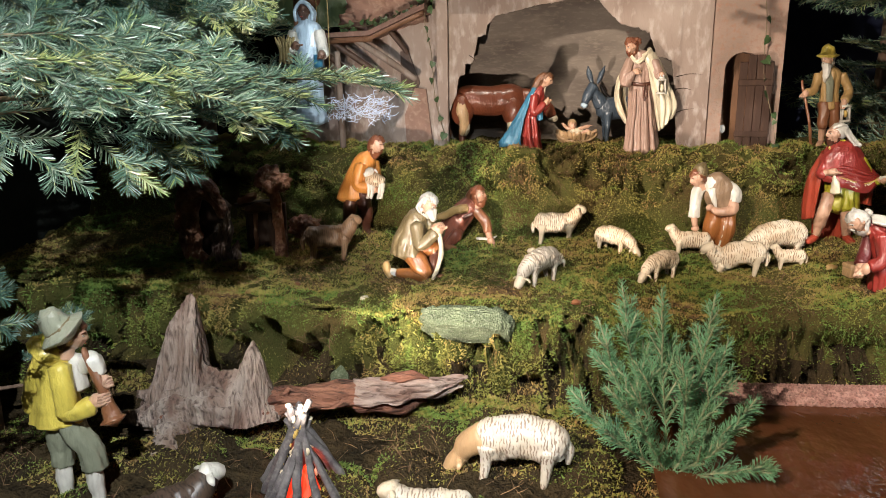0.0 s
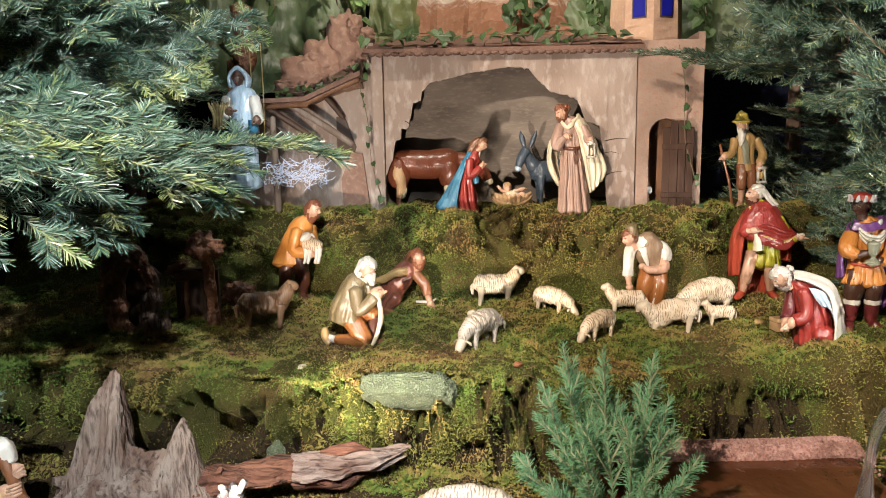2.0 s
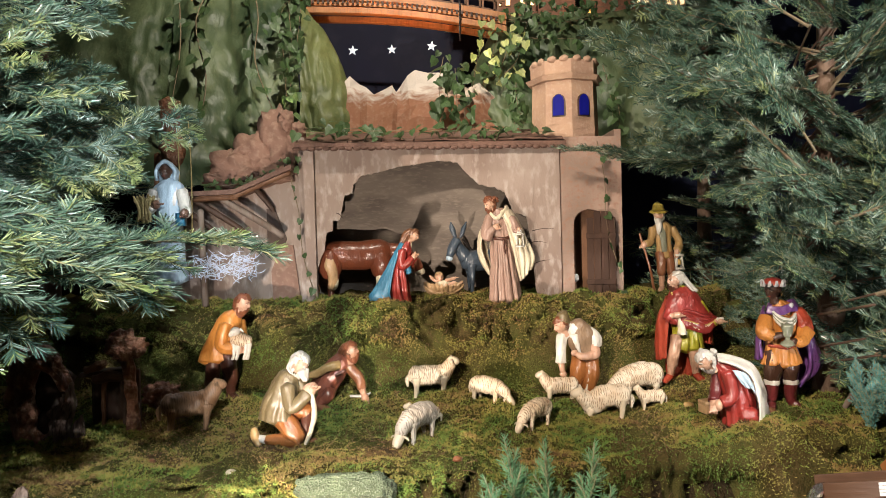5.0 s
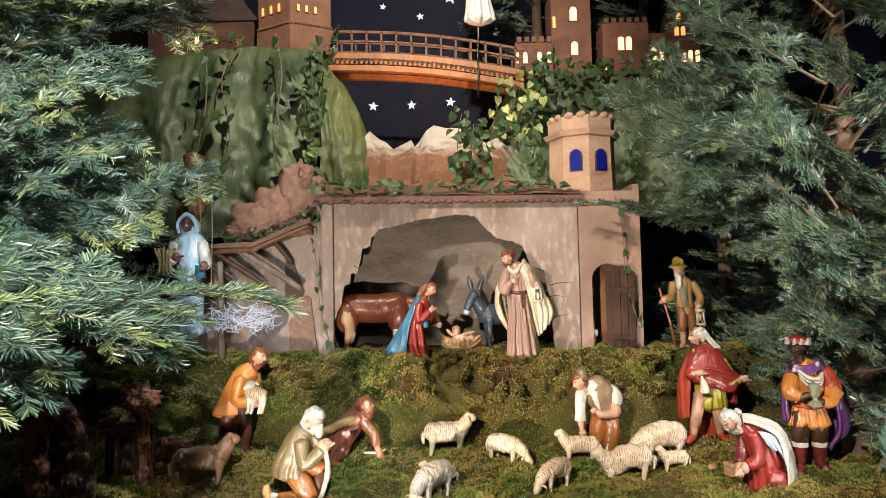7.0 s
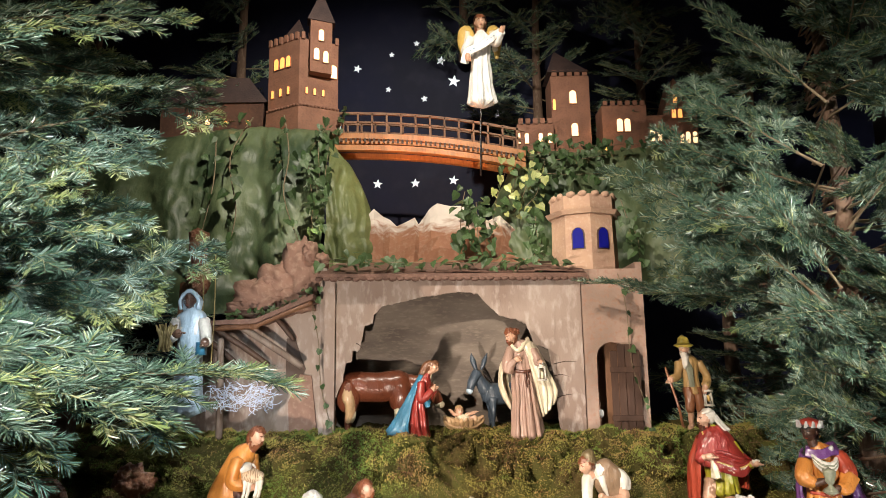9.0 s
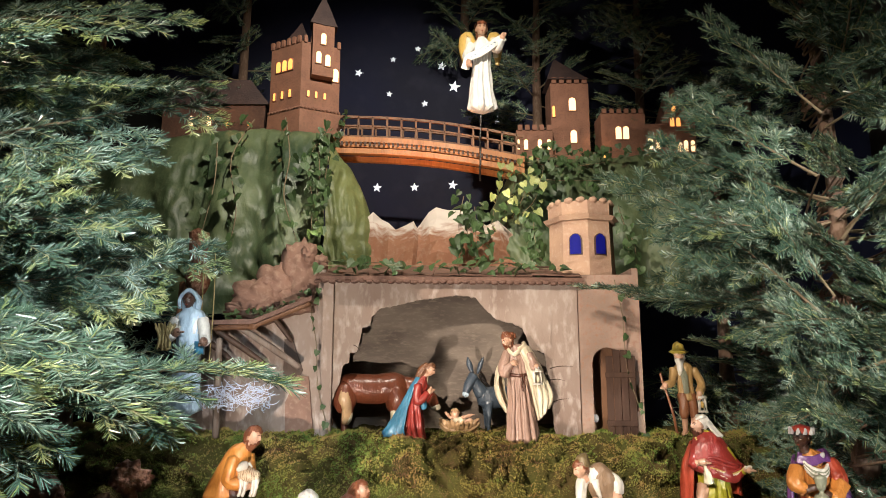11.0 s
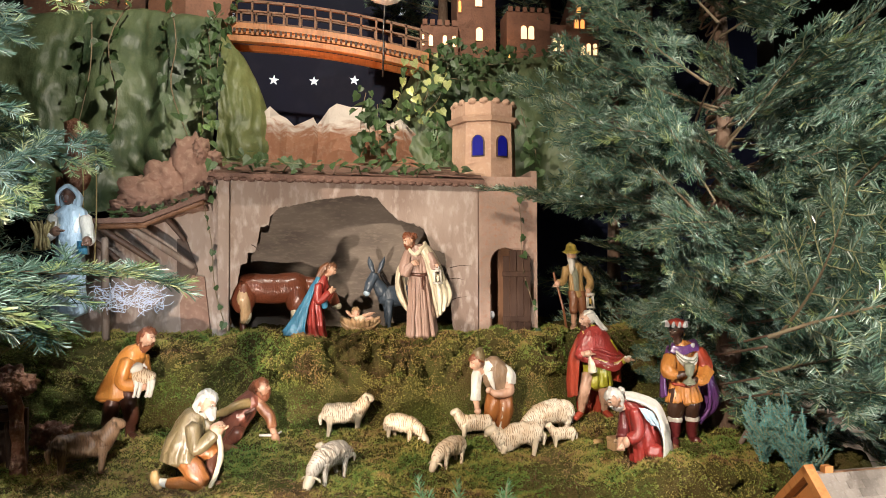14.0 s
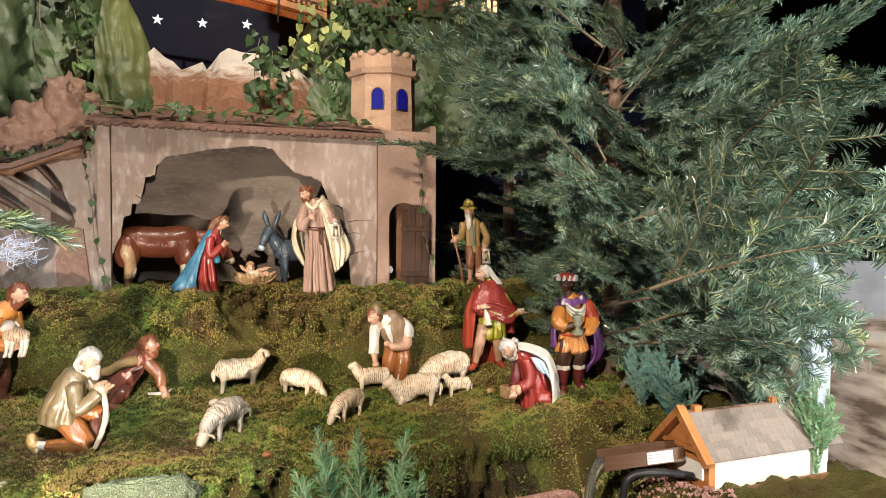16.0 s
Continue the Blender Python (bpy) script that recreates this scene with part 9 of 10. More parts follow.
for s in (-1, 1):
    deck = part("roof", boxed((0.004, 0.0, -0.004), (LEN, length_down, 0.0), None), M["wood"], mill)
    turn = pose(0, 0, RZ, -slope, 0, 0) if s > 0 else pose(LEN + 0.004, 0, RZ, 0, 0, 180) @ pose(0, 0, 0, -slope, 0, 0)
    deck.matrix_basis = turn
    for row in range(6):
        for k in range(11):
            w = LEN / 11
            off = (row % 2) * w * 0.5
            x0, x1 = k * w + off + 0.002, min(LEN, (k + 1) * w + off - 0.0004) + 0.002
            if x1 - x0 < 0.004:
                continue
            key = "shingle_half" if x1 - x0 < w * 0.8 else "shingle_full"
            if key not in bpy.data.meshes:
                ob = part("shingle", boxed((0, 0, 0), (x1 - x0, 0.0265, 0.0022), None, 0.0005), M["shingle"], deck)
                ob.data.name = key
            else:
                ob = new("shingle", bpy.data.meshes[key])
                ob.parent = deck
            ob.matrix_basis = pose(x0, length_down - 0.024 - row * (length_down - 0.02) / 5.6, 0.0018 + 0.0016, -2.5 + random.uniform(-0.5, 0.5), 0, random.uniform(-0.6, 0.6))
for x in (0.028, 0.19):
    part("ridge_peg", boxed((x, -0.008, RZ - 0.01), (x + 0.014, 0.008, RZ + 0.012), None, 0.001), M["honey"], mill)

trough = thing("trough", (0.780, 1.078, 1.030), "brown wooden water trough running out of the mill", "trough", turn=168)
for y in (-0.022, 0.018):
    part("side_board", boxed((0, y, 0), (0.155, y + 0.004, 0.028), pose(0, 0, 0, 0, 6, 0), 0.001), M["wood_wet"], trough)
part("floor_board", boxed((0, -0.020, 0), (0.155, 0.020, 0.004), pose(0, 0, 0, 0, 6, 0)), M["wood_wet"], trough)
for k in range(4):
    part("label_strip", boxed((0.022, 0.0222, 0.003 + 0.0058 * k), (0.072, 0.0232, 0.0078 + 0.0058 * k), pose(0, 0, 0, 0, 6, 0)), M["paper"], trough, "white paper strip on the side")
glass = bpy.data.materials.new("running_water")
glass.use_nodes = True
gb_ = glass.node_tree.nodes["Principled BSDF"]
gb_.inputs["Base Color"].default_value = (0.85, 0.9, 0.92, 1)
gb_.inputs["Roughness"].default_value = 0.06
gb_.inputs["Transmission Weight"].default_value = 0.92
gb_.inputs["IOR"].default_value = 1.33
c = Carved().tube([(0.640, 1.105, 1.030), (0.622, 1.107, 1.022), (0.606, 1.107, 0.985), (0.598, 1.105, 0.93), (0.595, 1.103, 0.866)], [(0.017, 0.004), (0.016, 0.005), (0.014, 0.005), (0.013, 0.005), (0.020, 0.010)], glass, 20, (4, 0.1, 0.25), steps=5)
ob = mesh_from("water_jet", c.v, c.f, c.mats, c.i)
tagged(ob, "thin clear jet of water falling from the trough", "water")
c = Carved().tube([(0.80, 1.05, 1.00), (0.72, 1.055, 1.015), (0.665, 1.07, 1.005), (0.655, 1.075, 0.95), (0.66, 1.08, 0.88)], [0.0072] * 5, M["iron"], 10, steps=6)
tagged(mesh_from("hose", c.v, c.f, c.mats, c.i), "black rubber hose bent down under the trough", "hose")

# kerb of red gravel behind the pool
KERB = [(0.20, 1.262), (0.35, 1.270), (0.50, 1.282), (0.64, 1.300), (0.80, 1.31)]
c = Carved().tube([(x, y, 0.868) for x, y in KERB], [(0.030, 0.022)] * 5, M["gravel"], 12, steps=6, side=(0, 1, 0))
kerb = mesh_from("kerb", c.v, c.f, c.mats, c.i)
tagged(kerb, "low kerb of reddish gravel behind the pool", "kerb", kind="structure")
rk = random.Random(12)
verts, faces = [], []
for i in range(2600):
    s = rk.random() * (len(KERB) - 1)
    k = int(s)
    x, y = (KERB[k][0] + (KERB[k + 1][0] - KERB[k][0]) * (s - k), KERB[k][1] + (KERB[k + 1][1] - KERB[k][1]) * (s - k))
    a = rk.uniform(-0.4, 3.5)
    r = rk.uniform(0.0022, 0.0042)
    p = Vector((x, y - math.cos(a) * 0.031, 0.868 + math.sin(a) * 0.023))
    o = len(verts)
    q = Euler((rk.uniform(0, 6), rk.uniform(0, 6), rk.uniform(0, 6))).to_matrix()
    for d in ((1, 0, 0), (-0.9, 0, 0), (0, 0.8, 0), (0, -0.9, 0), (0, 0, 0.7), (0, 0, -0.8)):
        verts.append(p + q @ Vector(d) * r)
    for f in ((0, 2, 4), (2, 1, 4), (1, 3, 4), (3, 0, 4), (2, 0, 5), (1, 2, 5), (3, 1, 5), (0, 3, 5)):
        faces.append(tuple(o + j for j in f))
for i in range(1300):
    x, y = rk.uniform(0.63, 0.80), rk.uniform(0.92, 1.27)
    p = Vector((x, y, gz(x, y) + rk.uniform(0.0, 0.006)))
    r, o = rk.uniform(0.003, 0.0062), len(verts)
    q = Euler((rk.uniform(0, 6), rk.uniform(0, 6), rk.uniform(0, 6))).to_matrix()
    for d in ((1, 0, 0), (-0.9, 0, 0), (0, 0.8, 0), (0, -0.9, 0), (0, 0, 0.7), (0, 0, -0.8)):
        verts.append(p + q @ Vector(d) * r)
    for f in ((0, 2, 4), (2, 1, 4), (1, 3, 4), (3, 0, 4), (2, 0, 5), (1, 2, 5), (3, 1, 5), (0, 3, 5)):
        faces.append(tuple(o + j for j in f))
tagged(mesh_from("gravel", verts, faces, [M["gravel"]], smooth=False, parent=kerb), "loose red gravel grains", kind="stuff")

# small things among the figures
box_thing = thing("gift_box", (0.626, 1.535, gz(0.626, 1.535) + 0.002), "small tan wooden casket before the kneeling king", "box", turn=12)
part("body", boxed((-0.022, -0.015, 0), (0.022, 0.015, 0.020), None, 0.002), PAINT["tan_fleece"], box_thing)
part("lid", boxed((-0.023, -0.016, 0.0202), (0.023, 0.016, 0.030), None, 0.003), PAINT["tan_fleece"], box_thing)
c = Carved().tube([(-2.6, 0.2, 0.8), (-0.8, -0.5, 0.9), (1.2, -0.4, 0.9), (2.6, 0.8, 1.4)], [(0.35, 0.3), (0.5, 0.35), (0.5, 0.35), (0.2, 0.2)], "grey_hair", 10)
carved_thing(c, "sickle", (-0.200, 1.735, gz(-0.2, 1.735)), "pale curved sickle lying on the moss", "tool")
for x, y, ang, n in ((0.90, 1.47, 25, 3), (0.98, 1.50, -30, 2), (0.86, 1.58, 60, 2)):
    c = Carved()
    for k in range(n):
        c.tube([(0, 0, 0.5), (4 + k, 0.6 * k, 2 + k), (8 + 2 * k, 1.5 * k - 1, 2.5 + 2 * k)], [0.5, 0.4, 0.2], M["wood_grey"], 8, rag=0.2, steps=4)
    t = pieces(c, ["stalk"] * n, "twig", (x, y, gz(x, y)), "bare pale twig lying on the moss", "twig")
    t.matrix_world = pose(x, y, gz(x, y), 0, 0, ang)
    tagged(t, group="twigs on the moss")
for x, y, s, m in ((-0.42, 1.34, 1.0, "cream"), (0.60, 1.60, 1.2, "tan"), (0.03, 1.34, 0.9, "brown"), (-0.60, 1.40, 0.8, "brown")):
    c = Carved().ball((0, 0, 0.3 * s), (1.1 * s, 0.9 * s, 0.6 * s), m, None, 12, 7, 0.5, 2)
    carved_thing(c, "pebble", (x, y, gz(x, y)), "small pale pebble half sunk in the moss", "stone", group="pebbles on the moss")


# ---- seedlings, cypress, ivy ----
def needled(name, at, twigs, m, label, category, spacing, length, width, stem_r, seed, whorl=True):
    """A small conifer: twigs are (a, b) in metres from its foot."""
    r = np.random.default_rng(seed)
    t = thing(name, at, label, category)
    cloud = needle_cloud([(np.array(a), np.array(b)) for a, b in twigs], spacing, length, width, r, 0.3, 50, whorl)
    q = np.arange(len(cloud)).reshape(-1, 4)
    ob = new("needles", fast_mesh("needles", cloud, q, [m], np.zeros(len(q))))
    ob.parent = t
    tagged(ob, kind="stuff")
    c = Carved()
    for a, b in twigs:
        c.tube([a, b], [stem_r, stem_r * 0.6], M["green_twig"], 5, steps=1)
    mesh_from("stem", c.v, c.f, c.mats, c.i, t)
    return t


def shoots(foot, tips, rnd, side=0.35, count=9):
    out = []
    for tip in tips:
        a, b = Vector(foot), Vector(tip)
        bend = (a + b) / 2 + Vector(((b.x - a.x) * 0.22, (b.y - a.y) * 0.22, 0.012))
        pts = [a, a.lerp(bend, 0.5), bend, bend.lerp(b, 0.5), b]
        out += list(zip(pts, pts[1:]))
        L = (b - a).length
        for k in range(count):
            u = 0.22 + 0.68 * k / count + rnd.uniform(-0.03, 0.03)
            s = min(3, int(u * 4))
            p = pts[s].lerp(pts[s + 1], u * 4 - s)
            ang = rnd.uniform(0, 6.28)
            d = ((b - a).normalized() * 1.0 + Vector((math.cos(ang), math.sin(ang), 0.1)) * 0.6).normalized()
            l2 = L * side * (1.05 - u) * rnd.uniform(0.6, 1.15)
            q = p + d * l2
            out.append((p, q))
            if l2 > 0.05:
                for s2 in (-1, 1):
                    d2 = (d + Vector((-d.y, d.x, 0.3)) * 0.8 * s2).normalized()
                    out.append((p.lerp(q, 0.5), p.lerp(q, 0.5) + d2 * l2 * 0.4))
    return [(tuple(a), tuple(b)) for a, b in out]


rp = random.Random(21)
foot = (0.175, 0.99, 0.85)
tips = [(0.097, 1.092, 1.137), (0.16, 1.083, 1.131), (0.239, 1.068, 1.13), (0.295, 1.00, 0.99), (0.315, 0.95, 0.904), (0.02, 1.033, 0.969), (0.062, 1.076, 1.078), (0.258, 1.042, 1.067), (0.209, 0.97, 0.955), (0.12, 0.96, 0.97), (0.07, 0.99, 0.93), (0.25, 0.96, 0.94)]
needled("spruce_seedling", (0, 0, 0), shoots(foot, tips, rp, 0.40, 14), M["needle_b"], "bushy blue-green spruce seedling at the edge of the pool", "plant", 0.00075, 0.0165, 0.0014, 0.0021, 3)
for x, y, h, seed in ((0.945, 1.30, 0.25, 5), (0.885, 1.36, 0.17, 6)):
    f = (x, y, gz(x, y) - 0.01)
    tp = [(x + rp.uniform(-0.07, 0.07), y + rp.uniform(-0.05, 0.05), f[2] + h * rp.uniform(0.6, 1.0)) for k in range(8)]
    needled("cypress", (0, 0, 0), shoots(f, tp, rp, 0.45, 14), M["cypress"], "small blue-green cypress with scaly sprays", "plant", 0.0005, 0.006, 0.0022, 0.0014, seed)
f = (1.05, 1.02, 0.99)
tp = [(1.05 + rp.uniform(-0.04, 0.04), 1.02 + rp.uniform(-0.03, 0.03), 0.99 + rp.uniform(0.12, 0.20)) for k in range(6)]
needled("cypress", (0, 0, 0), shoots(f, tp, rp, 0.45, 14), M["needle_b"], "small bright green cypress behind the mill house", "plant", 0.0006, 0.006, 0.0026, 0.0014, 9)


def leaf_mesh(name, m, fold):
    outline = [(0, 0), (0.24, -0.10), (0.48, 0.02), (0.44, 0.26), (0.40, 0.52), (0.21, 0.68), (0, 1.0)]
    pts = outline + [(-x, y) for x, y in outline[-2:0:-1]]
    bm = bmesh.new()
    vs = [bm.verts.new((x, y - 0.1, fold * abs(x) - 0.10 * y * y)) for x, y in pts]
    mid = [bm.verts.new((0, y, -0.10 * (y + 0.1) ** 2)) for y in (0.12, 0.42)]
    n = len(vs)
    ring = [(0, 1, mid[0]), (1, 2, mid[0]), (2, 3, mid[0]), (3, 4, mid[1]), (4, 5, mid[1]), (5, 6, mid[1])]
    for a, b, c0 in ring:
        bm.faces.new((vs[a], vs[b], c0))
        bm.faces.new((vs[(n - b) % n], vs[(n - a) % n], c0))
    bm.faces.new((vs[3], mid[1], mid[0]))
    bm.faces.new((vs[n - 3], mid[0], mid[1]))
    me = bpy.data.meshes.new(name)
    bm.to_mesh(me)
    bm.free()
    me.materials.append(m)
    return me


LEAF = [leaf_mesh("leaf", M["ivy"], 0.25), leaf_mesh("leaf", M["ivy"], -0.15)]
# leaves for the bright cluster: one in the lit colour, one plain
LIT_LEAF = [leaf_mesh("leaf", M["ivy_lit"], 0.2), leaf_mesh("leaf", M["ivy"], 0.1)]


def ivy(label, lines, size, gap, rnd, spread=0.012, meshes=LEAF, face=(0, -1, 0.25), stem=0.0016):
    """An ivy plant: stems along the lines, with leaves in turn on both sides."""
    t = thing("ivy", lines[0][0], label, "ivy plant")
    o = Vector(lines[0][0])
    for line in lines:
        c = Carved().tube([Vector(p) - o for p in line], [stem] + [stem * 0.8] * (len(line) - 2) + [stem * 0.4], M["twig"], 6, steps=4)
        mesh_from("stem", c.v, c.f, c.mats, c.i, t)
        pts = [Vector(p) - o for p in line]
        total = sum((b - a).length for a, b in zip(pts, pts[1:]))
        k, d = 0, gap * 0.4
        while d < total:
            rest, s = d, 0
            while s < len(pts) - 2 and rest > (pts[s + 1] - pts[s]).length:
                rest -= (pts[s + 1] - pts[s]).length
                s += 1
            p = pts[s] + (pts[s + 1] - pts[s]).normalized() * rest
            p += Vector((rnd.uniform(-1, 1), rnd.uniform(-1.2, 0.1), rnd.uniform(-1, 1))) * spread
            n = (Vector(face) + Vector((rnd.uniform(-1.0, 1.0), rnd.uniform(-0.4, 0.7), rnd.uniform(-0.6, 0.7)))).normalized()
            down = Vector((rnd.uniform(-0.9, 0.9), 0.1, -1)).normalized()
            y = (down - n * down.dot(n)).normalized()
            x = y.cross(n)
            ob = new("leaf", meshes[k % len(meshes)])
            ob.parent = t
            ob.matrix_basis = Matrix.Translation(p) @ Matrix((x, y, n)).transposed().to_4x4() @ Matrix.Scale(size * rnd.uniform(0.38, 0.95), 4)
            k += 1
            d += gap * rnd.uniform(0.45, 1.1)
    return t


ri = random.Random(31)
ivy("trailing ivy lying along the stable roof", [[(-0.38, 2.03, 1.785), (-0.2, 2.05, 1.79), (0.0, 2.04, 1.785), (0.2, 2.06, 1.785), (0.37, 2.05, 1.775)], [(-0.39, 2.10, 1.81), (-0.28, 2.06, 1.80), (-0.15, 2.10, 1.805)], [(0.0, 2.1, 1.80), (0.12, 2.08, 1.80), (0.3, 2.1, 1.80)]], 0.046, 0.022, ri, 0.024, face=(0, -0.7, 0.8))
ivy("thick dark ivy bunch hanging before the paper mountains", [[(0.06 + 0.02 * i, 2.40, 2.10 - 0.02 * i), (0.04 + 0.03 * i, 2.36, 1.99), (0.05 + 0.025 * i, 2.35, 1.86)] for i in range(4)], 0.052, 0.017, ri, 0.03)
ivy("ivy coloured pale as if lit, climbing the dark green hill", [[(0.17 + 0.04 * i, 2.52, 2.02 + 0.015 * i), (0.19 + 0.05 * i, 2.50, 2.12), (0.24 + 0.045 * i, 2.50, 2.25)] for i in range(4)], 0.046, 0.018, ri, 0.03, LIT_LEAF)
ivy("dark ivy column between mountains and round tower", [[(0.30, 2.26, 2.0), (0.29, 2.22, 1.92), (0.31, 2.2, 1.82)], [(0.27, 2.26, 1.97), (0.27, 2.22, 1.88), (0.285, 2.2, 1.81)]], 0.042, 0.015, ri, 0.02)
ivy("ivy hanging down the green cloth hill below the tower", [[(-0.44, 2.40, 2.37), (-0.46, 2.30, 2.27), (-0.45, 2.27, 2.12), (-0.47, 2.25, 1.98), (-0.45, 2.24, 1.88)], [(-0.47, 2.40, 2.33), (-0.49, 2.28, 2.2), (-0.47, 2.26, 2.05), (-0.44, 2.25, 1.92)], [(-0.43, 2.38, 2.3), (-0.43, 2.28, 2.15), (-0.43, 2.26, 2.0)]], 0.044, 0.020, ri, 0.02)
ivy("thin bare ivy stems trailing over the green hill", [[(-0.72, 2.38, 2.39), (-0.76, 2.26, 2.2), (-0.72, 2.22, 2.0), (-0.74, 2.2, 1.85)], [(-0.6, 2.36, 2.39), (-0.55, 2.24, 2.2), (-0.56, 2.22, 2.05), (-0.50, 2.20, 1.88)], [(-0.84, 2.34, 2.3), (-0.80, 2.22, 2.1), (-0.83, 2.2, 1.9)]], 0.050, 0.055, ri, 0.03, stem=0.0028)
ivy("dark ivy massed on the crest under the far castle", [[(0.30, 2.66, 2.34), (0.45, 2.62, 2.33), (0.6, 2.62, 2.34), (0.85, 2.62, 2.35)], [(0.32, 2.62, 2.30), (0.48, 2.58, 2.27), (0.66, 2.58, 2.29)], [(0.33, 2.58, 2.22), (0.46, 2.54, 2.2), (0.6, 2.54, 2.2)], [(0.33, 2.6, 2.34), (0.39, 2.61, 2.36), (0.44, 2.61, 2.37)]], 0.042, 0.013, ri, 0.03)
ivy("ivy beside the round tower", [[(0.56, 2.15, 2.0), (0.575, 2.12, 1.9), (0.58, 2.12, 1.8)], [(0.57, 2.14, 1.95), (0.60, 2.12, 1.86), (0.60, 2.12, 1.78)]], 0.040, 0.02, ri, 0.018)
ivy("thin ivy climbing the corner post of the stable", [[(-0.355, 2.035, 1.29), (-0.39, 2.035, 1.42), (-0.40, 2.04, 1.55), (-0.42, 2.04, 1.66), (-0.39, 2.04, 1.74)]], 0.030, 0.062, ri, 0.010)
ivy("thin ivy stem hanging beside the arched door", [[(0.505, 2.03, 1.74), (0.525, 2.03, 1.63), (0.53, 2.03, 1.48), (0.56, 2.02, 1.36), (0.575, 2.02, 1.29)]], 0.036, 0.055, ri, 0.010)
ivy("ivy over the sagging roof of the lean-to", [[(-0.68, 2.03, 1.63), (-0.55, 2.04, 1.645), (-0.42, 2.04, 1.705)], [(-0.62, 2.08, 1.64), (-0.5, 2.08, 1.67)]], 0.030, 0.018, ri, 0.014, face=(0, -0.7, 0.8))
ivy("ivy on the rail of the wooden bridge", [[(-0.45, 2.56, 2.36), (-0.42, 2.56, 2.43), (-0.40, 2.565, 2.50)]], 0.034, 0.014, ri, 0.014)
# low sprays of fir behind the kings
low_fir = thing("fir_tree", (1.0, 1.85, 1.05), "low green fir sprays behind the kings", "tree")
trunk(low_fir, [(0, 0, 0), (0, 0, 0.2), (0, 0, 0.4)], 0.02, 0.01)
TRUNKS[low_fir.name] = ((1.0, 1.85, 1.05), (1.0, 1.85, 1.45))
rq = random.Random(17)
for i in range(60):
    b = Vector((rq.uniform(0.84, 1.45), rq.uniform(1.72, 2.0), rq.uniform(1.08, 1.5)))
    d = Vector((rq.uniform(-0.9, 0.6), rq.uniform(-1.0, -0.1), rq.uniform(-0.1, 0.5))).normalized() * rq.uniform(0.22, 0.36)
    e = b + d
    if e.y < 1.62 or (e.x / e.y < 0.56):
        continue
    place_bough(low_fir, b, e, rq.uniform(-40, 40))
for i in range(26):
    b = Vector((rq.uniform(0.95, 1.45), rq.uniform(1.32, 1.55), rq.uniform(1.16, 1.38)))
    d = Vector((rq.uniform(-0.7, 0.5), rq.uniform(-1.0, -0.2), rq.uniform(-0.15, 0.35))).normalized() * rq.uniform(0.2, 0.36)
    e = b + d
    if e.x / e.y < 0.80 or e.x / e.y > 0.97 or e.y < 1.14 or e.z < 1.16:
        continue
    place_bough(low_fir, b, e, rq.uniform(-40, 40))

for b, e in (((1.20, 1.55, 1.10), (0.98, 1.40, 1.09)), ((1.20, 1.60, 1.06), (1.00, 1.50, 1.17)), ((1.26, 1.50, 1.13), (1.08, 1.30, 1.11)), ((1.24, 1.46, 1.05), (1.06, 1.25, 1.07)), ((1.24, 1.62, 1.2), (1.02, 1.46, 1.22)), ((1.10, 1.66, 1.08), (0.93, 1.56, 1.20)), ((1.0, 1.88, 1.22), (0.80, 1.85, 1.18)), ((1.0, 1.92, 1.35), (0.80, 1.90, 1.32)), ((1.02, 1.86, 1.28), (0.82, 1.82, 1.26)), ((1.02, 1.98, 1.48), (0.83, 1.95, 1.46)), ((1.0, 1.86, 1.10), (0.80, 1.80, 1.10))):
    place_bough(low_fir, Vector(b), Vector(e), rq.uniform(-20, 20), lean=0.6)


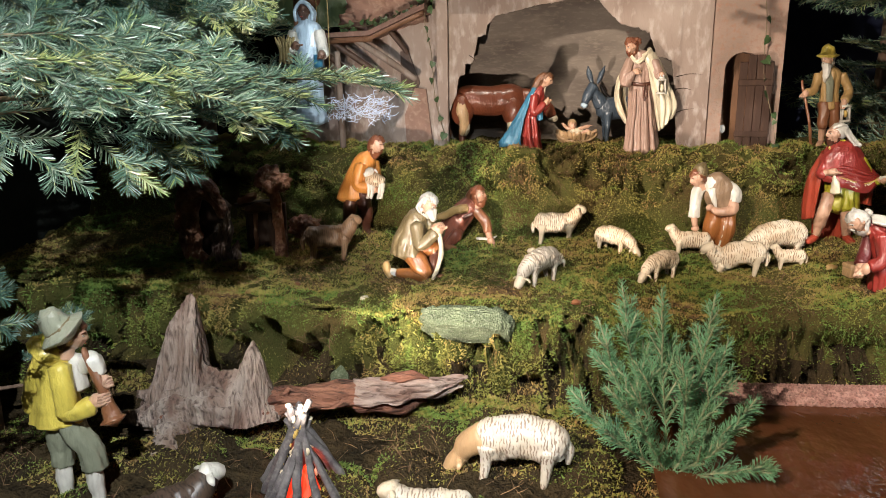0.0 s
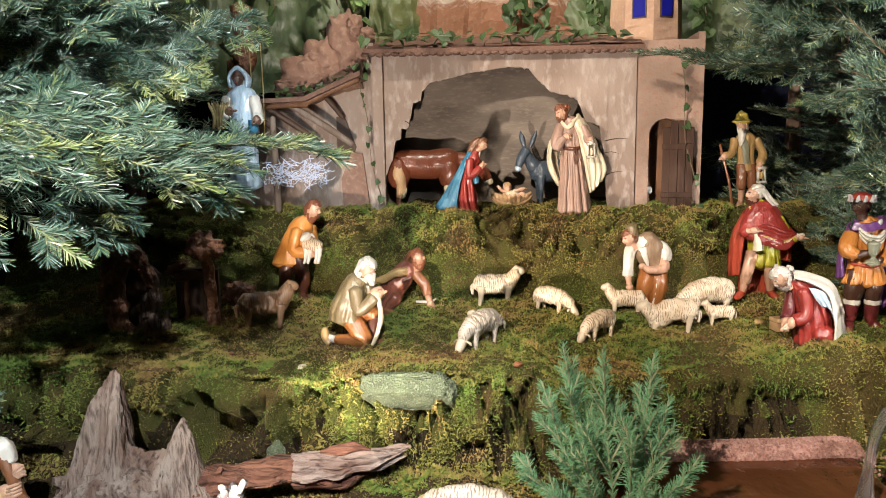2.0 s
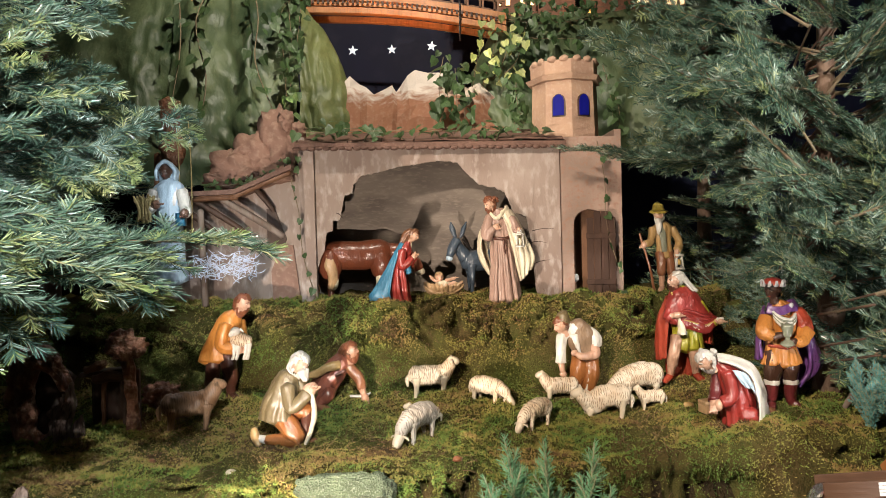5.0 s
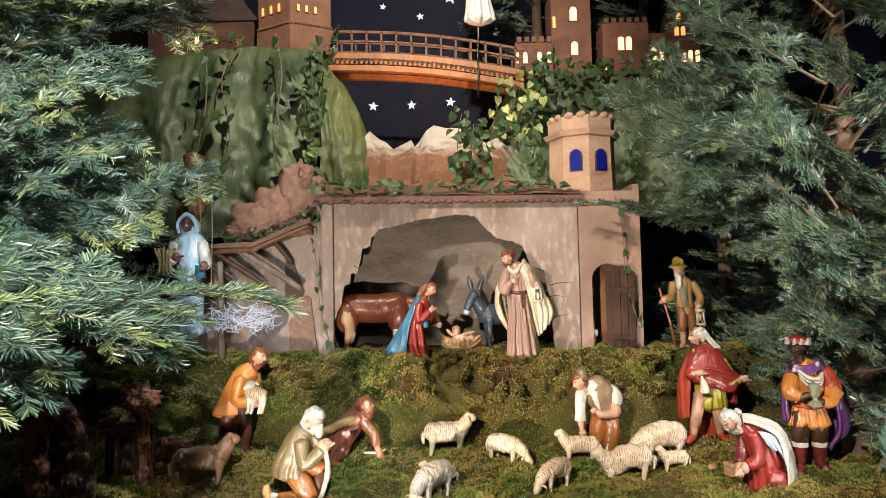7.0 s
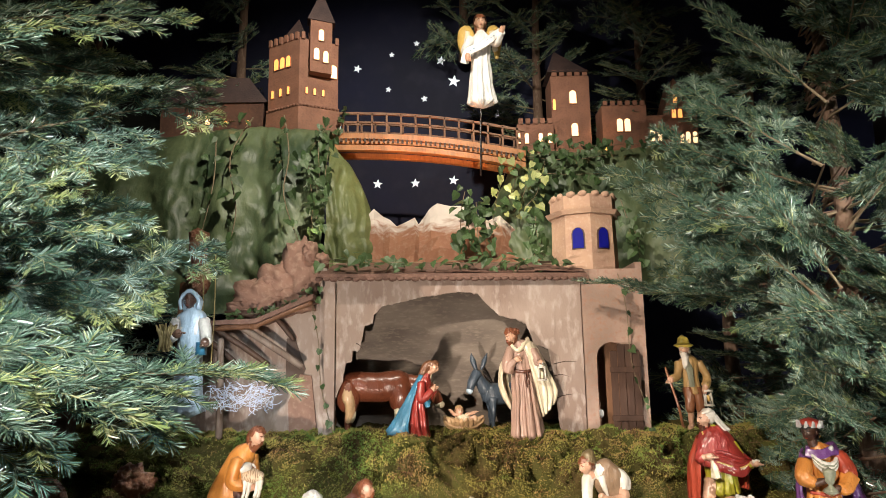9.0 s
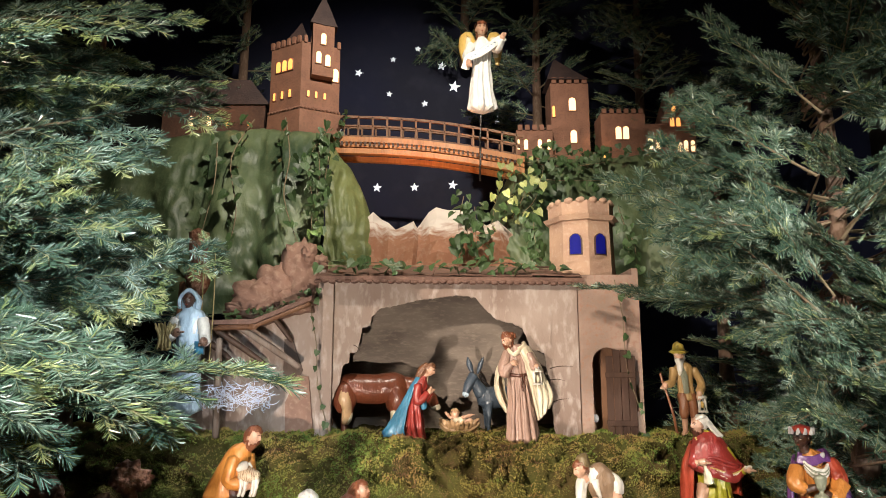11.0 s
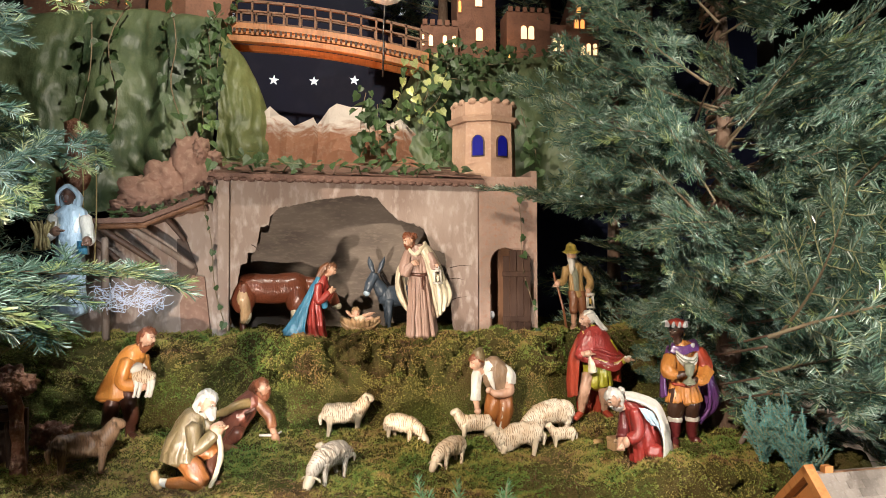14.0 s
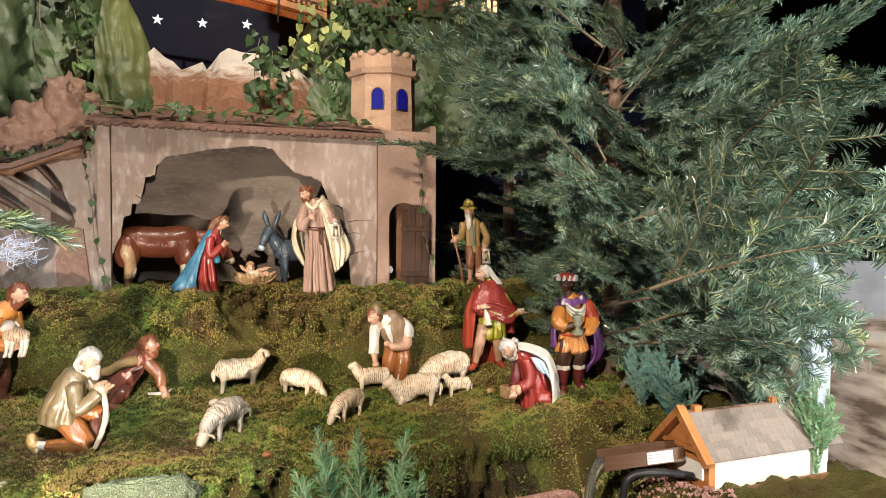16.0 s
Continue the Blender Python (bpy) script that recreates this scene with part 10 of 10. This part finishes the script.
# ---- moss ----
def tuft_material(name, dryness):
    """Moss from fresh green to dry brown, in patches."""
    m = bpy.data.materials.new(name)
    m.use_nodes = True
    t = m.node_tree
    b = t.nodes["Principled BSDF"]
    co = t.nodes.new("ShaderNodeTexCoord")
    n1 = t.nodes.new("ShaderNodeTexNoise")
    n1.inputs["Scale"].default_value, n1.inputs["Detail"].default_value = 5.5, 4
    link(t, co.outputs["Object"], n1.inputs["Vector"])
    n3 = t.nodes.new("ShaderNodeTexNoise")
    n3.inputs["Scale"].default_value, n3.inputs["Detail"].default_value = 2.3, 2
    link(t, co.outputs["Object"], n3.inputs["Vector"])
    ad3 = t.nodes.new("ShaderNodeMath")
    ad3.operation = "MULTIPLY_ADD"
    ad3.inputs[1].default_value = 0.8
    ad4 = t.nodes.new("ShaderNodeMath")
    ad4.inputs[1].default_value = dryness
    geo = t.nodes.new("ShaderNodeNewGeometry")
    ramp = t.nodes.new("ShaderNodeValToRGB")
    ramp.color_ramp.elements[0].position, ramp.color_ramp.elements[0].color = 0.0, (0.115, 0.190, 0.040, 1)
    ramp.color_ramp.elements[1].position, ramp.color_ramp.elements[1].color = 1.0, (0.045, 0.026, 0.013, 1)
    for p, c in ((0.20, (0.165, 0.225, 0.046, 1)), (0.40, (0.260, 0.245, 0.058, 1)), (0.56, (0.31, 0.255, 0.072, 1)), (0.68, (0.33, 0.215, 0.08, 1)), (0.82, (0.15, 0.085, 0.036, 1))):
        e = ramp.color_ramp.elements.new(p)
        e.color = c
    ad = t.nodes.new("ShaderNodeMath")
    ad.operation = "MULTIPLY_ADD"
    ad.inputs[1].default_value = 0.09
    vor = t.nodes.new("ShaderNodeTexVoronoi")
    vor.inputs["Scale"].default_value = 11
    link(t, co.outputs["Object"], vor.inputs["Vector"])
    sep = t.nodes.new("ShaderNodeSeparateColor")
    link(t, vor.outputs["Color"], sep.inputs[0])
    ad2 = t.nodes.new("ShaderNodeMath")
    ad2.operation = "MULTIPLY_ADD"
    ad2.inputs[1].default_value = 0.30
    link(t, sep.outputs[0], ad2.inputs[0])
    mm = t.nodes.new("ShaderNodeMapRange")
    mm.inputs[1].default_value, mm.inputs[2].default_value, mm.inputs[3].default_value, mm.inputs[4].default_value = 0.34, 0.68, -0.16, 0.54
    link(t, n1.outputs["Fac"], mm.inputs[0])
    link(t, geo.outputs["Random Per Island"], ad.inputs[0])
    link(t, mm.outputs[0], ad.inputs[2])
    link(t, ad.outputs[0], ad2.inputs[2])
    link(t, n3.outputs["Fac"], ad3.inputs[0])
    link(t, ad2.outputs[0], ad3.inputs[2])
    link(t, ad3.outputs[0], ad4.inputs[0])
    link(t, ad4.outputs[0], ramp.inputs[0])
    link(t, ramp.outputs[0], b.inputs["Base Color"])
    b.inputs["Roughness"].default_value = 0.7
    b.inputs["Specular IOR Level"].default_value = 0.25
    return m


def moss_tufts(count, x0, x1, y0, y1, seed, size, name, label):
    """Short bent blades all over a stretch of the ground, thinner where litter shows."""
    r = np.random.default_rng(seed)
    fx, fy = (r.uniform(x0, x1, count) - GX0) / GSTEP, (r.uniform(y0, y1, count) - GY0) / GSTEP
    i, j = fx.astype(int), fy.astype(int)
    a, b = (fx - i)[:, None], (fy - j)[:, None]
    p00, p10, p01, p11 = GRID[j, i], GRID[j, i + 1], GRID[j + 1, i], GRID[j + 1, i + 1]
    p = (p00 * (1 - a) + p10 * a) * (1 - b) + (p01 * (1 - a) + p11 * a) * b
    n = np.cross(p10 - p00, p01 - p00)
    n /= np.linalg.norm(n, axis=1)[:, None]
    table = np.array([[bare_patch(GX0 + q * GSTEP * 3, GY0 + w * GSTEP * 3) for q in range(GNX // 3 + 2)] for w in range(GNY // 3 + 2)]) if "bare" not in CACHE else CACHE["bare"]
    CACHE["bare"] = table
    bare = table[j // 3, i // 3]
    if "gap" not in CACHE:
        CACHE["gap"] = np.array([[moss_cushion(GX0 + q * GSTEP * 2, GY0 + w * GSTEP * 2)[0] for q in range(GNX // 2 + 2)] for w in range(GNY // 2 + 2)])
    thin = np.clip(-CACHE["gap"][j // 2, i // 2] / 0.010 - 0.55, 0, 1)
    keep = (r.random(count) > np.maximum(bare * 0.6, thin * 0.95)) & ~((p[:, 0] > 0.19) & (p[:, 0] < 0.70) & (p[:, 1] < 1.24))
    p, n, bare = p[keep], n[keep], bare[keep]
    if y1 < 1.2:
        live = np.array([noise.noise(Vector((v[0] * 9 + 4, v[1] * 9, 1.5))) > -0.02 or mound(v[0], v[1]) > 0.004 for v in p])
        p, n, bare = p[live], n[live], bare[live]
    m = len(p)
    d = n + r.normal(0, 0.45, (m, 3)) + np.array((0, 0, 0.1))
    d /= np.linalg.norm(d, axis=1)[:, None]
    L = (size * r.uniform(0.5, 1.4, m) * (1 - 0.35 * bare))[:, None]
    s = np.cross(d, r.normal(0, 1, (m, 3)))
    s /= np.linalg.norm(s, axis=1)[:, None]
    s = s * L * r.uniform(0.13, 0.24, m)[:, None]
    bend = (r.normal(0, 0.28, (m, 3)) + np.array((0, 0, -0.12))) * L
    p = p - n * 0.0015
    V = np.stack([p - s * 0.6, p + d * L * 0.55 - s, p + d * L + bend, p + d * L * 0.55 + s], 1)
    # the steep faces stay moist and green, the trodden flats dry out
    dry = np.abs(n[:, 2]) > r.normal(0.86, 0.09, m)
    q = np.arange(m * 4).reshape(-1, 4)
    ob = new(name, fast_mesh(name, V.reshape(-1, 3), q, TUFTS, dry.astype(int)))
    return tagged(ob, label, "moss", kind="stuff")


CACHE = {}
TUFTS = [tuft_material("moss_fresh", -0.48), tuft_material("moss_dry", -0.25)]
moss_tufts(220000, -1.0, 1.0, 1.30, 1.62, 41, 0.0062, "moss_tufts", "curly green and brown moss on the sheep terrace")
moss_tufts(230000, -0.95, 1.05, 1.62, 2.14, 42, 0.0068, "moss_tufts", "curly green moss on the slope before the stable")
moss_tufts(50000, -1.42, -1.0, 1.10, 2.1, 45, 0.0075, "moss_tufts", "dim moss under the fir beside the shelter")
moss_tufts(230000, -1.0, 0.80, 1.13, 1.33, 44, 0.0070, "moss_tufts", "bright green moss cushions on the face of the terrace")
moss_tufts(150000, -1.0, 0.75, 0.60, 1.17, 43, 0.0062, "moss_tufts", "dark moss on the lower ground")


def dry_litter(count, seed):
    """Thin brown strands lying on the thin places of the moss."""
    r = np.random.default_rng(seed)
    fx, fy = (r.uniform(-1.0, 1.05, count) - GX0) / GSTEP, (r.uniform(0.6, 2.1, count) - GY0) / GSTEP
    i, j = fx.astype(int), fy.astype(int)
    p = GRID[j, i] + np.array((0, 0, 0.003))
    bare = CACHE["bare"][j // 3, i // 3]
    keep = (r.random(count) < 0.12 + bare) & ~((p[:, 0] > 0.19) & (p[:, 0] < 0.70) & (p[:, 1] < 1.24))
    p, j, i = p[keep], j[keep], i[keep]
    m = len(p)
    tx, ty = GRID[j, i + 1] - GRID[j, i], GRID[j + 1, i] - GRID[j, i]
    a = r.uniform(0, 2 * np.pi, m)[:, None]
    d = tx / np.linalg.norm(tx, axis=1)[:, None] * np.cos(a) + ty / np.linalg.norm(ty, axis=1)[:, None] * np.sin(a)
    n = np.cross(tx, ty)
    n /= np.linalg.norm(n, axis=1)[:, None]
    L = r.uniform(0.010, 0.034, m)[:, None]
    s = np.cross(d, n + r.normal(0, 0.4, (m, 3)))
    s = s / np.linalg.norm(s, axis=1)[:, None] * 0.0006
    mid = p + d * L * 0.5 + n * r.uniform(0.001, 0.006, m)[:, None]
    end = p + d * L + n * r.uniform(-0.001, 0.004, m)[:, None] + r.normal(0, 0.003, (m, 3))
    V = np.stack([p - s, mid - s, mid + s, p + s, mid - s, end - s * 0.5, end + s * 0.5, mid + s], 1)
    q = np.arange(m * 8).reshape(-1, 4)
    ob = new("dry_litter", fast_mesh("dry_litter", V.reshape(-1, 3), q, [M["straw_brown"]], np.zeros(len(q))))
    return tagged(ob, "dry brown needles and straws strewn over the moss", "litter", kind="stuff")


dry_litter(15000, 77)
